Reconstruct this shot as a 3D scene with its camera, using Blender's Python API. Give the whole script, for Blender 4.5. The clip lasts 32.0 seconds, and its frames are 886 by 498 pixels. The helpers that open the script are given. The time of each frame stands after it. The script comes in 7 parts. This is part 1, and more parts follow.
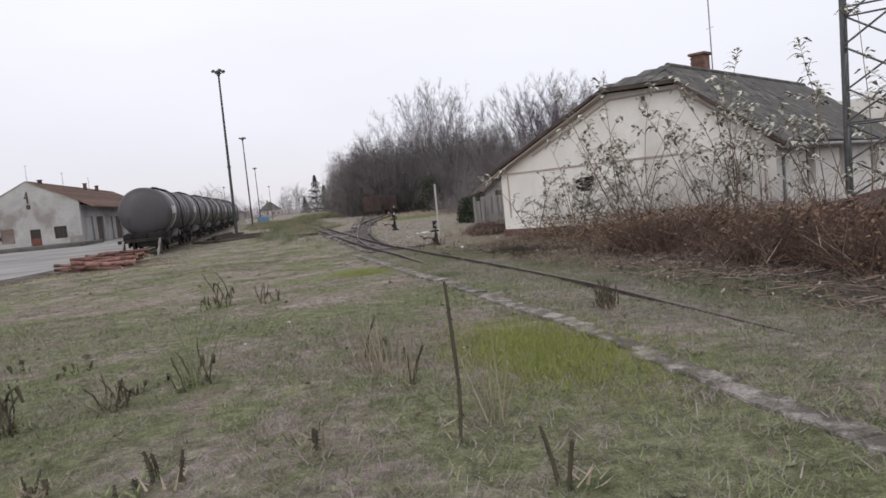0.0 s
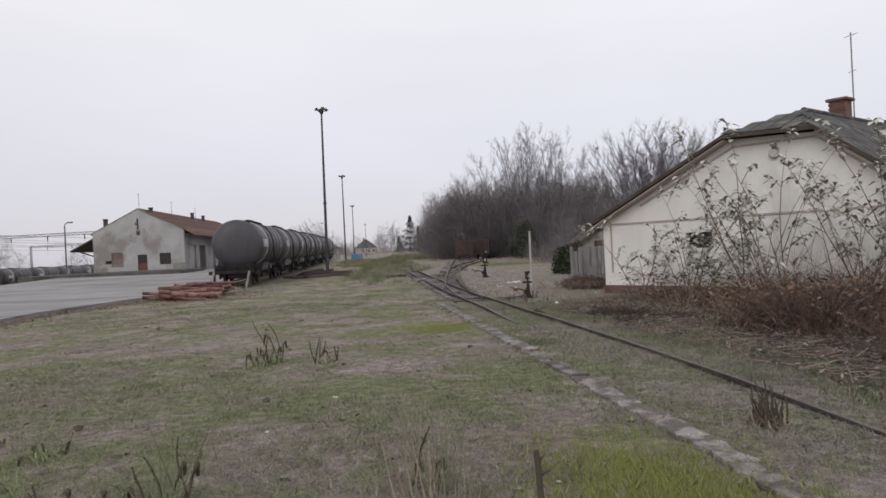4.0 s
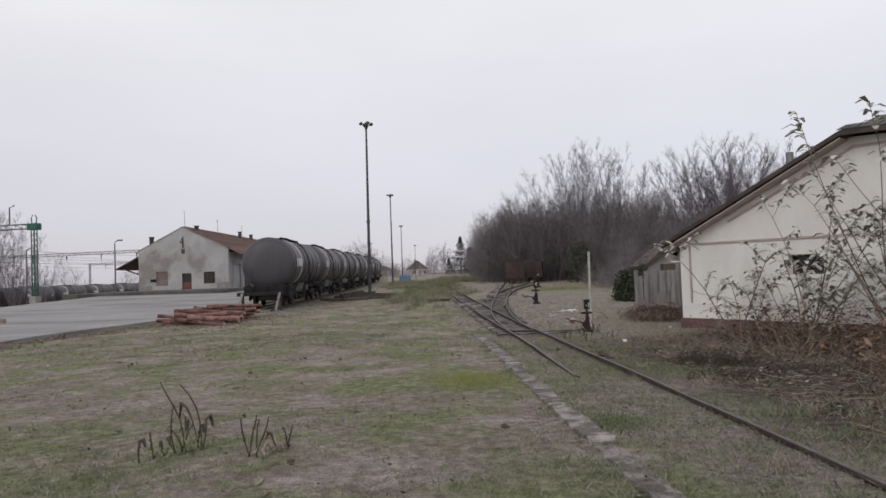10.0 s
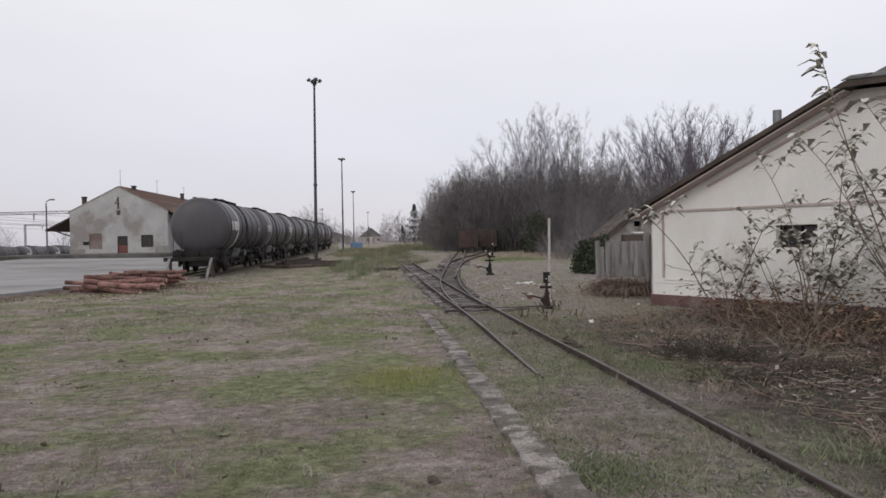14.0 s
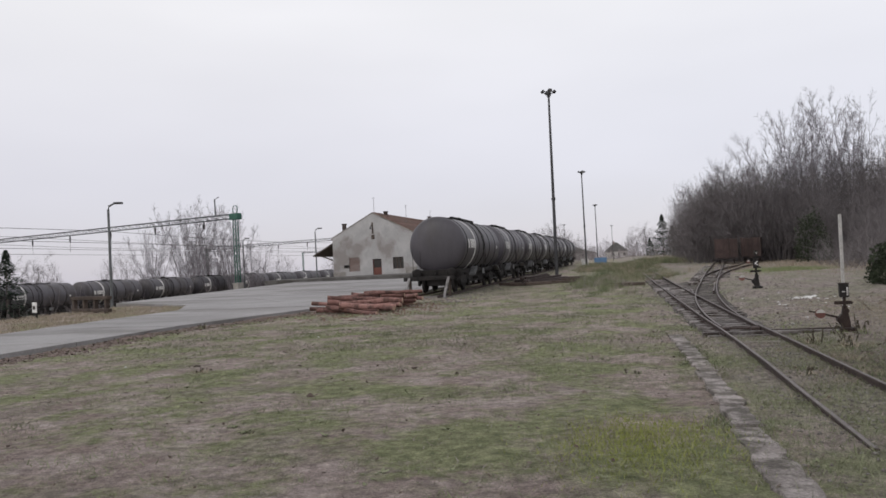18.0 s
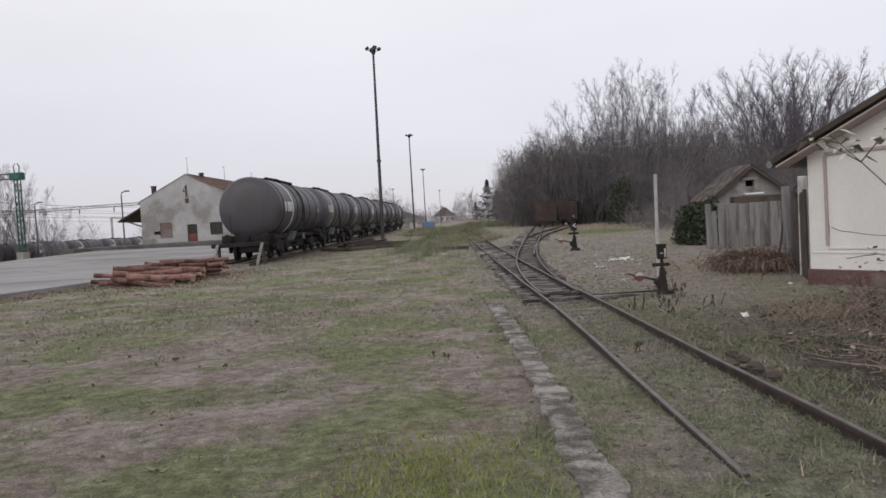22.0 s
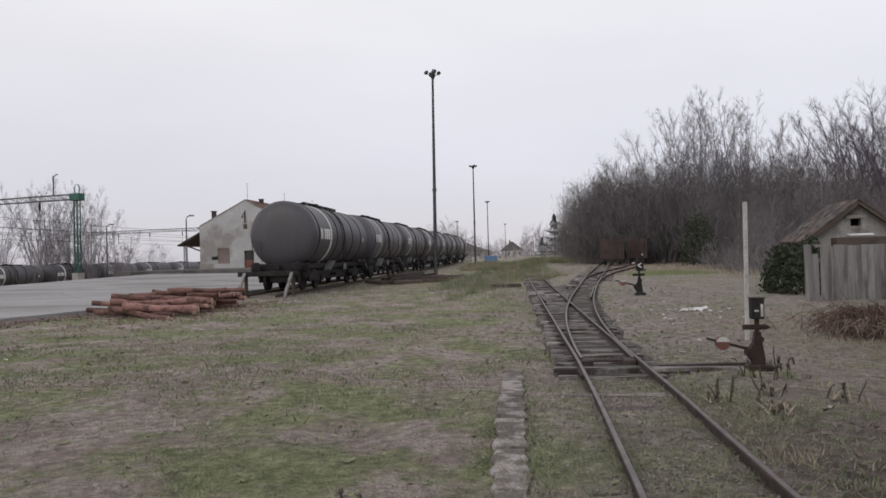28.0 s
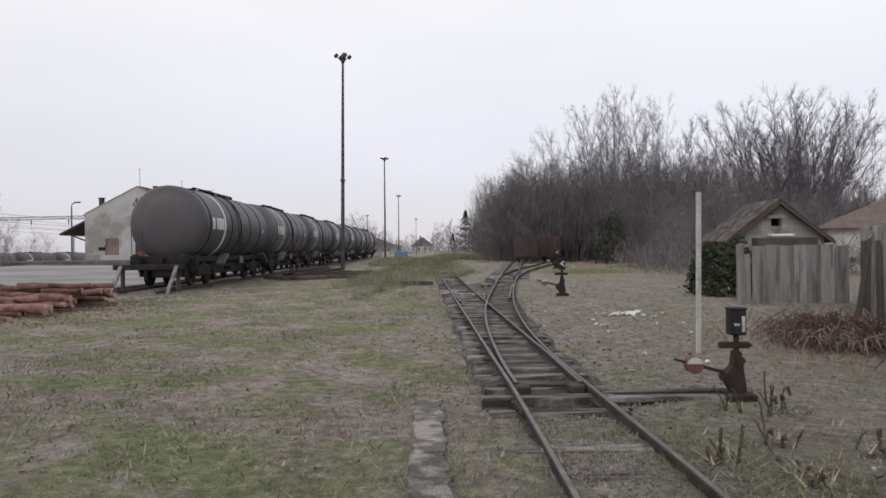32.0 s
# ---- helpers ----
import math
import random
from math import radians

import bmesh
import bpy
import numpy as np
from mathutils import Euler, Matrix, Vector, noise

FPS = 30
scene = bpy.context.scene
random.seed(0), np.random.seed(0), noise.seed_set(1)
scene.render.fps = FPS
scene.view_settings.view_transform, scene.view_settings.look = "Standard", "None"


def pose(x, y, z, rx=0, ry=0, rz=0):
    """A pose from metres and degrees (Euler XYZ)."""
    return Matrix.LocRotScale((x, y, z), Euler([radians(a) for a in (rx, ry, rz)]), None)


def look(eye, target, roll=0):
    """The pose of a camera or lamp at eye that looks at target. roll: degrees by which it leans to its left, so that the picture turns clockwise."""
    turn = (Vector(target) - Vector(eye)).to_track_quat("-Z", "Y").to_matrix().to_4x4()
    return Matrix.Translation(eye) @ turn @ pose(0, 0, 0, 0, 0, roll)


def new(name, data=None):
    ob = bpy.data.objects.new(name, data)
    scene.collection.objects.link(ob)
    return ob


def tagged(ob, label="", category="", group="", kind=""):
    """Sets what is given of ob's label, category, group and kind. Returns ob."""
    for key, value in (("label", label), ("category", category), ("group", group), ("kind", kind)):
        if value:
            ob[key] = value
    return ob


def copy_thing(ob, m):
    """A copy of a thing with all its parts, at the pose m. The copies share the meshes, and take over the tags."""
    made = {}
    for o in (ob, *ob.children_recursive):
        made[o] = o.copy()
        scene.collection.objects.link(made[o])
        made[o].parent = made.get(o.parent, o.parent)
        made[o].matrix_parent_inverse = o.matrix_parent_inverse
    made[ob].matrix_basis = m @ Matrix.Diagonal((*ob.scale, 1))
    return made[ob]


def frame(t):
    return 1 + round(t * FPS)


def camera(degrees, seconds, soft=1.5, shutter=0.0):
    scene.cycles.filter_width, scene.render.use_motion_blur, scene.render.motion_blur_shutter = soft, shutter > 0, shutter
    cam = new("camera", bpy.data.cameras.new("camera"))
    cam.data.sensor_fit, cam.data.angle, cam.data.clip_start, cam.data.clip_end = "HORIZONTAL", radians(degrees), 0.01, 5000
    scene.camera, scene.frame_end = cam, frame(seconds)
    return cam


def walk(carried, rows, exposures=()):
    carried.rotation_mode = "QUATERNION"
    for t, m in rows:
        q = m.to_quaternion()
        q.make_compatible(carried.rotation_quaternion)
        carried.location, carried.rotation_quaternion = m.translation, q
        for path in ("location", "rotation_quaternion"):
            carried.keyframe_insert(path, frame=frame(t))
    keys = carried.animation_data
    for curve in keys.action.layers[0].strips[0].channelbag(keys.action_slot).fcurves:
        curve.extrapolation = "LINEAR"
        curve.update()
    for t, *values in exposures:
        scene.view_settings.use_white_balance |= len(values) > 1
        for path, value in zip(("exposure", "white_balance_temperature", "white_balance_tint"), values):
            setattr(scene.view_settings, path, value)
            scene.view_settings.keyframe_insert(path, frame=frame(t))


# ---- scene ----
cam = camera(64.6, 32.0, soft=1.6)
# seconds, eye x y z, yaw to the left, pitch, roll
PATH = [
    (0, -3.804, 2.311, 1.744, -14.34, -4.21, -5.81),
    (0.5, -3.633, 2.447, 1.855, -8.53, -4.36, -5.47),
    (1, -3.667, 2.596, 1.864, -5.00, -2.63, -4.14),
    (1.5, -3.721, 2.729, 1.845, -5.93, 0.39, -3.27),
    (2, -3.630, 3.067, 1.823, -8.81, -0.95, -2.42),
    (2.5, -3.519, 3.293, 1.844, -10.21, -0.97, -1.62),
    (4.5, -3.309, 4.481, 1.807, -6.51, 0.35, -2.98),
    (5, -3.292, 4.769, 1.798, -8.68, 0.66, -3.25),
    (5.5, -3.168, 5.059, 1.798, -5.93, 1.08, -3.17),
    (6, -3.153, 5.309, 1.776, -6.83, 0.75, -3.30),
    (6.5, -3.126, 5.612, 1.784, -10.96, 0.26, -4.32),
    (7, -3.018, 5.921, 1.799, -11.34, 0.04, -5.11),
    (7.5, -2.976, 6.231, 1.803, -13.23, -0.18, -4.73),
    (8, -2.957, 6.490, 1.785, -16.35, 0.05, -5.18),
    (8.5, -2.834, 6.797, 1.800, -11.74, -0.35, -4.75),
    (9, -2.777, 7.077, 1.821, -8.69, -1.19, -3.49),
    (9.5, -2.726, 7.463, 1.785, -7.30, 0.76, -4.03),
    (10, -2.582, 7.768, 1.813, -2.85, 1.90, -2.07),
    (10.5, -2.486, 8.141, 1.778, -4.90, -0.82, -2.63),
    (11, -2.398, 8.474, 1.753, -8.89, -2.21, -3.20),
    (11.5, -2.263, 8.829, 1.755, -3.98, -1.61, -2.54),
    (12, -2.226, 9.166, 1.758, -7.72, 0.06, -1.49),
    (12.5, -2.181, 9.442, 1.746, -6.55, 0.50, -1.82),
    (13, -2.114, 9.695, 1.751, -4.20, -0.16, -1.35),
    (13.5, -2.133, 9.984, 1.756, -6.64, -0.82, -1.09),
    (15.5, -1.957, 11.267, 1.705, -1.97, -0.12, -2.10),
    (16, -1.887, 11.635, 1.705, 2.08, 0.15, -3.02),
    (16.5, -1.790, 11.971, 1.653, 6.83, -0.72, -2.29),
    (17, -1.859, 12.096, 1.651, 5.20, 0.22, -1.43),
    (17.5, -1.938, 12.345, 1.658, 8.52, 1.01, -2.06),
    (18, -1.904, 12.497, 1.634, 13.31, 1.31, -2.97),
    (18.5, -1.913, 12.536, 1.621, 8.39, 1.36, -0.61),
    (19, -1.989, 12.891, 1.598, -1.14, -0.01, -1.44),
    (19.5, -2.053, 13.040, 1.575, -7.87, 0.31, -1.40),
    (20, -2.015, 13.168, 1.606, -4.01, 1.92, -1.87),
    (20.5, -1.927, 13.557, 1.568, -0.58, -1.50, -1.55),
    (21, -1.864, 13.813, 1.575, -3.54, 0.26, -0.98),
    (21.5, -1.779, 14.014, 1.559, -5.70, 2.09, -2.71),
    (22, -1.648, 14.378, 1.559, -0.21, -2.30, -3.33),
    (22.5, -1.615, 14.609, 1.593, 0.06, -0.15, -4.68),
    (23, -1.468, 14.956, 1.559, 2.53, 0.91, -2.26),
    (23.5, -1.322, 15.208, 1.558, 4.70, 0.00, -2.02),
    (24, -1.274, 15.392, 1.579, 1.91, 1.26, -1.49),
    (24.5, -1.106, 15.794, 1.544, 1.31, 1.83, -2.55),
    (25, -0.955, 16.122, 1.542, 5.63, 2.77, -2.58),
    (25.5, -0.926, 16.299, 1.545, 4.40, 1.45, -2.30),
    (27.5, -0.866, 17.473, 1.493, 7.07, 1.86, -0.82),
    (28, -0.797, 17.707, 1.519, 5.28, 0.67, -1.44),
    (28.5, -0.823, 17.933, 1.519, 2.90, 0.78, -1.68),
    (29, -0.881, 18.221, 1.494, 2.29, 0.26, -1.40),
    (29.5, -0.842, 18.533, 1.504, 5.43, 0.19, -1.11),
    (30, -0.835, 18.756, 1.501, 6.39, -0.01, -0.39),
    (30.5, -0.898, 19.068, 1.479, 3.02, 0.64, 0.70),
    (31, -0.847, 19.364, 1.497, 3.90, 0.66, 0.29),
    (31.5, -0.830, 19.617, 1.501, 3.06, 0.53, -0.46),
    (32, -0.856, 19.881, 1.504, -2.03, 0.17, -0.52),
]


def camera_pose(x, y, z, yaw, pitch, roll):
    a, b = radians(yaw), radians(pitch)
    way = Vector((-math.sin(a) * math.cos(b), math.cos(a) * math.cos(b), math.sin(b)))
    return look((x, y, z), Vector((x, y, z)) + way * 10, roll)


EXPOSURES = [(0, 0.20), (1.2, 0.15), (2.2, 0.02), (3.5, 0.0), (6, 0.0), (8, 0.04), (9, 0.08), (10, -0.08), (11, 0.06), (12, 0.06), (13, 0.0), (14, 0.0), (18, 0.0), (20, 0.01), (21, 0.07), (22, 0.03), (23, 0.01), (25, -0.05), (28, -0.03), (29, 0.02), (31, 0.03), (32, 0.09)]
walk(cam, [(r[0], camera_pose(*r[1:])) for r in PATH], EXPOSURES)

# ---- light: a bright overcast winter sky ----
world = bpy.data.worlds.new("overcast_sky")
scene.world = world
world.use_nodes = True
wn, wl = world.node_tree.nodes, world.node_tree.links
bg = wn["Background"]
sky = wn.new("ShaderNodeTexSky")
sky.sky_type, sky.sun_disc = "NISHITA", False
sky.sun_elevation, sky.sun_rotation = radians(24), radians(-150)
cloud = wn.new("ShaderNodeTexNoise")
cloud.inputs["Scale"].default_value, cloud.inputs["Detail"].default_value = 1.6, 3
tc = wn.new("ShaderNodeTexCoord")
mp = wn.new("ShaderNodeMapping")
mp.inputs["Scale"].default_value = (1, 1, 3.5)
wl.new(tc.outputs["Generated"], mp.inputs["Vector"])
wl.new(mp.outputs["Vector"], cloud.inputs["Vector"])
sep = wn.new("ShaderNodeSeparateXYZ")
wl.new(tc.outputs["Generated"], sep.inputs[0])
ramp = wn.new("ShaderNodeValToRGB")
ramp.color_ramp.elements[0].position, ramp.color_ramp.elements[0].color = 0.0, (0.64, 0.615, 0.69, 1)
ramp.color_ramp.elements[1].position, ramp.color_ramp.elements[1].color = 0.34, (0.90, 0.885, 0.905, 1)
mid = ramp.color_ramp.elements.new(0.12)
mid.color = (0.72, 0.70, 0.765, 1)
wl.new(sep.outputs["Z"], ramp.inputs["Fac"])
veil = wn.new("ShaderNodeMix")
veil.data_type = "RGBA"
veil.blend_type = "MULTIPLY"
veil.inputs["Factor"].default_value = 0.22
wl.new(ramp.outputs["Color"], veil.inputs[6])
wl.new(cloud.outputs["Fac"], veil.inputs[7])
mixs = wn.new("ShaderNodeMix")
mixs.data_type = "RGBA"
mixs.inputs["Factor"].default_value = 0.985
wl.new(sky.outputs["Color"], mixs.inputs[6])
wl.new(veil.outputs[2], mixs.inputs[7])
wl.new(mixs.outputs[2], bg.inputs["Color"])
bg.inputs["Strength"].default_value = 1.05

sun = new("sun", bpy.data.lights.new("sun", "SUN"))
sun.data.energy, sun.data.angle, sun.data.color = 0.6, radians(25), (1.0, 0.97, 0.93)
sun.matrix_world = look((-30, -40, 45), (0, 20, 0))

# ---- materials ----
def mat(name, c1, c2, scale=3.0, rough=0.85, metal=0.0, bump=0.25, fine=60.0, c3=None, c3_scale=0.6, c3_amount=0.45, stretch=(1, 1, 1), vary=0.12, spec=0.3, local=False, grain_range=(0.62, 1.25)):
    m = bpy.data.materials.new(name)
    m.use_nodes = True
    n, l = m.node_tree.nodes, m.node_tree.links
    p = n["Principled BSDF"]
    p.inputs["Metallic"].default_value = metal
    p.inputs["Specular IOR Level"].default_value = spec
    geo = n.new("ShaderNodeNewGeometry")
    texc = n.new("ShaderNodeTexCoord")
    mapping = n.new("ShaderNodeMapping")
    mapping.inputs["Scale"].default_value = stretch
    l.new(texc.outputs["Object"] if local else geo.outputs["Position"], mapping.inputs["Vector"])

    def noise_tex(s, detail, rough_=0.6):
        t = n.new("ShaderNodeTexNoise")
        t.inputs["Scale"].default_value, t.inputs["Detail"].default_value, t.inputs["Roughness"].default_value = s, detail, rough_
        l.new(mapping.outputs["Vector"], t.inputs["Vector"])
        return t

    def mix(kind, fac, a, b):
        x = n.new("ShaderNodeMix")
        x.data_type, x.blend_type = "RGBA", kind
        for sock, v in ((x.inputs["Factor"], fac), (x.inputs[6], a), (x.inputs[7], b)):
            if isinstance(v, (int, float)):
                sock.default_value = v
            elif isinstance(v, tuple):
                sock.default_value = (*v, 1)
            else:
                l.new(v, sock)
        return x.outputs[2]

    def curve(sock, lo, hi):
        r = n.new("ShaderNodeMapRange")
        r.inputs["From Min"].default_value, r.inputs["From Max"].default_value = lo, hi
        l.new(sock, r.inputs["Value"])
        return r.outputs["Result"]

    big, small = noise_tex(scale, 6), noise_tex(fine, 4, 0.7)
    col = mix("MIX", curve(big.outputs["Fac"], 0.35, 0.65), c1, c2)
    if c3:
        stain = noise_tex(c3_scale, 5)
        lo = 0.62 - 0.3 * c3_amount
        col = mix("MIX", curve(stain.outputs["Fac"], lo, lo + 0.12), col, c3)
    grain = n.new("ShaderNodeMapRange")
    grain.inputs["From Min"].default_value, grain.inputs["From Max"].default_value = 0.25, 0.75
    grain.inputs["To Min"].default_value, grain.inputs["To Max"].default_value = grain_range
    l.new(small.outputs["Fac"], grain.inputs["Value"])
    col = mix("MULTIPLY", 1.0, col, grain.outputs["Result"])
    if vary:
        info = n.new("ShaderNodeObjectInfo")
        v = n.new("ShaderNodeMapRange")
        v.inputs["To Min"].default_value, v.inputs["To Max"].default_value = 1 - vary, 1 + vary
        l.new(info.outputs["Random"], v.inputs["Value"])
        col = mix("MULTIPLY", 1.0, col, v.outputs["Result"])
    l.new(col, p.inputs["Base Color"])
    rr = n.new("ShaderNodeMapRange")
    rr.inputs["To Min"].default_value, rr.inputs["To Max"].default_value = max(0.05, rough - 0.15), min(1.0, rough + 0.12)
    l.new(small.outputs["Fac"], rr.inputs["Value"])
    l.new(rr.outputs["Result"], p.inputs["Roughness"])
    if bump:
        b = n.new("ShaderNodeBump")
        b.inputs["Strength"].default_value, b.inputs["Distance"].default_value = bump, 0.02
        l.new(small.outputs["Fac"], b.inputs["Height"])
        l.new(b.outputs["Normal"], p.inputs["Normal"])
    return m


def island_mat(name, colours, rough=0.9, spread=0.35, through=0.0):
    """Leaves, blades, stones: every loose piece takes its own shade."""
    m = bpy.data.materials.new(name)
    m.use_nodes = True
    n, l = m.node_tree.nodes, m.node_tree.links
    p = n["Principled BSDF"]
    p.inputs["Roughness"].default_value, p.inputs["Specular IOR Level"].default_value = rough, 0.15
    geo = n.new("ShaderNodeNewGeometry")
    r = n.new("ShaderNodeValToRGB")
    el = r.color_ramp.elements
    while len(el) < len(colours):
        el.new(0.5)
    for i, c in enumerate(colours):
        el[i].position, el[i].color = i / max(1, len(colours) - 1), (*c, 1)
    l.new(geo.outputs["Random Per Island"], r.inputs["Fac"])
    l.new(r.outputs["Color"], p.inputs["Base Color"])
    return m


def ground_material():
    m = bpy.data.materials.new("winter_turf")
    m.use_nodes = True
    n, l = m.node_tree.nodes, m.node_tree.links
    p = n["Principled BSDF"]
    p.inputs["Roughness"].default_value, p.inputs["Specular IOR Level"].default_value = 0.95, 0.1
    geo = n.new("ShaderNodeNewGeometry")

    def tex(s, d, rough_=0.65):
        t = n.new("ShaderNodeTexNoise")
        t.inputs["Scale"].default_value, t.inputs["Detail"].default_value, t.inputs["Roughness"].default_value = s, d, rough_
        l.new(geo.outputs["Position"], t.inputs["Vector"])
        return t.outputs["Fac"]

    def ranged(s, lo, hi, a=0.0, b=1.0):
        r = n.new("ShaderNodeMapRange")
        for k, v in (("From Min", lo), ("From Max", hi), ("To Min", a), ("To Max", b)):
            r.inputs[k].default_value = v
        l.new(s, r.inputs["Value"])
        return r.outputs["Result"]

    def mix(kind, fac, a, b):
        x = n.new("ShaderNodeMix")
        x.data_type, x.blend_type = "RGBA", kind
        for sock, v in ((x.inputs["Factor"], fac), (x.inputs[6], a), (x.inputs[7], b)):
            if isinstance(v, (int, float)):
                sock.default_value = v
            elif isinstance(v, tuple):
                sock.default_value = (*v, 1)
            else:
                l.new(v, sock)
        return x.outputs[2]

    dry = mix("MIX", ranged(tex(1.7, 8), 0.38, 0.62), (0.226, 0.180, 0.164), (0.340, 0.288, 0.268))
    green = mix("MIX", ranged(tex(5.0, 6), 0.35, 0.65), (0.132, 0.150, 0.074), (0.236, 0.250, 0.142))
    col = mix("MIX", ranged(tex(0.55, 8, 0.72), 0.46, 0.55, 0.0, 0.92), dry, green)
    col = mix("MIX", ranged(tex(2.6, 7, 0.7), 0.50, 0.66, 0.0, 0.40), col, green)
    soil = mix("MIX", ranged(tex(9.0, 5), 0.4, 0.6), (0.150, 0.126, 0.113), (0.282, 0.242, 0.220))
    col = mix("MIX", ranged(tex(0.75, 6, 0.6), 0.54, 0.66, 0.0, 0.6), col, soil)
    # worn strip along the track and bare, littered soil towards the house
    sx = n.new("ShaderNodeSeparateXYZ")
    l.new(geo.outputs["Position"], sx.inputs[0])
    wob = n.new("ShaderNodeMath")
    wob.operation = "MULTIPLY_ADD"
    l.new(tex(0.6, 4), wob.inputs[0])
    wob.inputs[1].default_value = 2.4
    l.new(sx.outputs["X"], wob.inputs[2])
    near_track = mix("MIX", ranged(tex(3.0, 6), 0.4, 0.6), (0.178, 0.156, 0.144), (0.270, 0.243, 0.228))
    col = mix("MIX", ranged(wob.outputs[0], 0.2, 1.5, 0.0, 0.55), col, near_track)
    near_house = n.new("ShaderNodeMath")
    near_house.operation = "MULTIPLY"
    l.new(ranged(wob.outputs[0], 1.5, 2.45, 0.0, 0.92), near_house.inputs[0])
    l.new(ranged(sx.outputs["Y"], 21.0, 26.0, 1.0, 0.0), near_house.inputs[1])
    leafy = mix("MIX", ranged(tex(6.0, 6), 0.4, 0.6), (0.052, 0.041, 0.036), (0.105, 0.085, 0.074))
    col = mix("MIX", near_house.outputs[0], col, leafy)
    col = mix("MULTIPLY", 1.0, col, ranged(tex(38.0, 5, 0.75), 0.28, 0.72, 0.55, 1.4))
    col = mix("MULTIPLY", 1.0, col, ranged(tex(8.5, 4, 0.6), 0.32, 0.68, 0.70, 1.46))
    col = mix("MULTIPLY", 1.0, col, ranged(tex(95.0, 3, 0.8), 0.30, 0.70, 0.62, 1.46))
    l.new(col, p.inputs["Base Color"])
    b = n.new("ShaderNodeBump")
    b.inputs["Strength"].default_value, b.inputs["Distance"].default_value = 0.9, 0.05
    l.new(tex(26.0, 6, 0.8), b.inputs["Height"])
    l.new(b.outputs["Normal"], p.inputs["Normal"])
    return m


def glass_mat(name, tint=(0.02, 0.022, 0.025)):
    m = bpy.data.materials.new(name)
    m.use_nodes = True
    p = m.node_tree.nodes["Principled BSDF"]
    p.inputs["Base Color"].default_value, p.inputs["Roughness"].default_value = (*tint, 1), 0.12
    p.inputs["Specular IOR Level"].default_value = 0.5
    return m


TURF = ground_material()
PLASTER = mat("cream_plaster", (0.653, 0.636, 0.609), (0.723, 0.707, 0.683), 1.2, 0.9, 0, 0.15, 45, (0.554, 0.535, 0.504), 0.5, 0.22, (1, 1, 0.5), grain_range=(0.9, 1.07))
PLINTH = mat("oxblood_plinth_paint", (0.106, 0.060, 0.059), (0.147, 0.088, 0.082), 2.5, 0.85, 0, 0.3, 50, (0.202, 0.160, 0.143), 1.5, 0.3)
MOULD = mat("rose_brown_moulding", (0.44, 0.36, 0.335), (0.52, 0.44, 0.41), 3, 0.85)
ROOF_GREY = mat("mossy_grey_slate", (0.070, 0.067, 0.064), (0.118, 0.113, 0.108), 2.0, 0.9, 0, 0.5, 30, (0.19, 0.185, 0.175), 1.6, 0.22, vary=0.3)
TILE_RED = mat("old_red_tile", (0.165, 0.098, 0.080), (0.215, 0.138, 0.115), 2.0, 0.85, 0, 0.4, 30, (0.14, 0.115, 0.09), 0.7, 0.3, vary=0.22)
WOOD_DARK = mat("weathered_dark_wood", (0.060, 0.045, 0.038), (0.11, 0.085, 0.072), 2.0, 0.9, 0, 0.5, 40, stretch=(1, 1, 1), vary=0.2)
WOOD_GREY = mat("silver_grey_board", (0.195, 0.183, 0.184), (0.305, 0.293, 0.292), 1.5, 0.9, 0, 0.5, 35, (0.134, 0.128, 0.121), 1.2, 0.35, (6, 6, 0.6), vary=0.2)
SLEEPER = mat("weathered_oak_sleeper", (0.163, 0.146, 0.138), (0.377, 0.354, 0.346), 3, 0.95, 0, 0.6, 45, (0.065, 0.053, 0.048), 1.6, 0.6, (1, 8, 1), vary=0.3)
RUST = mat("rusty_rail_steel", (0.048, 0.036, 0.034), (0.088, 0.066, 0.060), 5, 0.75, 0.35, 0.4, 70, vary=0.1)
RAIL_TOP = mat("dull_rail_head", (0.135, 0.118, 0.112), (0.21, 0.188, 0.18), 6, 0.55, 0.6, 0.2, 60)
TANK = mat("sooty_tank_paint", (0.066, 0.061, 0.071), (0.094, 0.087, 0.100), 0.9, 0.50, 0.1, 0.04, 12, (0.058, 0.051, 0.054), 0.5, 0.4, (1, 1, 0.35), vary=0.22, spec=0.5, grain_range=(0.88, 1.08))
TANK_DARK = mat("grimy_underframe", (0.016, 0.0145, 0.0145), (0.035, 0.031, 0.030), 4, 0.8, 0.2, 0.3, 40)
WHITE_PAINT = mat("white_marking_paint", (0.62, 0.61, 0.60), (0.74, 0.73, 0.72), 4, 0.7, c3=(0.35, 0.33, 0.32), c3_scale=3, c3_amount=0.25)
CONCRETE = mat("pale_concrete", (0.255, 0.238, 0.222), (0.36, 0.34, 0.32), 1.3, 0.92, 0, 0.4, 40, (0.20, 0.19, 0.165), 0.7, 0.35, vary=0.15)
APRON_MAT = mat("worn_yard_concrete", (0.261, 0.252, 0.251), (0.335, 0.326, 0.326), 0.35, 0.9, 0, 0.25, 25, (0.209, 0.200, 0.195), 0.22, 0.45, (0.6, 1.3, 1), vary=0.06)
LOG_BARK = mat("reddish_log_bark", (0.19, 0.098, 0.085), (0.285, 0.160, 0.140), 5, 0.9, 0, 0.6, 30, (0.10, 0.058, 0.05), 3.5, 0.45, vary=0.35)
LOG_END = mat("cut_log_end", (0.30, 0.20, 0.15), (0.42, 0.30, 0.23), 8, 0.9, vary=0.2)
MAST = mat("dark_mast_steel", (0.060, 0.060, 0.064), (0.095, 0.095, 0.10), 3, 0.6, 0.4, 0.1, 30)
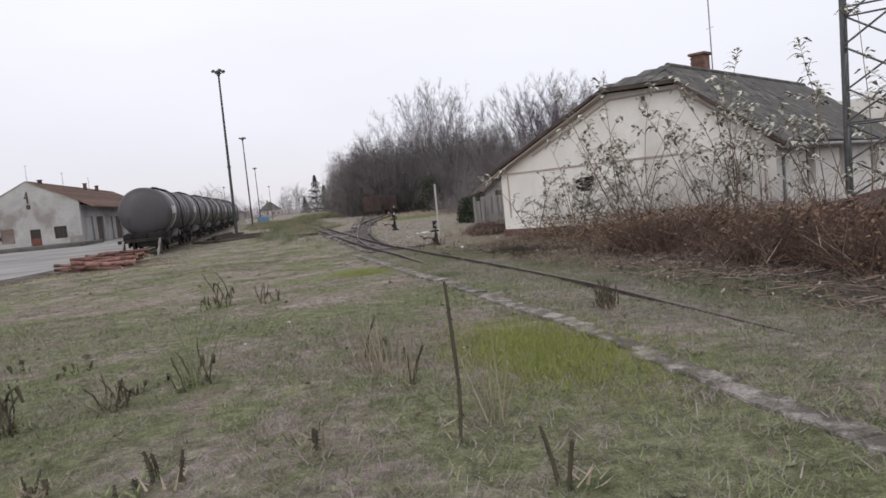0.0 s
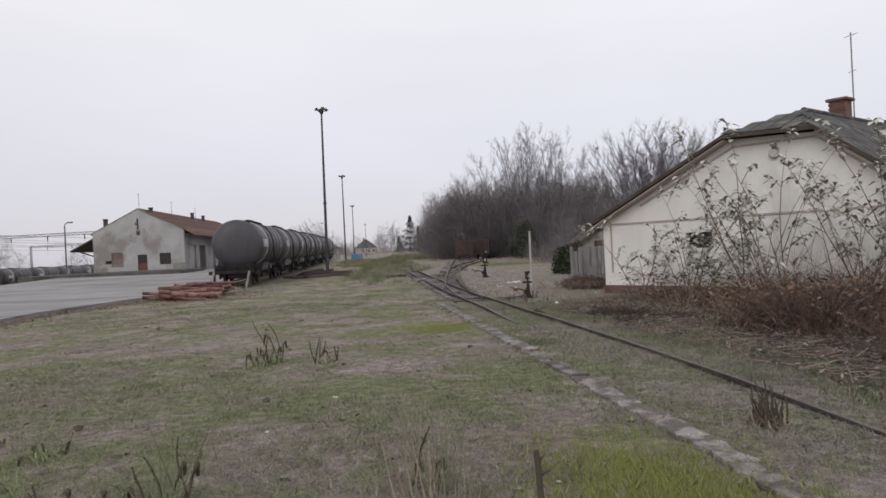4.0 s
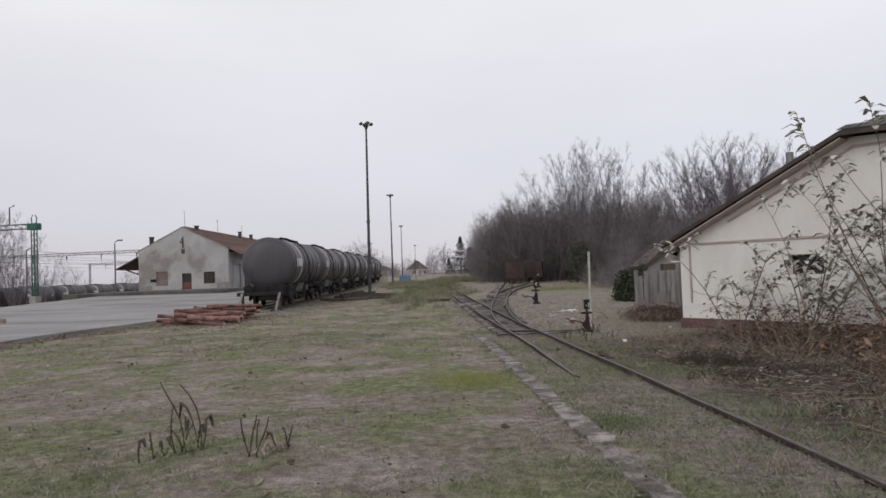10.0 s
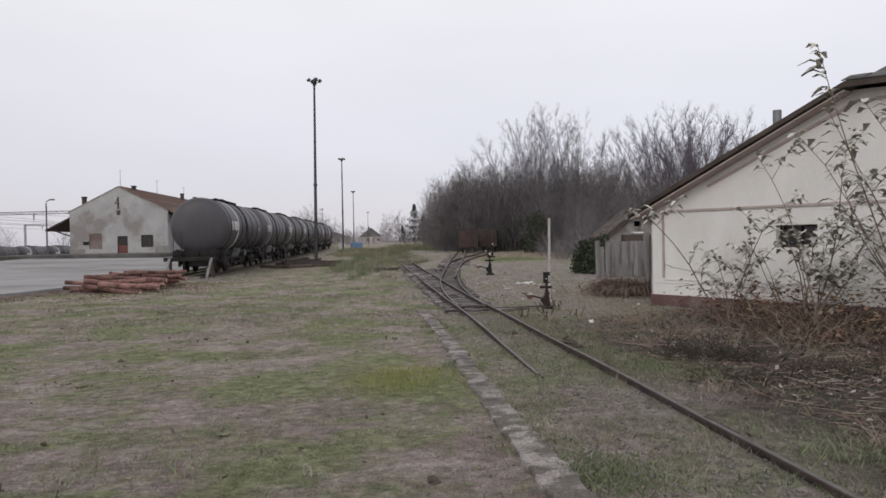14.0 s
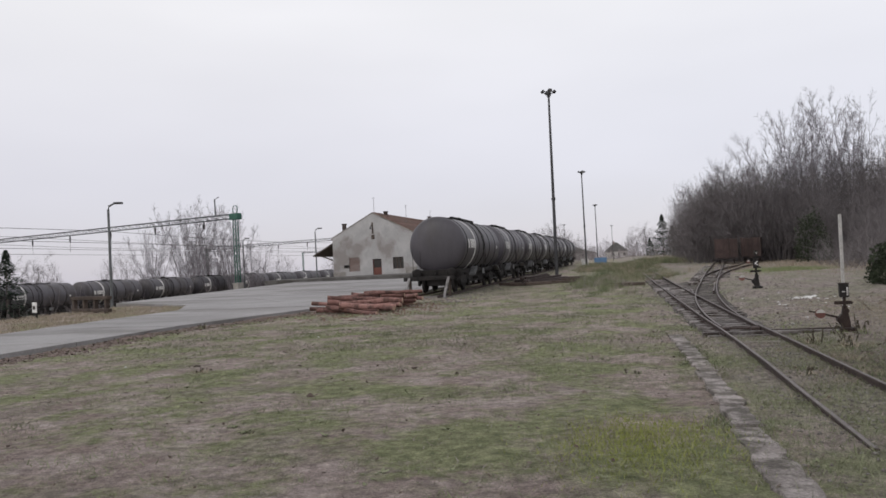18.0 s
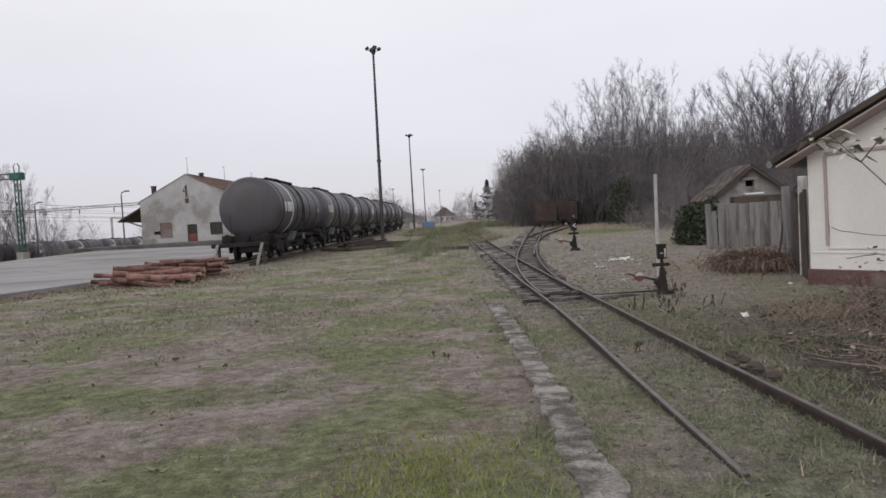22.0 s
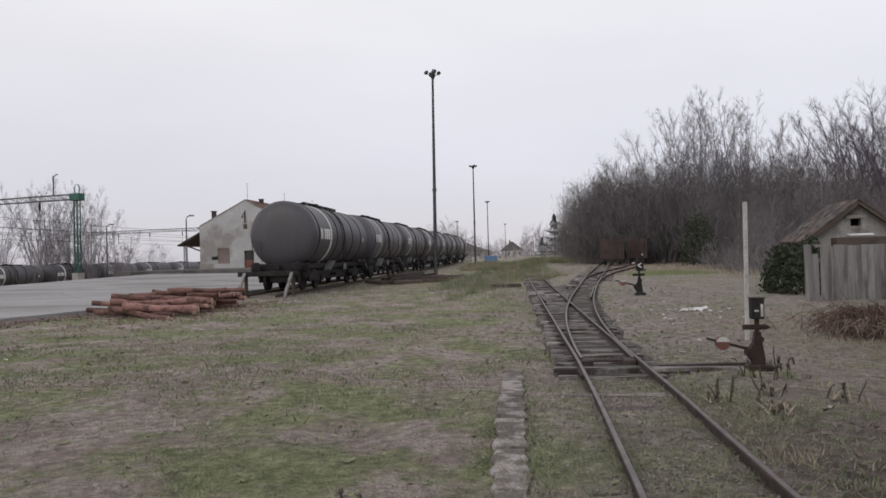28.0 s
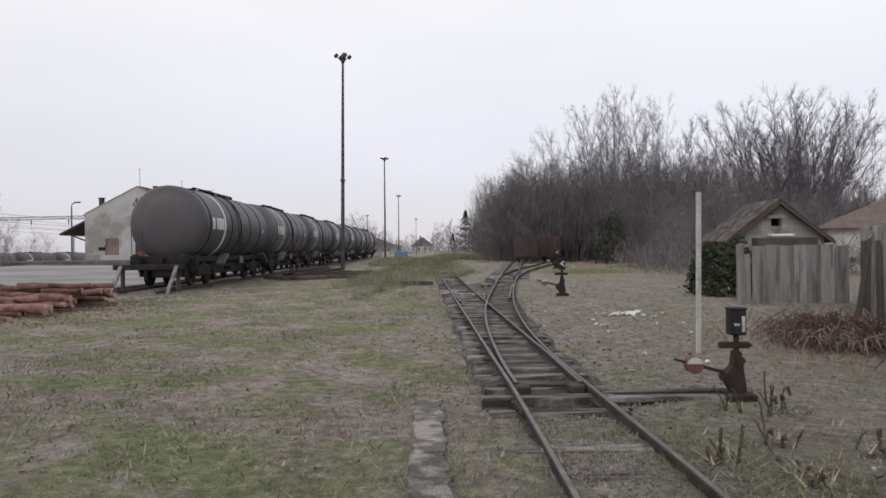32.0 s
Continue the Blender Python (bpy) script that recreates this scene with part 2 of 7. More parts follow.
GREEN_STEEL = mat("green_gantry_paint", (0.030, 0.095, 0.075), (0.05, 0.13, 0.10), 3, 0.6, 0.1, 0.15, 30)
GANTRY = mat("grey_gantry_steel", (0.10, 0.105, 0.11), (0.16, 0.165, 0.17), 3, 0.6, 0.3)
OLD_WALL = mat("peeling_grey_render", (0.355, 0.35, 0.35), (0.47, 0.463, 0.46), 0.9, 0.92, 0, 0.4, 18, (0.27, 0.25, 0.24), 0.45, 0.42, (1, 1, 0.7))
BRICK = mat("old_brick", (0.15, 0.085, 0.070), (0.21, 0.125, 0.10), 3, 0.9, 0, 0.4, 30, vary=0.2)
SOOT_BRICK = mat("sooty_brick", (0.060, 0.048, 0.045), (0.095, 0.075, 0.068), 3, 0.9, 0, 0.4, 30, vary=0.2)
PALE_BRICK = mat("limewashed_brick", (0.24, 0.205, 0.18), (0.33, 0.29, 0.26), 3, 0.9, 0, 0.4, 30, vary=0.15)
DOOR_RED = mat("faded_red_door", (0.15, 0.062, 0.05), (0.21, 0.092, 0.075), 4, 0.8)
WAGON_RED = mat("rusty_red_wagon_planks", (0.052, 0.036, 0.034), (0.085, 0.058, 0.054), 3, 0.85, 0, 0.4, 30, vary=0.2)
# near-black paint that stands in for the shade inside openings
DARK = mat("interior_shade_black", (0.012, 0.011, 0.011), (0.022, 0.02, 0.02), 3, 0.9, bump=0)
POST = mat("bleached_post", (0.42, 0.41, 0.40), (0.52, 0.51, 0.49), 4, 0.85, 0, 0.3, 40, (0.30, 0.29, 0.27), 3, 0.3)
LEVER_RED = mat("faded_red_weight", (0.13, 0.058, 0.05), (0.19, 0.09, 0.078), 6, 0.75)
GALV = mat("dull_zinc", (0.20, 0.20, 0.205), (0.28, 0.28, 0.285), 3, 0.55, 0.6)
BLUE = mat("faded_blue_sheet", (0.10, 0.20, 0.36), (0.16, 0.27, 0.44), 2, 0.6)
BARK = mat("grey_brown_bark", (0.15, 0.13, 0.12), (0.23, 0.205, 0.195), 4, 0.95, 0, 0.5, 30, vary=0.2)
# twig bark, paled to lilac-grey: distance haze is put into the colour
HAZY_TWIG = mat("hazy_twig_bark", (0.195, 0.172, 0.174), (0.275, 0.248, 0.254), 2, 0.95, bump=0, vary=0.2)
CANE = mat("pale_shrub_cane", (0.165, 0.125, 0.10), (0.25, 0.20, 0.165), 4, 0.9, vary=0.25)
LEAF_DRY = island_mat("withered_leaf", [(0.275, 0.275, 0.237), (0.439, 0.430, 0.372), (0.604, 0.585, 0.534), (0.348, 0.330, 0.292)])
LEAF_BROWN = island_mat("fallen_leaf", [(0.060, 0.045, 0.037), (0.105, 0.078, 0.064), (0.18, 0.15, 0.13), (0.08, 0.060, 0.050)])
BRAMBLE = island_mat("russet_bramble", [(0.072, 0.042, 0.037), (0.122, 0.076, 0.066), (0.210, 0.148, 0.121), (0.092, 0.054, 0.048), (0.088, 0.074, 0.055), (0.138, 0.092, 0.078)])
GRASS = island_mat("short_winter_grass", [(0.158, 0.179, 0.101), (0.287, 0.277, 0.190), (0.382, 0.359, 0.295), (0.202, 0.218, 0.127), (0.340, 0.294, 0.257), (0.446, 0.436, 0.390)])
GRASS_GREEN = island_mat("fresh_grass", [(0.158, 0.201, 0.096), (0.264, 0.294, 0.158), (0.202, 0.234, 0.122)])
GRASS_DRY = island_mat("straw_grass", [(0.270, 0.221, 0.167), (0.378, 0.324, 0.255), (0.225, 0.180, 0.142)])
WEED = island_mat("dead_weed", [(0.040, 0.035, 0.030), (0.070, 0.060, 0.048), (0.095, 0.085, 0.062), (0.05, 0.043, 0.037)])
OLIVE = island_mat("olive_turf", [(0.132, 0.155, 0.086), (0.229, 0.241, 0.151), (0.176, 0.190, 0.117)])
PALE = island_mat("bleached_turf", [(0.264, 0.231, 0.210), (0.362, 0.322, 0.303), (0.225, 0.187, 0.176)])
DULL = island_mat("dull_dead_turf", [(0.155, 0.121, 0.106), (0.230, 0.185, 0.168), (0.190, 0.146, 0.132)])
STONE = island_mat("ballast_stone", [(0.11, 0.10, 0.092), (0.20, 0.185, 0.175), (0.15, 0.135, 0.125), (0.26, 0.245, 0.235)])
FIR = island_mat("dark_conifer", [(0.020, 0.030, 0.022), (0.038, 0.052, 0.038), (0.028, 0.040, 0.030)])
IVY = island_mat("dark_ivy", [(0.026, 0.034, 0.021), (0.055, 0.068, 0.042), (0.038, 0.048, 0.030), (0.070, 0.078, 0.055)])
HUT_WALL = mat("grimy_hut_render", (0.21, 0.20, 0.195), (0.31, 0.298, 0.29), 1.4, 0.95, 0, 0.5, 22, (0.14, 0.125, 0.115), 0.9, 0.5)
MOSS = island_mat("mossy_grass", [(0.187, 0.211, 0.056), (0.281, 0.305, 0.097), (0.225, 0.255, 0.075), (0.305, 0.310, 0.127)])
CLUMP = island_mat("dark_green_clump", [(0.094, 0.118, 0.066), (0.166, 0.191, 0.109), (0.127, 0.148, 0.086)])
KERB = mat("gritty_sunken_concrete", (0.245, 0.218, 0.208), (0.363, 0.330, 0.316), 3.2, 0.95, 0, 0.7, 50, (0.122, 0.109, 0.096), 4.2, 0.62, vary=0.22, grain_range=(0.35, 1.5))
DOCK = mat("dark_dock_concrete", (0.105, 0.100, 0.095), (0.16, 0.152, 0.145), 1.2, 0.95, 0, 0.4, 30, (0.08, 0.075, 0.07), 0.5, 0.4)
GLASS = glass_mat("dusty_window_glass")


# ---- mesh helpers ----
class Shape:
    """Collects vertices and faces for one mesh."""

    def __init__(self):
        self.v, self.f, self.s = [], [], []

    def add(self, verts, faces, smooth=False):
        o = len(self.v)
        self.v += [tuple(p) for p in verts]
        self.f += [tuple(i + o for i in q) for q in faces]
        self.s += [smooth] * len(faces)
        return self

    def box(self, x0, y0, z0, x1, y1, z1, m=None, bevel=0.0):
        if bevel:
            bm = bmesh.new()
            bmesh.ops.create_cube(bm, size=1)
            bmesh.ops.scale(bm, vec=(x1 - x0, y1 - y0, z1 - z0), verts=bm.verts)
            bmesh.ops.translate(bm, vec=((x0 + x1) / 2, (y0 + y1) / 2, (z0 + z1) / 2), verts=bm.verts)
            bmesh.ops.bevel(bm, geom=bm.edges[:], offset=bevel, segments=1, affect="EDGES")
            vs = [v.co.copy() for v in bm.verts]
            fs = [[v.index for v in f.verts] for f in bm.faces]
            bm.free()
        else:
            vs = [Vector((x, y, z)) for z in (z0, z1) for y in (y0, y1) for x in (x0, x1)]
            fs = [(0, 2, 3, 1), (4, 5, 7, 6), (0, 1, 5, 4), (2, 6, 7, 3), (0, 4, 6, 2), (1, 3, 7, 5)]
        return self.add([m @ p for p in vs] if m else vs, fs)

    def tube(self, pts, radii, seg=8, cap=True, smooth=True):
        """A round bar through points, with a radius at each."""
        pts = [Vector(p) for p in pts]
        radii = radii if isinstance(radii, (list, tuple)) else [radii] * len(pts)
        vs, fs = [], []
        for i, p in enumerate(pts):
            d = (pts[min(i + 1, len(pts) - 1)] - pts[max(i - 1, 0)]).normalized()
            a = d.cross(Vector((0, 0, 1)) if abs(d.z) < 0.9 else Vector((1, 0, 0))).normalized()
            b = d.cross(a)
            for k in range(seg):
                w = 2 * math.pi * k / seg
                vs.append(p + (a * math.cos(w) + b * math.sin(w)) * radii[i])
        for i in range(len(pts) - 1):
            for k in range(seg):
                k2 = (k + 1) % seg
                fs.append((i * seg + k, i * seg + k2, (i + 1) * seg + k2, (i + 1) * seg + k))
        self.add(vs, fs, smooth)
        if cap:
            n = len(pts)
            self.add(vs[:seg], [tuple(range(seg))])
            self.add(vs[(n - 1) * seg :], [tuple(reversed(range(seg)))])
        return self

    def prism(self, outline, p0, x_axis, y_axis, length_axis):
        """A 2D outline pushed along an axis."""
        p0, x_axis, y_axis, length_axis = map(Vector, (p0, x_axis, y_axis, length_axis))
        n = len(outline)
        base = [p0 + x_axis * a + y_axis * b for a, b in outline]
        vs = base + [p + length_axis for p in base]
        fs = [tuple(range(n)), tuple(reversed(range(n, 2 * n)))]
        fs += [(i, i + n, (i + 1) % n + n, (i + 1) % n) for i in range(n)]
        return self.add(vs, fs)

    def mesh(self, name, material, weld=False):
        me = bpy.data.meshes.new(name)
        me.from_pydata(self.v, [], self.f)
        me.polygons.foreach_set("use_smooth", self.s)
        me.update()
        bm = bmesh.new()
        bm.from_mesh(me)
        if weld:
            bmesh.ops.remove_doubles(bm, verts=bm.verts, dist=0.0005)
        if len(bm.faces) < 20000:
            bmesh.ops.recalc_face_normals(bm, faces=bm.faces)
        bm.to_mesh(me)
        bm.free()
        me.materials.append(material)
        return me


def part(name, shape, material, parent=None, label="", m=None):
    data = shape.mesh(name, material) if isinstance(shape, Shape) else shape
    ob = new(name, data)
    if parent:
        ob.parent = parent
    if m is not None:
        ob.matrix_basis = m
    if label:
        ob["label"] = label
    return ob


def thing(name, m, label, category, group="", kind=""):
    ob = new(name)
    ob.empty_display_size = 0.2
    ob.matrix_basis = m
    return tagged(ob, label, category, group, kind)


def bulk(name, verts, faces_per, material, label, category, kind="stuff", parent=None):
    """One mesh from a numpy block of equal faces: verts (n, k, 3), faces as index rows into each block."""
    n, k, _ = verts.shape
    faces = (np.arange(n)[:, None, None] * k + np.array(faces_per)[None]).reshape(-1, len(faces_per[0]))
    me = bpy.data.meshes.new(name)
    me.vertices.add(n * k)
    me.vertices.foreach_set("co", verts.reshape(-1).astype(np.float32))
    me.loops.add(faces.size)
    me.loops.foreach_set("vertex_index", faces.reshape(-1).astype(np.int32))
    me.polygons.add(len(faces))
    me.polygons.foreach_set("loop_start", np.arange(len(faces), dtype=np.int32) * faces.shape[1])
    me.update(calc_edges=True)
    me.materials.append(material)
    ob = new(name, me)
    if parent:
        ob.parent = parent
    return tagged(ob, label, category, "", kind)


rng = np.random.default_rng(4)


def yard_edge(y):
    """Where the yard's far side drops to the lower main tracks."""
    return -29.5 - (y - 40) * 0.125


RISE_Y, RISE_Z = (0, 6, 10, 14, 17.5, 20, 23, 26.6, 30, 36), (0.42, 0.42, 0.41, 0.36, 0.26, 0.20, 0.14, 0.08, 0.03, 0.0)
LINE_Y, LINE_X = (4, 7, 10, 14, 17, 20, 24, 27, 30, 34, 40, 48, 66, 120), (-0.75, -0.70, -0.62, -0.46, -0.31, -0.20, -0.03, 0.06, 0.10, 0.14, 0.18, 0.22, 0.40, 0.90)
EDGING_Y, EDGING_X = (2, 6.2, 7.8, 11, 14, 18, 20, 23, 27), (-1.22, -1.17, -1.08, -1.09, -1.04, -0.95, -0.87, -0.80, -0.77)


def line_x(y):
    """The left rail of the straight track."""
    return float(np.interp(y, LINE_Y, LINE_X))


def edging_x(y):
    return float(np.interp(y, EDGING_Y, EDGING_X))


def rise(x, y):
    """The low rise that the walk comes down from."""
    w = np.interp(x, (-16, -8, 3.5, 9), (0.0, 1.0, 1.0, 0.35))
    return float(w * np.interp(y, RISE_Y, RISE_Z))


def ground_z(x, y):
    z = 0.006 * max(0.0, y - 28) + 0.010 * min(40.0, max(0.0, -x - 14))
    z = min(z, 0.75) + rise(x, y)
    z += float(np.interp(x, (0.9, 2.6), (0.0, 1.0)) * np.interp(y, (30, 38, 64, 90), (0.0, 0.20, 0.45, 0.45)))
    d = yard_edge(y) - x
    if d > 0 and y > -60:
        z += (-2.5 - z) * min(1.0, d / 2.2)
    return z


TRAIN_DIR = Vector((0.024, 1, 0)).normalized()

# ---- ground ----
def spread(lo, hi, step, far, growth=1.22):
    a = list(np.arange(lo, hi + 1e-6, step))
    s, x, up = step, hi, []
    while x < far:
        s *= growth
        x += s
        up.append(x)
    s, x, down = step, lo, []
    while x > -far:
        s *= growth
        x -= s
        down.append(x)
    return down[::-1] + a + up


def lie(x, y):
    """Height of the uneven turf."""
    z = ground_z(x, y)
    if -36 < x < 14 and -4 < y < 80:
        u = x - line_x(y)
        k = 0.3 if -0.9 < u < 2.2 else 1.0
        z += k * 0.05 * noise.noise(Vector((x * 0.45, y * 0.45, 0))) + k * 0.035 * noise.noise(Vector((x * 1.3, y * 1.3, 3))) - 0.015
        if y < 26:
            z += 0.034 * max(0.0, 1 - max(0.0, abs(u - 0.38) - 0.75) / 0.5) * min(1.0, (26 - y) / 1.2)
        elif y < 62:
            z -= 0.05 * max(0.0, 1 - max(0.0, abs(u - 0.45) - 0.75) / 0.4)
    return z


GROUND_X, GROUND_Y = np.array(spread(-17, 8, 0.25, 2600)), np.array(spread(-2, 48, 0.25, 2600))
GROUND_H = np.array([[lie(x, y) for x in GROUND_X] for y in GROUND_Y])


def surface_z(x, y):
    """Height of the ground sheet itself, between its corners."""
    i = int(np.clip(np.searchsorted(GROUND_X, x) - 1, 0, len(GROUND_X) - 2))
    j = int(np.clip(np.searchsorted(GROUND_Y, y) - 1, 0, len(GROUND_Y) - 2))
    u = (x - GROUND_X[i]) / (GROUND_X[i + 1] - GROUND_X[i])
    v = (y - GROUND_Y[j]) / (GROUND_Y[j + 1] - GROUND_Y[j])
    h = GROUND_H
    return float((h[j, i] * (1 - u) + h[j, i + 1] * u) * (1 - v) + (h[j + 1, i] * (1 - u) + h[j + 1, i + 1] * u) * v)


def make_ground():
    w, n = len(GROUND_X), len(GROUND_Y)
    sh = Shape()
    sh.v = [(float(x), float(y), float(GROUND_H[j, i])) for j, y in enumerate(GROUND_Y) for i, x in enumerate(GROUND_X)]
    sh.f = [(j * w + i, j * w + i + 1, (j + 1) * w + i + 1, (j + 1) * w + i) for j in range(n - 1) for i in range(w - 1)]
    sh.s = [True] * len(sh.f)
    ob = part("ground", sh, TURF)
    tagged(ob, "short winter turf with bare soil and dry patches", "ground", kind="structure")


make_ground()


# ---- concrete yard ----
def yard_right(y):
    pts = [(-20, -15.0), (25.6, -15.4), (31, -15.5), (37, -14.0), (42, -12.6), (46, -12.4), (60, -11.8), (120, -8.9)]
    return float(np.interp(y, [p[0] for p in pts], [p[1] for p in pts]))


def yard_left(y):
    if y < 43:
        return -20.6
    return max(yard_edge(y) + 0.4, -20.6 - (y - 43) * 2.2)


def make_yard():
    top = tagged(new("pavement"), "worn pale concrete yard beside the tank wagons", "pavement", kind="structure")
    y = -8.0
    while y < 122:
        y1 = y + 4.0
        l0, l1, r0, r1 = yard_left(y), yard_left(y1), yard_right(y), yard_right(y1)
        n = max(1, round((r0 - l0) / 4.2))
        for i in range(n):
            a, b = i / n, (i + 1) / n
            g = 0.012
            q = [(l0 + (r0 - l0) * a + g, y + g), (l0 + (r0 - l0) * b - g, y + g), (l1 + (r1 - l1) * b - g, y1 - g), (l1 + (r1 - l1) * a + g, y1 - g)]
            dz = 0.11 + rng.uniform(-0.006, 0.006)
            vs = [(px, py, ground_z(px, py) - 0.25) for px, py in q] + [(px, py, ground_z(px, py) + dz) for px, py in q]
            part("slab", Shape().add(vs, [(0, 3, 2, 1), (4, 5, 6, 7), (0, 1, 5, 4), (1, 2, 6, 5), (2, 3, 7, 6), (3, 0, 4, 7)]), APRON_MAT, top)
        y = y1


make_yard()


# ---- narrow-gauge track ----
GAUGE = 0.76
RAIL_TOP_Z = 0.10


def bend(y):
    """Sideways offset of the diverging track."""
    if y < 26.2:
        return 0.0
    if y < 42:
        return (y - 26.2) ** 2 / 205
    return 1.218 + (y - 42) * 0.154


def bend_b(y):
    return bend(y) if y < 44 else bend(y) + (min(y, 60) - 44) ** 2 / 150 + max(0, y - 60) * 0.1


def rail(name, path, parent, scale=1.0, top=RAIL_TOP_Z, sink=0.0):
    """A rail with foot, web and head along a plan line."""
    outline = [(-0.045, -0.10), (0.045, -0.10), (0.045, -0.09), (0.010, -0.082), (0.010, -0.032), (0.024, -0.026), (0.024, -0.002), (0.018, 0.0), (-0.018, 0.0), (-0.024, -0.002), (-0.024, -0.026), (-0.010, -0.032), (-0.010, -0.082), (-0.045, -0.09)]
    path = [(x + line_x(y), y) for x, y in path]
    pts = [Vector((x, y, top - 0.03 * min(1.0, max(0.0, (18 - y) / 3)) + ground_z(x, y) - sink * max(0.0, 1 - (y - path[0][1]) / 4.0))) for x, y in path]
    n, sh, vs, fs = len(outline), Shape(), [], []
    for i, p in enumerate(pts):
        d = (pts[min(i + 1, len(pts) - 1)] - pts[max(i - 1, 0)]).normalized()
        side = Vector((d.y, -d.x, 0)).normalized()
        vs += [p + side * a * scale + Vector((0, 0, b)) for a, b in outline]
    for i in range(len(pts) - 1):
        fs += [(i * n + k, i * n + (k + 1) % n, (i + 1) * n + (k + 1) % n, (i + 1) * n + k) for k in range(n)]
    fs += [tuple(range(n)), tuple(range((len(pts) - 1) * n, len(pts) * n))]
    sh.add(vs, fs)
    ob = part(name, sh, RUST, parent)
    head = Shape()
    hv, hf = [], []
    for i, p in enumerate(pts):
        d = (pts[min(i + 1, len(pts) - 1)] - pts[max(i - 1, 0)]).normalized()
        side = Vector((d.y, -d.x, 0)).normalized()
        hv += [p + side * a + Vector((0, 0, 0.003)) for a in (-0.017 * scale, 0.017 * scale)]
    hf = [(2 * i, 2 * i + 1, 2 * i + 3, 2 * i + 2) for i in range(len(pts) - 1)]
    head.add(hv, hf)
    part("rail_head", head, RAIL_TOP, ob, "worn rail running surface")
    return ob


def ys_line(f, y0, y1, step=1.0):
    ys = list(np.arange(y0, y1, step)) + [y1]
    return [(f(y), float(y)) for y in ys]


def make_track():
    t = thing("narrow_gauge_track", Matrix(), "rusty half-buried narrow-gauge railway track with a turnout", "railway track", kind="structure")
    rail("rail", ys_line(lambda y: 0.0, 17.6, 120, 1.0), t, sink=0.06)
    rail("rail", ys_line(lambda y: GAUGE, 6.4, 27, 0.8) + ys_line(lambda y: GAUGE + bend(y), 28, 80), t, sink=0.055)
    rail("rail", ys_line(lambda y: GAUGE - 0.05 * max(0, (29 - y) / 2.2), 26.9, 120, 1.1), t)
    rail("rail", ys_line(lambda y: 0.06 + bend(y) * (1 if y > 28 else 0.6), 26.9, 80), t)
    # check rails and the frog's wings
    rail("check_rail", ys_line(lambda y: 0.07 + 0.05 * abs(y - 40.5) / 3, 38.5, 42.5, 0.5), t)
    rail("check_rail", ys_line(lambda y: GAUGE + bend(y) - 0.07 - 0.05 * abs(y - 40.5) / 3, 38.5, 42.5, 0.5), t)
    rail("wing_rail", ys_line(lambda y: GAUGE + 0.05 + 0.06 * (y - 39.5), 39.2, 41.5, 0.4), t)
    # second turnout on the branch
    rail("rail", ys_line(lambda y: GAUGE + bend_b(y), 44, 80), t)
    rail("rail", ys_line(lambda y: bend_b(y), 45, 80), t)
    rail("check_rail", ys_line(lambda y: bend(y) + GAUGE - 0.1, 47, 51, 0.5), t)
    # sleepers
    base = Shape().box(-0.85, -0.105, -0.12, 0.85, 0.105, 0.0, bevel=0.015).mesh("sleeper", SLEEPER)
    y, i = 16.0, 0
    while y < 64:
        long = 26.3 < y < 44
        wide = 0.74 + (bend(y) * 0.5 / 0.85 if long else 0)
        x = line_x(y) + GAUGE / 2 - 0.02 + (bend(y) / 2 if long else 0)
        z = ground_z(x, y) + (0.022 if y > 26 else 0.014 if y > 24.4 else 0.006) + rng.uniform(-0.024, 0.012)
        ob = part("sleeper", base, SLEEPER, t, m=pose(x + rng.uniform(-0.04, 0.04), y, z, 0, 0, rng.uniform(-2.5, 2.5)))
        ob.scale = (wide * rng.uniform(0.95, 1.04), 1, 1)
        if y > 44:
            xb = line_x(y) + GAUGE / 2 + bend(y)
            part("sleeper", base, SLEEPER, t, m=pose(xb, y, ground_z(xb, y) + 0.01, 0, 0, rng.uniform(-14, -9)))
        y += 0.62
    # slide chairs and joint plates
    chair = Shape().box(-0.09, -0.05, 0, 0.09, 0.05, 0.03, bevel=0.008).mesh("rail_chair", RUST)
    for k in range(18):
        yy = 27.2 + k * 0.62
        part("rail_chair", chair, RUST, t, m=pose(line_x(yy) - 0.02, yy, ground_z(0, yy) + 0.012))
        part("rail_chair", chair, RUST, t, m=pose(line_x(yy) + GAUGE + bend(yy) + 0.03, yy, ground_z(0, yy) + 0.012))
    plate = Shape().box(-0.012, -0.24, 0, 0.012, 0.24, 0.055, bevel=0.004)
    for k in (-0.18, -0.06, 0.06, 0.18):
        plate.tube([(-0.03, k, 0.028), (0.03, k, 0.028)], 0.014, 6)
    pm = plate.mesh("fish_plate", RUST)
    for x, yy in ((-0.03, 25.9), (GAUGE + 0.03, 26.1), (-0.03, 34.0), (GAUGE + 0.03, 20.2), (GAUGE + 0.03, 15.0)):
        part("fish_plate", pm, RUST, t, m=pose(line_x(yy) + x, yy, ground_z(0, yy) + 0.02))
    # heel block at the switch toe and the throw boards towards the lever
    toe = ground_z(0.5, 26.8)
    part("tie_bar", Shape().tube([(0.08, 27.1, toe + 0.03), (GAUGE + 0.06, 27.1, toe + 0.03)], 0.02, 6), RUST, t)
    part("heel_block", Shape().box(0.09, 26.75, toe, 0.25, 27.0, toe + 0.085, bevel=0.015), RUST, t)
    part("heel_block", Shape().box(0.64, 26.75, toe, 0.79, 27.0, toe + 0.085, bevel=0.015), RUST, t)
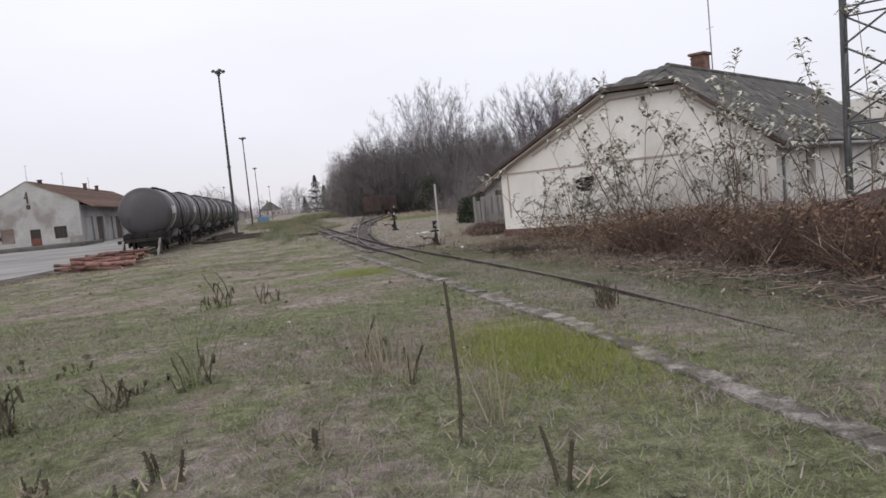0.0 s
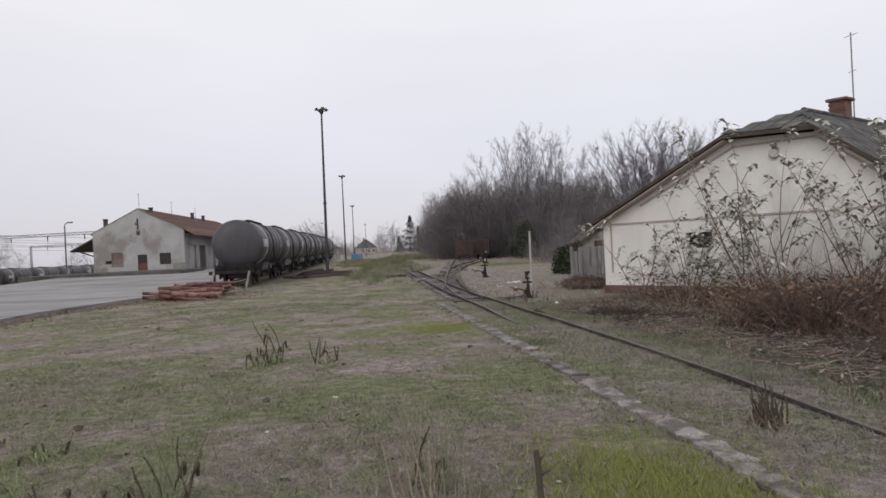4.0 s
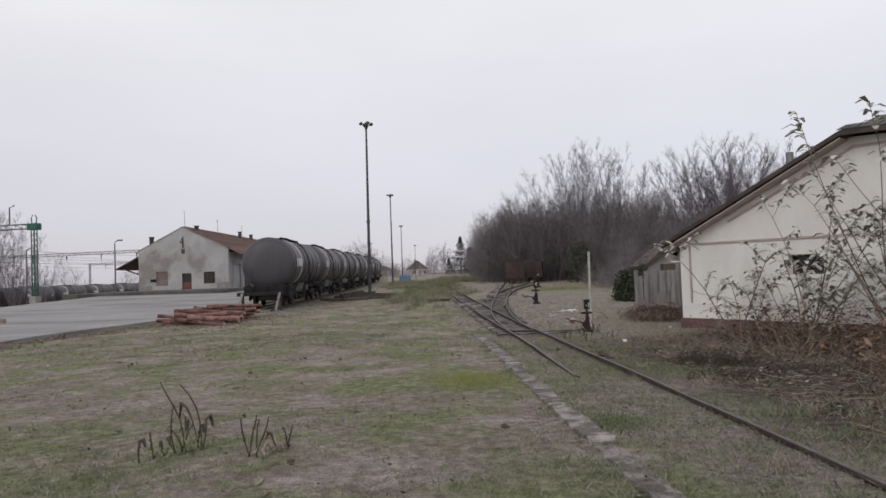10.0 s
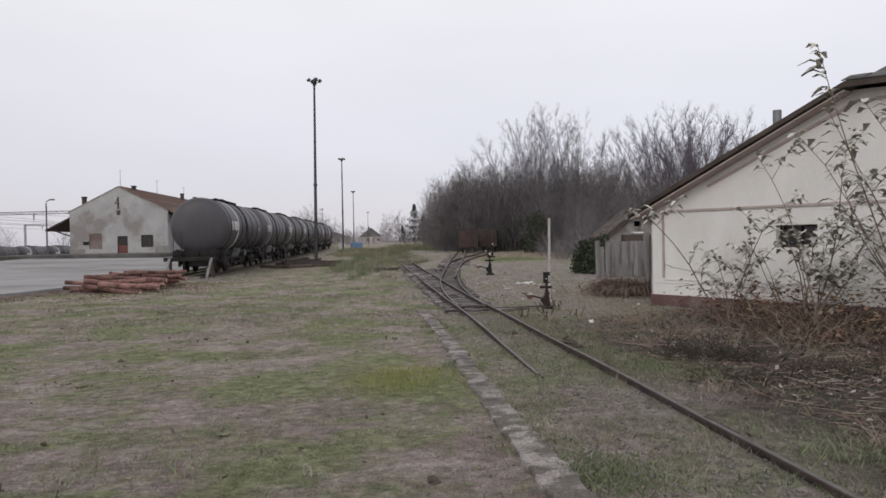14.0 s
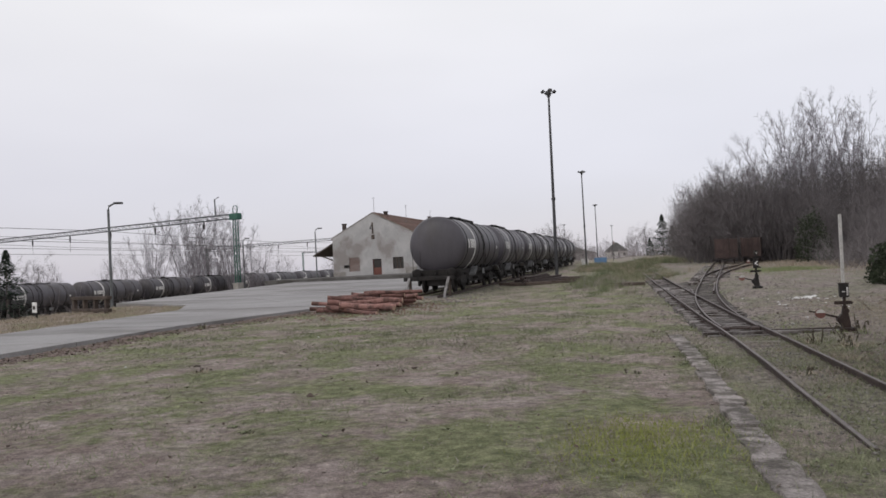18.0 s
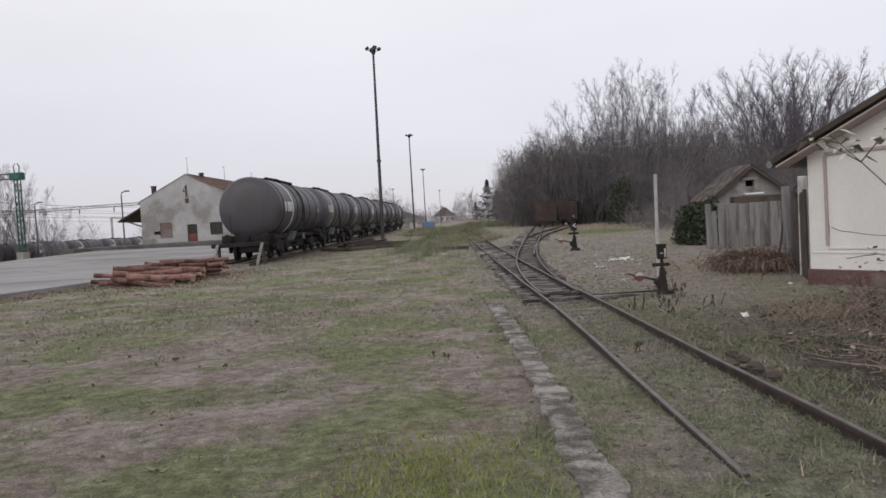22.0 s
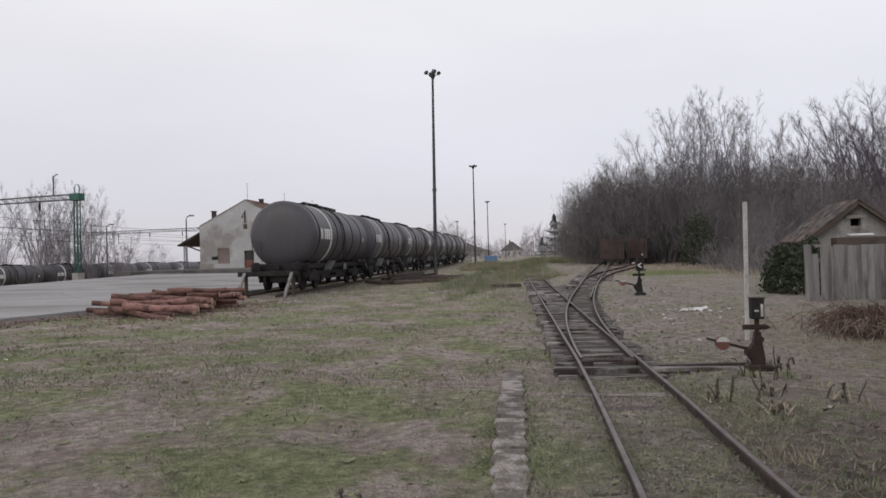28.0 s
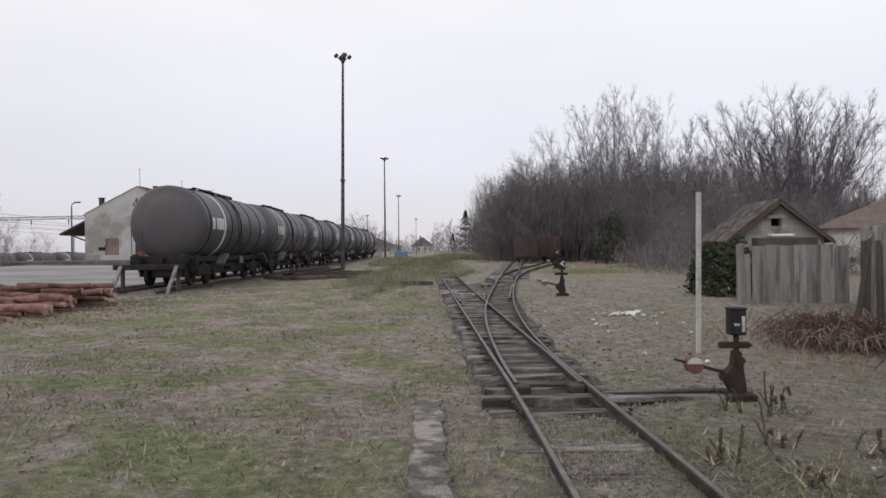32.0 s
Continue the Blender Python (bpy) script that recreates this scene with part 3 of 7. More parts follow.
    for dy in (0.0, 0.24):
        part("throw_board", Shape().box(0.93, 26.42 + dy, toe - 0.02, 2.32, 26.55 + dy, toe + 0.035, bevel=0.01), SLEEPER, t, "bleached timber bearer")
    part("throw_rod", Shape().tube([(0.82, 26.60, toe + 0.03), (2.1, 26.60, toe + 0.045)], 0.016, 6), RUST, t)


make_track()


def make_trackbed():
    sh, n = Shape(), 40
    vs = []
    for i in range(n + 1):
        y = 26.3 + i * 0.55
        for a in (-0.35, -0.02, 0.30, 0.65, 1.0, 1.25):
            x = line_x(y) + a * 0.9 + bend(y) * (0.9 if a > 0.5 else 0.2 if a > 0 else 0)
            x += rng.uniform(-0.08, 0.08) if a in (-0.35, 1.25) else 0
            edge = a in (-0.35, 1.25) or i in (0, n)
            vs.append((x, y, ground_z(x, y) + (-0.06 if edge else -0.004) + rng.uniform(-0.008, 0.008)))
    sh.add(vs, [(i * 6 + k, i * 6 + k + 1, i * 6 + k + 7, i * 6 + k + 6) for i in range(n) for k in range(5)], True)
    tagged(part("trackbed", sh, OILY_SOIL), "dark oily soil between the turnout sleepers", "ground", kind="structure")


OILY_SOIL = mat("oily_trackbed_soil", (0.040, 0.034, 0.030), (0.085, 0.074, 0.067), 6, 0.95, 0, 0.7, 55, (0.14, 0.125, 0.112), 1.4, 0.4)
make_trackbed()


# ---- broken concrete edging ----
def make_kerb():
    k = thing("concrete_edging", Matrix(), "old cracked concrete edging strip sunk in the grass", "kerb", kind="structure")
    y = 0.5
    while y < 26.6:
        n = min(rng.uniform(0.9, 1.15), 26.65 - y)
        if n < 0.25:
            break
        lost = 15.6 < y < 16.2 or 12.2 < y < 12.9 or (y < 5 and rng.random() < 0.3)
        mid = edging_x(y + n / 2)
        half = 0.115 if y < 13 else 0.13
        x0, x1 = mid - half + rng.uniform(-0.008, 0.008), mid + half + rng.uniform(-0.012, 0.010)
        z = surface_z(mid, y + n / 2) + (0.030 if y > 14 else 0.028) + rng.uniform(-0.008, 0.006)
        z -= 0.02 if lost else 0.014 if y < 6.7 else 0
        z -= 0.012 if 12.6 < y < 17.5 and rng.random() < 0.4 else 0
        # an uneven outline: chipped long edges
        m = 9
        left = [(x0 + rng.uniform(-0.010, 0.038), y + 0.004 + (n - 0.008) * i / m) for i in range(m + 1)]
        right = [(x1 + rng.uniform(-0.042, 0.010), y + 0.008 + (n - 0.016) * i / m) for i in range(m + 1)]
        ring = left + right[::-1]
        xm = (x0 + x1) / 2
        c = len(ring)
        tilt = rng.uniform(-0.012, 0.012)
        slope = (surface_z(mid, y + n) - surface_z(mid, y)) / n
        tip = lambda a, b: tilt * (a - mid) + slope * (b - y - n / 2)
        vs = [(a, b, z - 0.2) for a, b in ring] + [(a, b, z - 0.014 + tip(a, b)) for a, b in ring]
        vs += [(xm + (a - xm) * 0.95, y + n / 2 + (b - y - n / 2) * 0.99, z + tip(a, b)) for a, b in ring]
        fs = [tuple(range(2 * c, 3 * c))]
        for q in (0, 1):
            fs += [(q * c + i, q * c + (i + 1) % c, (q + 1) * c + (i + 1) % c, (q + 1) * c + i) for i in range(c)]
        part("edging_block", Shape().add(vs, fs), KERB, k)
        y += n


make_kerb()


# ---- the white house ----
HOUSE = Matrix.Translation((4.91, 26.77, 0)) @ Matrix.Rotation(math.atan2(-0.85, 0.526), 4, "Z")
RIDGE_S, RIDGE_Z = 6.0, 5.22


def eave_top(s):
    return 2.50 + 0.456 * s if s < RIDGE_S else 2.52 + 0.745 * (9.6 - s)


def wall_strip(sh, s0, s1, z0, z1, y0, y1, steps=1):
    """A piece of gable wall; z1 None follows the roof."""
    cuts = [s0] + [c for c in (4.58, 7.05) if s0 < c < s1] + [s1]
    for a, b in zip(cuts[:-1], cuts[1:]):
        za = z1 if z1 is not None else min(eave_top(a), 4.56 if a < 6 else 4.46) - 0.06
        zb = z1 if z1 is not None else min(eave_top(b), 4.56 if b < 6 else 4.46) - 0.06
        sh.prism([(a, z0), (b, z0), (b, zb), (a, za)], (0, y0, 0), (1, 0, 0), (0, 0, 1), (0, y1 - y0, 0))


def strip_line(sh, pts, width, depth, y):
    """A raised plaster moulding along points of the gable."""
    for (a, za), (b, zb) in zip(pts[:-1], pts[1:]):
        d = Vector((b - a, 0, zb - za))
        n = Vector((-d.z, 0, d.x)).normalized() * width / 2
        p, q = Vector((a, y, za)), Vector((b, y, zb))
        vs = [p - n, q - n, q + n, p + n]
        vs += [v + Vector((0, -depth, 0)) for v in vs]
        sh.add(vs, [(0, 3, 2, 1), (4, 5, 6, 7), (0, 1, 5, 4), (1, 2, 6, 5), (2, 3, 7, 6), (3, 0, 4, 7)])


def make_house():
    h = thing("house", HOUSE, "old cream-plastered house with dark red plinth and mossy roof", "house")
    depth = 15.0
    g = Shape()
    wall_strip(g, 0, 3.05, 0.33, None, 0, 0.38)
    wall_strip(g, 3.05, 3.90, 0.33, 1.46, 0, 0.38)
    wall_strip(g, 3.05, 3.90, 1.93, None, 0, 0.38)
    wall_strip(g, 3.90, 9.6, 0.33, None, 0, 0.38)
    part("gable_wall", g.mesh("gable_wall", PLASTER, True), PLASTER, h)
    s = Shape()
    s.box(0, 0.38, 0.33, 0.38, depth, 2.48)
    part("side_wall", s, PLASTER, h)
    s = Shape()
    for a, b in ((0.38, 2.6), (3.5, 6.2), (7.1, 10.4), (11.3, depth)):
        s.box(9.22, a, 0.33, 9.6, b, 2.5)
    for a, b in ((2.6, 3.5), (6.2, 7.1), (10.4, 11.3)):
        s.box(9.22, a, 0.33, 9.6, b, 1.0)
        s.box(9.22, a, 2.1, 9.6, b, 2.5)
    part("side_wall", s, PLASTER, h)
    for a, b in ((2.6, 3.5), (6.2, 7.1), (10.4, 11.3)):
        w = part("window", Shape().box(9.30, a, 1.0, 9.33, b, 2.1), GLASS, h)
        f = Shape()
        for q in (a, (a + b) / 2 - 0.025, b - 0.05):
            f.box(9.335, q, 1.0, 9.385, q + 0.05, 2.1)
        f.box(9.336, a, 1.0, 9.384, b, 1.05)
        f.box(9.336, a, 2.05, 9.384, b, 2.1)
        part("window_frame", f, WOOD_DARK, w)
    part("back_wall", Shape().box(0, depth, 0.0, 9.6, depth + 0.3, 4.2), PLASTER, h)
    p = Shape()
    p.box(-0.04, -0.05, -0.3, 9.64, 0.36, 0.33, bevel=0.012)
    part("plinth", p, PLINTH, h, "dark red painted plinth")
    part("plinth", Shape().box(-0.04, 0.36, -0.3, 0.36, depth, 0.33), PLINTH, h)
    part("plinth", Shape().box(9.24, 0.36, -0.3, 9.64, depth, 0.33), PLINTH, h)
    m = Shape()
    strip_line(m, [(0.32, 2.33), (9.3, 2.33)], 0.05, 0.035, 0)
    strip_line(m, [(0.32, 0.74), (0.32, 2.30)], 0.05, 0.03, 0)
    strip_line(m, [(9.3, 0.74), (9.3, 2.30)], 0.05, 0.03, 0)
    part("moulding", m, MOULD, h, "narrow rose-brown plaster moulding")
    m = Shape()
    strip_line(m, [(1.50, 2.86), (4.68, 4.28), (6.95, 4.24), (8.6, 2.96)], 0.055, 0.035, 0)
    part("moulding", m, MOULD, h, "narrow rose-brown plaster moulding")
    m = Shape()
    strip_line(m, [(0.32, 0.70), (9.3, 0.70)], 0.03, 0.02, 0)
    strip_line(m, [(0.0, 0.62), (9.6, 0.62)], 0.02, 0.012, 0)
    part("moulding", m, PLASTER, h)
    # small window
    w = part("window", Shape().box(3.05, 0.26, 1.46, 3.90, 0.28, 1.93), GLASS, h, "small dark broken window")
    f = Shape()
    f.box(3.05, 0.20, 1.46, 3.90, 0.25, 1.50)
    f.box(3.05, 0.20, 1.89, 3.90, 0.25, 1.93)
    f.box(3.05, 0.201, 1.50, 3.09, 0.249, 1.89)
    f.box(3.86, 0.201, 1.50, 3.90, 0.249, 1.89)
    f.box(3.46, 0.202, 1.50, 3.49, 0.248, 1.89)
    part("window_frame", f, WOOD_DARK, w)
    # a round lamp under the hip
    lamp = part("wall_lamp", Shape().tube([(5.85, 0.0, 3.93), (5.85, -0.10, 3.93), (5.85, -0.16, 3.93)], [0.13, 0.13, 0.08], 14), POST, h, "round weathered wall lamp")
    part("lamp_bracket", Shape().box(5.80, -0.06, 4.03, 5.90, 0.0, 4.20), WOOD_DARK, lamp)
    # roof
    kl, kr = (4.58, -0.4, 4.62), (7.05, -0.4, 4.49)
    top0, top1 = (RIDGE_S, 1.5, RIDGE_Z), (RIDGE_S, depth + 0.5, RIDGE_Z)
    el0, el1 = (-0.42, -0.4, 2.33), (-0.42, depth + 0.5, 2.33)
    er0, er1 = (9.98, -0.4, 2.30), (9.98, depth + 0.5, 2.30)

    def slab(poly, th=0.10):
        poly = [Vector(q) for q in poly]
        n = (poly[1] - poly[0]).cross(poly[2] - poly[0]).normalized()
        n = n if n.z > 0 else -n
        c = len(poly)
        vs = [q - n * th for q in poly] + poly
        fs = [tuple(reversed(range(c))), tuple(range(c, 2 * c))] + [(i, (i + 1) % c, (i + 1) % c + c, i + c) for i in range(c)]
        return Shape().add(vs, fs)

    roofs = [part("roof", slab([el0, kl, top0, top1, el1]), ROOF_GREY, h, "mossy dark roof slope"), part("roof", slab([er0, er1, top1, top0, kr]), ROOF_GREY, h, "mossy dark roof slope"), part("roof", slab([kl, kr, top0]), ROOF_GREY, h, "mossy hipped roof end")]
    # slates on the hip and on the long slope above the bushes
    slate = Shape().box(-0.20, 0, 0, 0.20, 0.42, 0.014).mesh("slate", ROOF_GREY)

    def slates(poly_origin, along, up, rows, width_at, parent):
        along, up = Vector(along).normalized(), Vector(up).normalized()
        nrm = along.cross(up)
        nrm = nrm if nrm.z > 0 else -nrm
        for r in range(rows):
            a, b = width_at(r * 0.30)
            off = 0.21 if r % 2 else 0.0
            u = a + off
            while u < b - 0.1:
                if rng.random() > 0.03:
                    o = Vector(poly_origin) + along * u + up * (r * 0.30) + nrm * (0.006 + rng.uniform(0, 0.006))
                    rot = Matrix((along, up + nrm * 0.035, nrm)).transposed().to_4x4()
                    part("slate", slate, ROOF_GREY, parent, m=Matrix.Translation(o) @ rot @ Matrix.Rotation(rng.uniform(-0.03, 0.03), 4, "Z"))
                u += 0.425
    hip_up = Vector(top0) - (Vector(kl) + Vector(kr)) / 2
    hl = hip_up.length
    slates(kl, Vector(kr) - Vector(kl), hip_up, int(hl / 0.30), lambda d: (1.24 * d / hl + 0.15, 2.47 - 1.22 * d / hl - 0.1), roofs[2])
    ru = Vector((RIDGE_S, 0, RIDGE_Z)) - Vector((9.98, 0, 2.30))
    slates(er0, (0, 1, 0), ru, 15, lambda d: (0.2 + max(0, d - 3.6) * 1.7, 7.8), roofs[1])
    ridge = Shape()
    yy = 1.5
    while yy < depth:
        ridge.tube([(RIDGE_S, yy, RIDGE_Z - 0.02), (RIDGE_S, yy + 0.44, RIDGE_Z - 0.012)], [0.10, 0.09], 8)
        yy += 0.42
    part("ridge_capping", ridge, ROOF_GREY, roofs[1])
    fa = Shape()
    strip_line(fa, [(el0[0], el0[2] - 0.065), (kl[0], kl[2] - 0.065)], 0.09, 0.03, -0.40)
    strip_line(fa, [(kl[0], kl[2] - 0.07), (kr[0], kr[2] - 0.07)], 0.09, 0.03, -0.40)
    strip_line(fa, [(kr[0], kr[2] - 0.065), (er0[0], er0[2] - 0.065)], 0.09, 0.03, -0.40)
    part("barge_board", fa, WOOD_DARK, h, "dark weathered barge board")
    so = Shape()
    strip_line(so, [(el0[0] + 0.05, el0[2] - 0.16), (kl[0], kl[2] - 0.16)], 0.03, 0.37, 0.0)
    strip_line(so, [(kr[0], kr[2] - 0.16), (er0[0] - 0.05, er0[2] - 0.16)], 0.03, 0.37, 0.0)
    part("soffit", so, MOULD, h)
    # cracks in the plaster near the corner
    for pts in ([(0.39, 1.06), (0.55, 0.99), (0.72, 0.97), (1.01, 0.92), (1.3, 0.90), (1.55, 0.85), (1.73, 0.83)], [(0.62, 0.52), (0.9, 0.57), (1.32, 0.63), (1.8, 0.64), (2.36, 0.69)], [(0.33, 1.32), (0.35, 1.05), (0.335, 0.76)], [(6.4, 1.1), (6.7, 1.4), (6.8, 1.75), (7.1, 2.0)]):
        part("plaster_crack", Shape().tube([(a, -0.001, b) for a, b in pts], [0.006 - 0.0004 * i for i in range(len(pts))], 5), WOOD_DARK, h, "dark crack in the plaster")
    gu = Shape().tube([(-0.48, -0.38, 2.22), (-0.48, depth, 2.20)], 0.065, 8)
    part("gutter", gu, GALV, h)
    gu = Shape().tube([(10.04, -0.38, 2.18), (10.04, depth, 2.16)], 0.065, 8)
    gu.tube([(10.04, 0.1, 2.14), (9.75, 0.12, 1.9), (9.72, 0.12, 0.1)], 0.045, 8)
    part("gutter", gu, GALV, h)
    # flue pipe on the long slope, chimney by the ridge
    part("flue_pipe", Shape().tube([(2.1, 2.05, 3.2), (2.1, 2.05, 4.70)], 0.10, 10), GALV, h, "grey metal flue pipe")
    ch = part("chimney", Shape().box(5.3, 4.9, 4.4, 5.78, 5.42, 5.88, bevel=0.01), BRICK, h, "brick chimney")
    part("chimney_cap", Shape().box(5.22, 4.82, 5.88, 5.86, 5.50, 5.97, bevel=0.015), BRICK, ch)
    brick = Shape().box(-0.12, -0.012, -0.032, 0.12, 0.0, 0.032).mesh("brick", BRICK)
    for r in range(18):
        for c in range(2):
            part("brick", brick, BRICK, ch, m=pose(5.42 + c * 0.25 + (0.02 if r % 2 else -0.02), 4.898, 4.58 + r * 0.075))
            part("brick", brick, BRICK, ch, m=pose(5.298, 5.04 + c * 0.25 + (0.02 if r % 2 else -0.02), 4.58 + r * 0.075, 0, 0, -90))


make_house()


def make_antenna(m, height, label):
    a = thing("roof_antenna", m, label, "antenna")
    part("pole", Shape().tube([(0, 0, 0), (0, 0, height)], 0.022, 6), GALV, a)
    for z, w in ((height - 0.12, 0.22), (height - 1.3, 0.12)):
        part("crossbar", Shape().tube([(-w, 0, z), (w, 0, z + 0.05)], 0.010, 5), GALV, a)
    return a


make_antenna(HOUSE @ pose(5.55, 6.2, 4.95), 3.3, "thin tall aerial pole on the house roof")


# ---- tank wagons ----
WAGON = 11.34


def make_wagon():
    w = thing("tank_wagon", Matrix(), "sooty grey-black railway tank wagon with white band", "tank wagon", "row of tank wagons")
    R, zc = 1.44, 2.38
    y0, y1 = 0.55, WAGON - 0.55
    prof = [(y0, 0.05), (y0 + 0.015, 0.5), (y0 + 0.06, 0.9), (y0 + 0.14, 1.18), (y0 + 0.25, 1.36), (y0 + 0.38, 1.45), (y0 + 0.56, R)]
    n, vs, fs = 40, [], []
    ring = prof + [(WAGON - a, r) for a, r in reversed(prof)]
    for a, r in ring:
        vs += [(r * math.cos(2 * math.pi * k / n), a, zc + r * math.sin(2 * math.pi * k / n)) for k in range(n)]
    for i in range(len(ring) - 1):
        fs += [(i * n + k, i * n + (k + 1) % n, (i + 1) * n + (k + 1) % n, (i + 1) * n + k) for k in range(n)]
    tank = Shape().add(vs, fs, True)
    tank.add(vs[:n], [tuple(range(n))], True)
    tank.add(vs[-n:], [tuple(range(n))], True)
    tank = part("tank", tank, TANK, w)

    def hoop(y, width, out, material, name, a0=0.0, a1=2 * math.pi, label=""):
        sh, k = Shape(), 44
        vs, fs = [], []
        for i in range(k + 1):
            t = a0 + (a1 - a0) * i / k
            for yy, rr in ((y - width / 2, R - 0.01), (y - width / 2, R + out), (y + width / 2, R + out), (y + width / 2, R - 0.01)):
                vs.append((rr * math.cos(t), yy, zc + rr * math.sin(t)))
        for i in range(k):
            fs += [(4 * i + j, 4 * i + (j + 1) % 4, 4 * i + 4 + (j + 1) % 4, 4 * i + 4 + j) for j in range(4)]
        return part(name, sh.add(vs, fs), material, tank, label)

    hoop(3.30, 0.22, 0.012, WHITE_PAINT, "white_band", label="narrow white painted band")
    for y in (1.45, 4.3, 5.6, 7.2, 9.0):
        hoop(y, 0.07, 0.020, TANK_DARK, "hoop", label="dark seam strap")
    # lettering stands as plain white bars
    def bar(y, z, ly, lz):
        for side in (1, -1):
            sh = Shape()
            a0, a1 = math.asin((z - lz / 2 - zc) / R), math.asin((z + lz / 2 - zc) / R)
            q = [(side * (R + 0.008) * math.cos(a), yy, zc + (R + 0.008) * math.sin(a)) for a in np.linspace(a0, a1, 6) for yy in (y, y + ly)]
            sh.add(q, [(2 * i, 2 * i + 1, 2 * i + 3, 2 * i + 2) for i in range(5)])
            part("marking", sh, WHITE_PAINT, tank, "white lettering panel")
    for y, ly in ((1.66, 0.30), (2.18, 0.27), (2.50, 0.27), (2.82, 0.27)):
        bar(y, 2.42, ly, 0.46)
    bar(9.4, 2.3, 0.22, 0.18)
    # manway, walkway, hand rails
    part("manway", Shape().tube([(0, 5.2, zc + R - 0.1), (0, 5.2, zc + R + 0.12), (0, 5.2, zc + R + 0.17)], [0.30, 0.30, 0.22], 16), TANK_DARK, w)
    wk = Shape()
    for x in (-0.42, 0.30):
        for k in range(3):
            wk.box(x + k * 0.045, 2.6, zc + R + 0.04, x + k * 0.045 + 0.03, 7.8, zc + R + 0.075)
    for k in range(7):
        wk.box(-0.44, 2.65 + k * 0.84, zc + R - 0.08, 0.44, 2.70 + k * 0.84, zc + R + 0.04)
    part("walkway", wk, TANK_DARK, w, "dark roof walkway grating")
    for side in (1, -1):
        lad = Shape()
        for y in (4.95, 5.35):
            pts = [(side * 0.45, y, zc + R + 0.05)] + [(side * (R + 0.10) * math.cos(a), y, zc + (R + 0.10) * math.sin(a)) for a in (1.0, 0.7, 0.4, 0.1)] + [(side * (R + 0.10), y, 1.25)]
            lad.tube(pts, 0.02, 5)
        for k in range(8):
            a = 1.0 - k * 0.15
            z = zc + (R + 0.10) * math.sin(a) if k < 7 else 1.8
            x = (R + 0.10) * math.cos(a) if k < 7 else R + 0.10
            lad.tube([(side * x, 4.95, z), (side * x, 5.35, z)], 0.013, 5)
        for z in (1.9, 1.6, 1.32):
            lad.tube([(side * (R + 0.10), 4.95, z), (side * (R + 0.10), 5.35, z)], 0.013, 5)
        part("ladder", lad, TANK_DARK, w)
    # underframe
    for x in (-0.95, 0.83):
        part("sole_bar", Shape().box(x, 0.5, 0.92, x + 0.12, WAGON - 0.5, 1.14, bevel=0.01), TANK_DARK, w)
    part("centre_sill", Shape().box(-0.42, 0.6, 0.66, 0.42, WAGON - 0.6, 1.10, bevel=0.02), TANK_DARK, w)
    for x in (-0.80, 0.72):
        part("brake_rigging", Shape().box(x, 3.3, 0.40, x + 0.08, 8.0, 0.93, bevel=0.02), TANK_DARK, w)
    part("brake_rigging", Shape().box(-0.62, 0.75, 0.34, 0.62, 3.2, 0.80, bevel=0.05), TANK_DARK, w)
    part("brake_rigging", Shape().box(-0.62, WAGON - 3.2, 0.34, 0.62, WAGON - 0.75, 0.80, bevel=0.05), TANK_DARK, w)
    for y, d in ((3.45, 1), (WAGON - 0.35, -1)):
        plate = Shape().prism([(0, 0.78), (d * 0.75, 1.18), (d * 0.75, 1.24), (0, 0.86)], (0.98, y, 0), (0, 1, 0), (0, 0, 1), (0.34, 0, 0))
        part("step_plate", plate, GALV, w, "pale slanted step plate")
    for y in (0.42, WAGON - 0.57):
        part("headstock", Shape().box(-1.25, y, 0.80, 1.25, y + 0.15, 1.16, bevel=0.015), TANK_DARK, w)
    for y in (1.3, 3.4, 5.2, 7.0, 8.9):
        s = Shape().prism([(-0.9, 1.12), (0.9, 1.12), (1.15, 1.72), (0.7, 1.32), (-0.7, 1.32), (-1.15, 1.72)], (0, y, 0), (1, 0, 0), (0, 0, 1), (0, 0.16, 0))
        part("saddle", s, TANK_DARK, w)
    for y, d in ((0.42, -1), (WAGON - 0.42, 1)):
        for x in (-0.875, 0.875):
            b = Shape().tube([(x, y, 1.02), (x, y + d * 0.32, 1.02)], [0.11, 0.09], 10)
            b.tube([(x, y + d * 0.32, 1.02), (x, y + d * 0.36, 1.02), (x, y + d * 0.375, 1.02)], [0.22, 0.22, 0.15], 14)
            part("buffer", b, TANK_DARK, w)
        part("coupling_hook", Shape().box(-0.05, min(y, y + d * 0.28), 0.93, 0.05, max(y, y + d * 0.28), 1.08, bevel=0.01), TANK_DARK, w)
    for y in (1.95, WAGON - 1.95):
        bg_ = Shape()
        for x in (-1.02, 0.94):
            bg_.prism([(-1.35, 0.55), (-1.35, 0.72), (-0.5, 0.80), (0.5, 0.80), (1.35, 0.72), (1.35, 0.55), (0.5, 0.42), (-0.5, 0.42)], (x, y, 0), (0, 1, 0), (0, 0, 1), (0.08, 0, 0))
        bg_.box(-1.0, y - 0.2, 0.55, 1.0, y + 0.2, 0.90)
        bogie = part("bogie", bg_, TANK_DARK, w)
        for dy in (-0.9, 0.9):
            for x in (-0.82, 0.70):
                wh = Shape().tube([(x, y + dy, 0.46), (x + 0.03, y + dy, 0.46), (x + 0.12, y + dy, 0.46)], [0.46, 0.44, 0.43], 22)
                part("wheel", wh, TANK_DARK, bogie)
            part("axle_box", Shape().box(-1.12, y + dy - 0.14, 0.36, -1.02, y + dy + 0.14, 0.62, bevel=0.02), TANK_DARK, bogie)
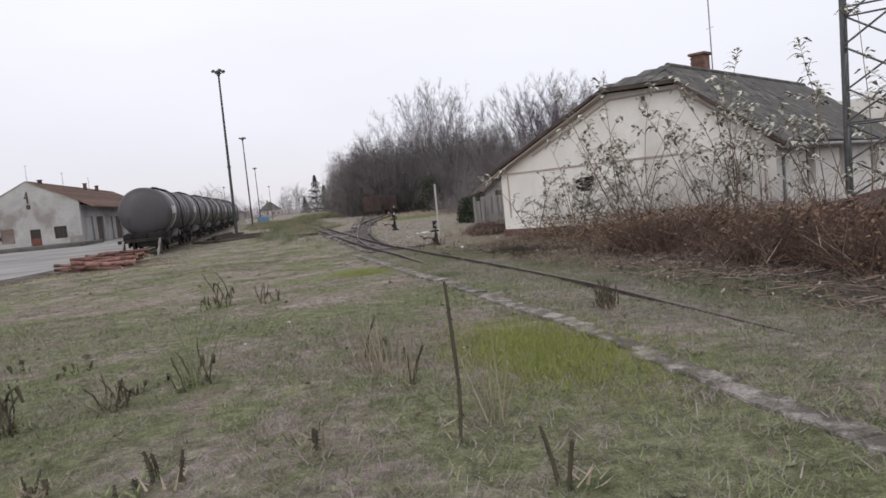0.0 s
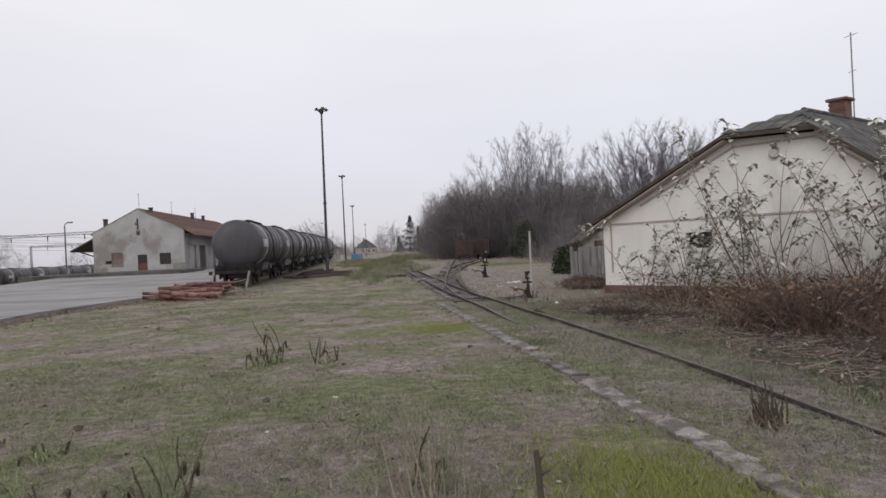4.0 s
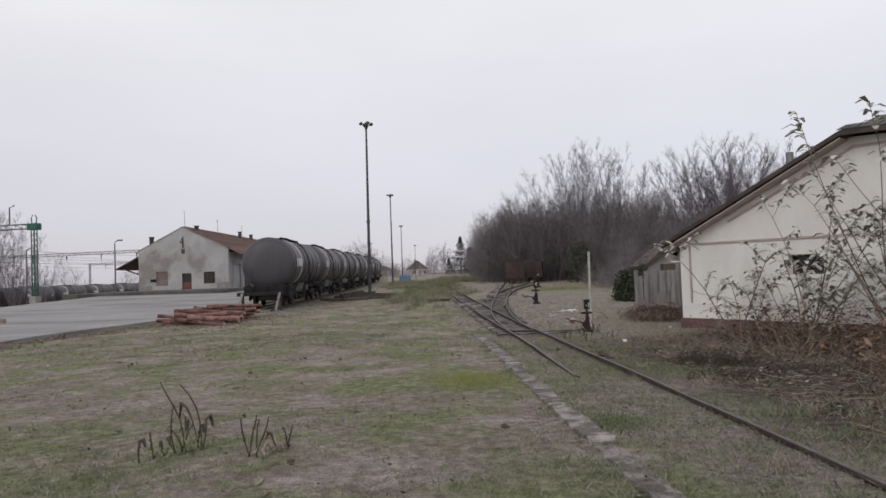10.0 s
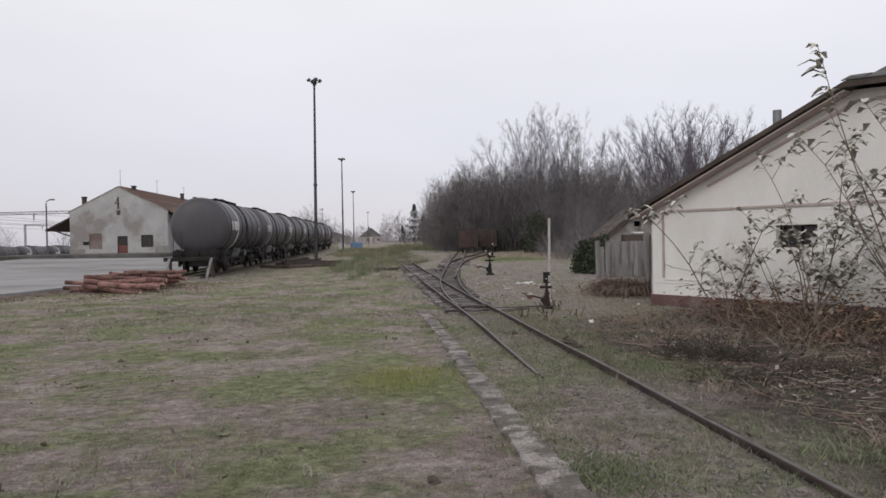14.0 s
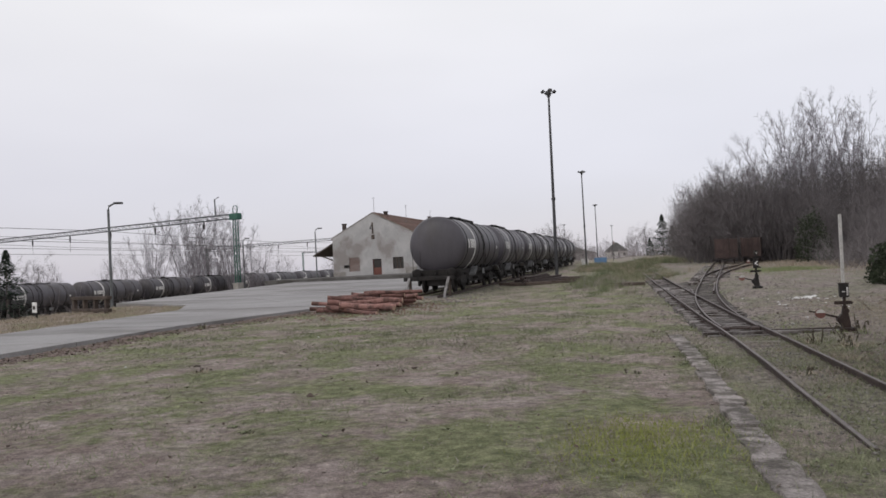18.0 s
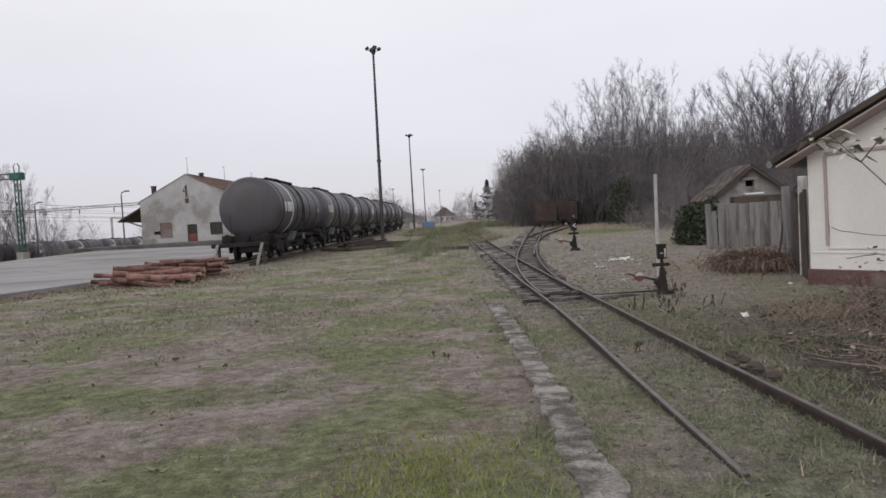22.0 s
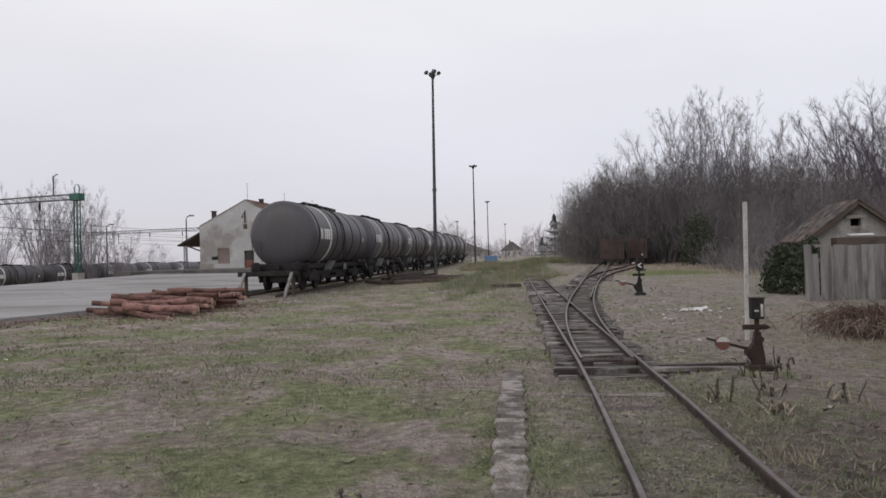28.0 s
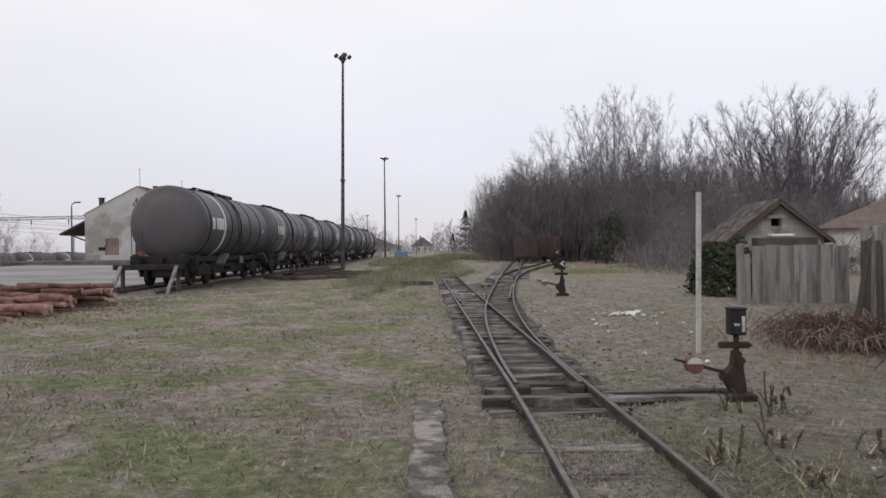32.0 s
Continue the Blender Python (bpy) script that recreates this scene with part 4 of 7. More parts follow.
            part("axle_box", Shape().box(1.02, y + dy - 0.14, 0.36, 1.12, y + dy + 0.14, 0.62, bevel=0.02), TANK_DARK, bogie)
            for k in range(4):
                part("spring", Shape().tube([(1.0, y + dy - 0.22 + k * 0.14, 0.56), (1.0, y + dy - 0.22 + k * 0.14, 0.80)], 0.05, 6), TANK_DARK, bogie)
    # side clutter: brake gear, valves, light grey cabinet lids
    part("drain_valve", Shape().tube([(0, 5.2, 1.1), (0, 5.2, 0.62), (0.6, 5.2, 0.60), (1.1, 5.2, 0.62)], 0.08, 8), TANK_DARK, w)
    part("brake_cylinder", Shape().tube([(0.35, 3.9, 0.72), (0.35, 4.6, 0.72)], 0.19, 12), TANK_DARK, w)
    part("air_reservoir", Shape().tube([(-0.45, 5.8, 0.70), (-0.45, 6.9, 0.70)], 0.21, 12), TANK_DARK, w)
    part("label_board", Shape().box(0.99, 6.9, 0.78, 1.02, 7.45, 1.08, bevel=0.006), GALV, w, "pale grey data board")
    part("step", Shape().box(0.98, 0.75, 0.42, 1.2, 1.2, 0.46), TANK_DARK, w)
    part("step", Shape().box(0.98, WAGON - 1.3, 0.42, 1.2, WAGON - 0.85, 0.46), GALV, w)
    hb = Shape().tube([(-1.2, 0.5, 1.15), (-1.2, 0.45, 2.1), (-0.8, 0.45, 2.1), (-0.8, 0.5, 1.15)], 0.013, 6)
    part("hand_rail", hb, TANK_DARK, w)
    return w


TRAIN_ANGLE = -math.degrees(math.atan2(TRAIN_DIR.x, TRAIN_DIR.y))
first = make_wagon()
first.matrix_basis = pose(-10.30, 45.8, 0.26, 0, 0, TRAIN_ANGLE)
for i in range(1, 7):
    p = Vector((-10.30, 45.8, 0)) + TRAIN_DIR * WAGON * i
    copy_thing(first, pose(p.x, p.y, ground_z(p.x, p.y) + 0.15, 0, 0, TRAIN_ANGLE))
# tank wagons on the lower main line
for i in range(16):
    y = 24 + i * 12.0
    c = copy_thing(first, pose(-64.5, y, -1.95, 0, 0, 0))
    c.scale = (1, 1.03, 1)
    tagged(c, "dark tank wagon with white band on the lower main line", "tank wagon", "tank wagons on the main line")


def standard_track(name, p0, direction, length, z_at, label):
    t = thing(name, Matrix(), label, "railway track", kind="structure")
    d = Vector(direction).normalized()
    s = Vector((d.y, -d.x, 0))
    for k in (-0.75, 0.75):
        rs = Shape()
        n = int(length / 6)
        for i in range(n):
            a, b = Vector(p0) + d * i * 6 + s * k, Vector(p0) + d * (i + 1) * 6 + s * k
            za, zb = z_at(a.x, a.y), z_at(b.x, b.y)
            vs = [a - s * 0.035, a + s * 0.035, b + s * 0.035, b - s * 0.035]
            lo = [(v.x, v.y, z) for v, z in zip(vs, (za - 0.1, za - 0.1, zb - 0.1, zb - 0.1))]
            hi = [(v.x, v.y, z) for v, z in zip(vs, (za, za, zb, zb))]
            rs.add(lo + hi, [(4, 5, 6, 7), (0, 1, 5, 4), (2, 3, 7, 6), (1, 2, 6, 5), (3, 0, 4, 7)])
        part("rail", rs, RUST, t)


standard_track("siding_track", (-10.35, 43.6, 0), TRAIN_DIR, 120, lambda x, y: ground_z(x, y) + 0.15, "rusty siding under the tank wagons")
standard_track("main_track", (-64.5, 10, 0), (0, 1, 0), 220, lambda x, y: -1.95, "main line track below the yard")


# ---- buffer stop in front of the wagons ----
def make_buffer_stop():
    b = thing("buffer_stop", pose(-10.36, 44.95, 0.13, 0, 0, TRAIN_ANGLE), "weathered buffer stop with two slanting legs", "buffer stop")
    for x in (-0.98, 0.98):
        part("leg", Shape().prism([(-0.06, -0.06), (0.06, -0.06), (0.06, 0.06), (-0.06, 0.06)], (x - 0.12, -0.62, -0.05), (1, 0, 0), (0, 1, 0), (0.14, 0.62, 1.0)), WOOD_GREY, b, "slanting grey timber leg")
        part("upright", Shape().box(x - 0.06, 0.10, -0.05, x + 0.06, 0.22, 0.98, bevel=0.015), WOOD_DARK, b)
    part("cross_beam", Shape().box(-1.25, -0.05, 0.80, 1.25, 0.09, 0.99, bevel=0.02), TANK_DARK, b)
    return b


make_buffer_stop()


# ---- floodlight masts ----
def make_mast(height, m, label):
    k = thing("floodlight_mast", m, label, "floodlight mast", "row of floodlight masts")
    n = 6
    pts = [(0, 0, height * i / n) for i in range(n + 1)]
    part("pole", Shape().tube(pts, [0.14 - 0.065 * i / n for i in range(n + 1)], 12), MAST, k)
    part("foot", Shape().box(-0.32, -0.32, -0.3, 0.32, 0.32, 0.10, bevel=0.03), CONCRETE, k)
    part("collar", Shape().tube([(0, 0, height * 0.42), (0, 0, height * 0.42 + 0.16)], 0.16, 12), MAST, k)
    part("cap", Shape().tube([(0, 0, height - 0.35), (0, 0, height - 0.1), (0, 0, height + 0.12), (0, 0, height + 0.22)], [0.09, 0.20, 0.20, 0.08], 10), MAST, k)
    arms = Shape()
    for i in range(4):
        a = i * math.pi / 2 + 0.35
        arms.tube([(0, 0, height - 0.15), (0.42 * math.cos(a), 0.42 * math.sin(a), height + 0.02)], 0.03, 5)
    part("lamp_arms", arms, MAST, k)
    for i in range(4):
        a = i * math.pi / 2 + 0.35
        rot = Matrix.Rotation(a, 4, "Z") @ Matrix.Translation((0.46, 0, height + 0.10)) @ Matrix.Rotation(radians(38), 4, "Y")
        lamp = part("floodlight", Shape().box(-0.13, -0.15, -0.11, 0.10, 0.15, 0.11, rot, bevel=0.04), MAST, k)
        part("lens", Shape().box(0.105, -0.12, -0.09, 0.115, 0.12, 0.09, rot), GALV, lamp)
    return k


mast = make_mast(14.25, pose(-5.90, 66.9, 0.22, 0, 0.5, 0), "tall dark floodlight mast beside the tank wagons")
for x, y, s in ((-4.8, 104, 0.85), (-3.6, 120, 0.62), (-1.2, 150, 0.47), (-9.7, 143, 0.50)):
    c = copy_thing(mast, pose(x, y, ground_z(x, y)))
    c.scale = (s, s, s)
    tagged(c, "distant slender floodlight mast along the siding")


# ---- log pile ----
def make_logs():
    def log_mesh(length, r):
        sh = Shape()
        pts = [(length * (i / 6 - 0.5), 0.03 * math.sin(i * 1.3 + length * 7), 0.02 * math.cos(i * 1.7)) for i in range(7)]
        sh.tube(pts, [r * (1.08 - 0.03 * i) for i in range(7)], 10, cap=False)
        ends = Shape()
        for p, d, rr in ((pts[0], -1, r * 1.08), (pts[-1], 1, r * 0.9)):
            ends.tube([(p[0], p[1], p[2]), (p[0] + d * 0.012, p[1], p[2])], [rr * 0.99, rr * 0.93], 10)
        return sh.mesh("log", LOG_BARK), ends.mesh("cut_end", LOG_END)

    kinds = [log_mesh(l, r) for l, r in ((2.6, 0.085), (2.3, 0.075), (2.0, 0.11), (2.8, 0.07), (1.5, 0.095))]
    for layer in range(5):
        n = 14 - layer * 3
        for i in range(n):
            me, en = kinds[(i * 3 + layer * 2) % 5]
            t = (i + 0.5) / n - 0.5
            x = -11.1 + rng.uniform(-0.6, 0.5) + 0.10 * layer
            y = 38.7 + t * (5.6 - layer * 0.9) + rng.uniform(-0.15, 0.15)
            z = 0.15 + layer * 0.125 + rng.uniform(-0.02, 0.03)
            o = thing("log", pose(x, y, z, rng.uniform(0, 360), rng.uniform(-6, 6), rng.uniform(-34, 24)), "reddish peeled log in the pile at the yard edge", "log", "pile of logs")
            part("bark", me, LOG_BARK, o)
            part("cut_end", en, LOG_END, o, "pale sawn end")


make_logs()


# ---- dark timbers and rails heaped by the wagons ----
def make_timbers():
    base = Shape().box(-0.12, -1.3, -0.09, 0.12, 1.3, 0.09, bevel=0.02).mesh("old_sleeper", WOOD_DARK)
    bar = Shape().box(-0.05, -2.6, -0.05, 0.05, 2.6, 0.05, bevel=0.012).mesh("scrap_rail", RUST)
    for i in range(22):
        t = i / 21
        x, y = -7.75 + 2.2 * t + rng.uniform(-0.2, 0.2), 57.5 + rng.uniform(-1.4, 1.6) + 1.2 * t
        z = ground_z(x, y) + 0.09 + (0.30 * math.sin(math.pi * t) + rng.uniform(-0.04, 0.06)) * (i % 3) / 2
        a = 6 - 26 * t + rng.uniform(-5, 5)
        o = new("scrap_rail", bar)
        o.matrix_basis = pose(x, y, z, rng.uniform(-1, 1), 0, a)
        o.scale = (1.5, rng.uniform(0.8, 1.25), 1.4)
        tagged(o, "rusty brown rail heaped beside the siding", "rail", "heap of scrap rails")
    for x, y, a in ((-6.6, 54.4, 82), (-5.2, 55.0, 95), (-5.0, 61.5, 88), (-7.4, 55.2, 70), (-4.9, 59.0, 78)):
        o = new("old_sleeper", base)
        o.matrix_basis = pose(x, y, ground_z(x, y) + 0.10, 0, 0, a)
        tagged(o, "dark discarded sleeper heaped beside the siding", "sleeper", "heap of old sleepers")
    for x, y, a in ((-1.2, 49.0, 80), (-0.9, 48.6, 95), (-1.6, 49.2, 70)):
        o = new("old_sleeper", base)
        o.matrix_basis = pose(x, y, ground_z(x, y) + 0.08, 0, 0, a)
        o.scale = (0.7, 0.5, 0.8)
        tagged(o, "dark discarded sleeper lying in the grass", "sleeper", "loose sleepers")


make_timbers()


# ---- goods shed ----
SHED = pose(-33.6, 90.0, 0.50, 0, 0, -2.5)


def make_shed():
    h = thing("goods_shed", SHED, "old goods shed with peeling grey render and red tile roof", "building")
    W, L, E, A = 10.3, 38.0, 4.9, 7.55
    def top(s):
        return E + (A - E) * (1 - abs(s - W / 2) / (W / 2))
    def strip(sh, s0, s1, z0, z1):
        cuts = [s0] + ([W / 2] if s0 < W / 2 < s1 else []) + [s1]
        for a, b in zip(cuts[:-1], cuts[1:]):
            sh.prism([(a, z0), (b, z0), (b, top(b) if z1 is None else z1), (a, top(a) if z1 is None else z1)], (0, 0, 0), (1, 0, 0), (0, 0, 1), (0, 0.45, 0))
    g = Shape()
    holes = ((2.0, 3.35, 0.9, 2.55), (4.95, 6.05, 0.0, 2.25), (7.45, 8.75, 1.0, 2.35))
    s = 0.0
    for a, b, z0, z1 in holes:
        strip(g, s, a, 0, None)
        if z0 > 0:
            strip(g, a, b, 0, z0)
        strip(g, a, b, z1, None)
        s = b
    strip(g, s, W, 0, None)
    part("gable_wall", g.mesh("gable_wall", OLD_WALL, True), OLD_WALL, h)
    part("bricked_window", Shape().box(2.0, 0.08, 0.9, 3.35, 0.40, 2.55), OLD_WALL, h, "walled-up window with stained render")
    br = Shape().box(-0.12, -0.01, -0.03, 0.12, 0.0, 0.03).mesh("brick", BRICK)
    for r in range(16):
        for c in range(5):
            part("brick", br, PALE_BRICK, h, m=pose(2.14 + c * 0.265, 0.078, 0.96 + r * 0.1))
    d = part("door", Shape().box(4.95, 0.16, 0.0, 6.05, 0.22, 1.25, bevel=0.01), DOOR_RED, h, "faded red door with a dark glazed top")
    part("pane", Shape().box(5.0, 0.18, 1.25, 6.0, 0.20, 2.2), GLASS, d)
    for x in (4.95, 5.97):
        part("door_frame", Shape().box(x, 0.14, 1.252, x + 0.08, 0.24, 2.25), DOOR_RED, d)
    w = part("window", Shape().box(7.45, 0.20, 1.0, 8.75, 0.22, 2.35), GLASS, h)
    f = Shape()
    for x in (7.45, 7.88, 8.28, 8.69):
        f.box(x, 0.14, 1.0, x + 0.06, 0.19, 2.35)
    f.box(7.45, 0.141, 1.0, 8.75, 0.189, 1.06)
    f.box(7.45, 0.141, 2.29, 8.75, 0.189, 2.35)
    part("window_frame", f, WOOD_DARK, w)
    part("wall_patch", Shape().box(8.95, -0.05, 0.0, 10.35, 0.0, 1.15, bevel=0.02), CONCRETE, h, "grey cement repair at the corner")
    part("wall_patch", Shape().box(-0.05, -0.05, 0.0, 1.5, 0.0, 0.95, bevel=0.02), CONCRETE, h, "grey cement repair at the corner")
    # a black plate on the wall stands in for the vent's shaded hole
    part("vent_opening", Shape().box(1.35, -0.02, 1.35, 2.0, 0.0, 1.7), DARK, h)
    part("lamp_arm", Shape().tube([(5.15, 0, 5.9), (5.15, -0.5, 6.2), (5.15, -0.7, 5.9)], 0.03, 6), MAST, h)
    part("lamp_head", Shape().tube([(5.15, -0.7, 5.95), (5.15, -0.7, 5.7)], [0.06, 0.13], 8), MAST, h)
    part("gable_vent", Shape().box(4.95, -0.04, 4.55, 5.35, 0.0, 5.05, bevel=0.01), WOOD_DARK, h)
    part("downpipe_stain", Shape().box(5.05, -0.05, 5.2, 5.22, 0.0, 6.5), WOOD_DARK, h, "dark conduit below the ridge")
    sw = Shape()
    n = 8
    for i in range(n):
        y = 0.45 + i * (L - 0.45) / n
        sw.box(W - 0.45, y, 0, W, y + 1.6, 3.2)
        part("loading_door", Shape().box(W - 0.3, y + 1.6, 0, W - 0.2, y + (L - 0.45) / n, 3.2), WOOD_DARK if i % 2 else OLD_WALL, h)
    sw.box(W - 0.45, 0.45, 3.2, W, L, E - 0.3)
    part("side_wall", sw.mesh("side_wall", OLD_WALL, True), OLD_WALL, h)
    part("side_wall", Shape().box(0, 0.45, 0, 0.45, L, E - 0.3), OLD_WALL, h)
    part("back_wall", Shape().prism([(0, 0), (W, 0), (W, E), (W / 2, A), (0, E)], (0, L, 0), (1, 0, 0), (0, 0, 1), (0, 0.4, 0)), OLD_WALL, h)
    for side in (0, 1):
        s0, s1 = (W + 1.5, W / 2) if side else (-1.8, W / 2)
        z0 = E - (A - E) / (W / 2) * (1.5 if side else 0.0) * 0.9
        e = Vector((s0 if side else -0.3, 0.3, z0 if side else E - 0.15))
        r = Vector((W / 2, 0.3, A + 0.06))
        up = (r - e)
        nrm = Vector((-up.z, 0, up.x)).normalized()
        nrm = nrm if nrm.z > 0 else -nrm
        vs = [e, r, r + Vector((0, L, 0)), e + Vector((0, L, 0))]
        vs = vs + [v + nrm * 0.12 for v in vs]
        roof = part("roof", Shape().add(vs, [(0, 3, 2, 1), (4, 5, 6, 7), (0, 1, 5, 4), (1, 2, 6, 5), (2, 3, 7, 6), (3, 0, 4, 7)]), TILE_RED, h, "faded red tile roof slope")
        if side:
            k = int(up.length / 0.33)
            for i in range(k):
                o = e + up * (i / k) + nrm * 0.125
                part("tile_course", Shape().prism([(0, 0), (0.36, 0.0), (0, 0.05)], o, up.normalized(), nrm, (0, L, 0)), TILE_RED, roof)
    gp = Shape()
    strip_line(gp, [(0, E + 0.06), (W / 2, A + 0.06), (W, E + 0.06)], 0.14, 0.12, 0.1)
    part("verge", gp, CONCRETE, h, "pale rendered gable verge")
    # canopy on the track side, on brackets
    part("canopy", Shape().prism([(-2.9, 3.05), (-0.02, 4.55), (-0.02, 4.4), (-2.85, 2.9)], (0, 0.6, 0), (1, 0, 0), (0, 0, 1), (0, L - 1, 0)), WOOD_DARK, h, "dark timber loading canopy")
    for i in range(6):
        part("bracket", Shape().tube([(-0.05, 1 + i * 6, 2.2), (-2.4, 1 + i * 6, 3.1)], 0.08, 6), WOOD_DARK, h)
    for x, y, hh in ((1.0, 1.2, 1.45), (5.6, 3.2, 0.85), (6.0, 20, 1.3), (6.0, 26, 1.2)):
        z = top(min(max(x, 0), W)) - 0.3
        c = part("chimney", Shape().box(x - 0.2, y, z, x + 0.2, y + 0.4, z + hh, bevel=0.02), SOOT_BRICK, h, "dark sooty brick chimney")
        part("chimney_cap", Shape().box(x - 0.25, y - 0.05, z + hh, x + 0.25, y + 0.45, z + hh + 0.10), SOOT_BRICK, c)
    part("loading_dock", Shape().box(-4.0, -9.0, -0.7, W + 2.2, -0.06, 0.42, bevel=0.05), DOCK, h, "low dark concrete loading dock")
    part("loading_dock", Shape().box(W, 0.02, -0.7, W + 2.2, L, 0.0, bevel=0.05), CONCRETE, h, "low concrete loading dock")


make_shed()
for s, y, hh in ((5.15, 0.7, 2.6), (7.3, 6, 2.6), (8.6, 12, 2.2)):
    make_antenna(SHED @ pose(s, y, 6.9 if s < 6 else 6.2), hh, "thin aerial on the goods shed roof")


# ---- point levers ----
TANK_RUST = mat("dark_rusty_iron", (0.030, 0.022, 0.020), (0.058, 0.041, 0.036), 6, 0.75, 0.3, 0.4, 70)
def make_lever(m, label, arm_left=True, symbol="bar", iron=None):
    RUST = iron or TANK_RUST
    k = thing("point_lever", m, label, "point lever", "point levers")
    part("base", Shape().box(-0.13, -0.20, -0.06, 0.16, 0.20, 0.05, bevel=0.015), RUST, k)
    body = Shape().prism([(-0.07, 0.05), (0.08, 0.05), (0.085, 0.12), (0.05, 0.36), (0.035, 0.50), (-0.035, 0.50), (-0.06, 0.34), (-0.13, 0.26), (-0.14, 0.17)], (0, -0.07, 0), (1, 0, 0), (0, 0, 1), (0, 0.14, 0))
    body.tube([(-0.09, -0.10, 0.21), (-0.09, 0.10, 0.21)], 0.075, 12)
    body.tube([(0.02, -0.09, 0.40), (0.02, 0.09, 0.40)], 0.05, 10)
    part("body", body, RUST, k, "rusty cast-iron lever frame")
    part("spindle", Shape().tube([(0, 0, 0.48), (0, 0, 0.70)], 0.032, 8), RUST, k)
    part("indicator_plate", Shape().box(-0.19, -0.03, 0.53, 0.12, 0.03, 0.60, bevel=0.01).prism([(0.12, 0.53), (0.17, 0.565), (0.12, 0.60)], (0, -0.03, 0), (1, 0, 0), (0, 0, 1), (0, 0.06, 0)), RUST, k, "rusty pointer plate")
    lan = part("lantern", Shape().box(-0.085, -0.085, 0.68, 0.085, 0.085, 0.965, bevel=0.012), TANK_DARK, k, "black signal lantern box")
    part("lantern_cap", Shape().box(-0.095, -0.095, 0.962, 0.095, 0.095, 0.98, bevel=0.004), RUST, lan)
    if symbol == "bar":
        part("white_panel", Shape().box(0.035, -0.093, 0.72, 0.068, -0.086, 0.89), WHITE_PAINT, lan, "white signal bar")
        part("white_panel", Shape().box(-0.045, -0.093, 0.785, 0.012, -0.086, 0.81), WHITE_PAINT, lan, "white signal bar")
    else:
        ar = Shape()
        ar.prism([(0.06, 0.92), (-0.06, 0.84), (0.06, 0.76), (0.06, 0.79), (-0.01, 0.84), (0.06, 0.89)], (0, -0.093, 0), (1, 0, 0), (0, 0, 1), (0, 0.006, 0))
        part("white_arrow", ar, WHITE_PAINT, lan, "white signal arrow")
    d = -1 if arm_left else 1
    part("arm", Shape().tube([(d * 0.08, -0.02, 0.25), (d * 0.42, -0.02, 0.34), (d * 0.68, -0.02, 0.41)], [0.022, 0.018, 0.014], 8), RUST, k, "slanting iron throw arm")
    wgt = part("weight", Shape().tube([(d * 0.47, -0.09, 0.345), (d * 0.47, 0.05, 0.345)], 0.092, 16), LEVER_RED, k, "round counterweight, faded red and white")
    half = [(d * 0.47 + 0.088 * math.cos(a), 0.355 + 0.085 * math.sin(a)) for a in np.linspace(0.15, math.pi - 0.15, 9)]
    part("white_half", Shape().prism(half, (0, -0.096, 0), (1, 0, 0), (0, 0, 1), (0, 0.004, 0)), POST, wgt)
    return k


l1 = make_lever(pose(2.16, 26.45, 0.10, 0, 0, -6), "rusty point lever with black lantern and counterweight arm")
l2 = make_lever(pose(3.0, 38.6, ground_z(3.0, 38.6) + 0.03, 0, 0, -4), "rusty point lever with white arrow on its black lantern", symbol="arrow", iron=TANK_DARK)
l1.scale = (0.86, 0.86, 0.86)
l3 = copy_thing(l2, pose(6.30, 56.0, ground_z(6.3, 56) + 0.02, 0, 0, 12))
tagged(l3, "small rusty point lever farther along the branch track")

# ---- pale post ----
ob = part("marker_post", Shape().prism([(-0.026, -0.026), (0.026, -0.026), (0.028, 0.026), (-0.028, 0.026)], (0, 0, -0.1), (1, 0, 0), (0, 1, 0), (0, 0, 2.37)), POST)
ob.matrix_basis = pose(3.07, 29.6, 0.03, 0, 0.6, 10)
tagged(ob, "bleached concrete marker post standing in bare soil", "post")


# ---- small open wagons on the branch ----
def make_small_wagon(m, w, label):
    k = thing("narrow_gauge_wagon", m, label, "wagon", "small wagons on the branch")
    L, H0_, H1 = 3.6, 0.42, 1.72
    part("underframe", Shape().box(-w / 2 + 0.1, 0, 0.30, w / 2 - 0.1, L, 0.42, bevel=0.01), TANK_DARK, k)
    for y in (0.0, L - 0.05):
        n = 6
        for i in range(n):
            a = -w / 2 + w * i / n
            part("plank", Shape().box(a + 0.008, y, H0_, a + w / n - 0.008, y + 0.05, H1 - 0.02 * (i % 3)), WAGON_RED, k)
    for x in (-w / 2, w / 2 - 0.05):
        for i in range(5):
            z = H0_ + (H1 - H0_) * i / 5
            part("plank", Shape().box(x, 0.055, z + 0.008, x + 0.05, L - 0.055, z + (H1 - H0_) / 5 - 0.008), WAGON_RED, k)
    for x in (-w / 2 - 0.03, -0.18, 0.14, w / 2 - 0.03):
        part("stanchion", Shape().box(x, -0.05, 0.36, x + 0.06, -0.004, H1 + 0.06), RUST, k)
    part("floor_board", Shape().box(-w / 2 + 0.05, 0.05, 0.42, w / 2 - 0.05, L - 0.05, 0.46), WAGON_RED, k)
    part("coupler", Shape().box(-0.08, -0.3, 0.30, 0.08, -0.06, 0.42, bevel=0.02), RUST, k)
    for y in (0.8, L - 0.8):
        for x in (-0.5, 0.42):
            part("wheel", Shape().tube([(x, y, 0.2), (x + 0.08, y, 0.2)], 0.2, 14), RUST, k)
    return k


make_small_wagon(pose(5.85, 63.4, ground_z(5.85, 63.4) + 0.06, 0, 0, -9), 1.42, "rusty red-brown narrow-gauge wagon by the trees")
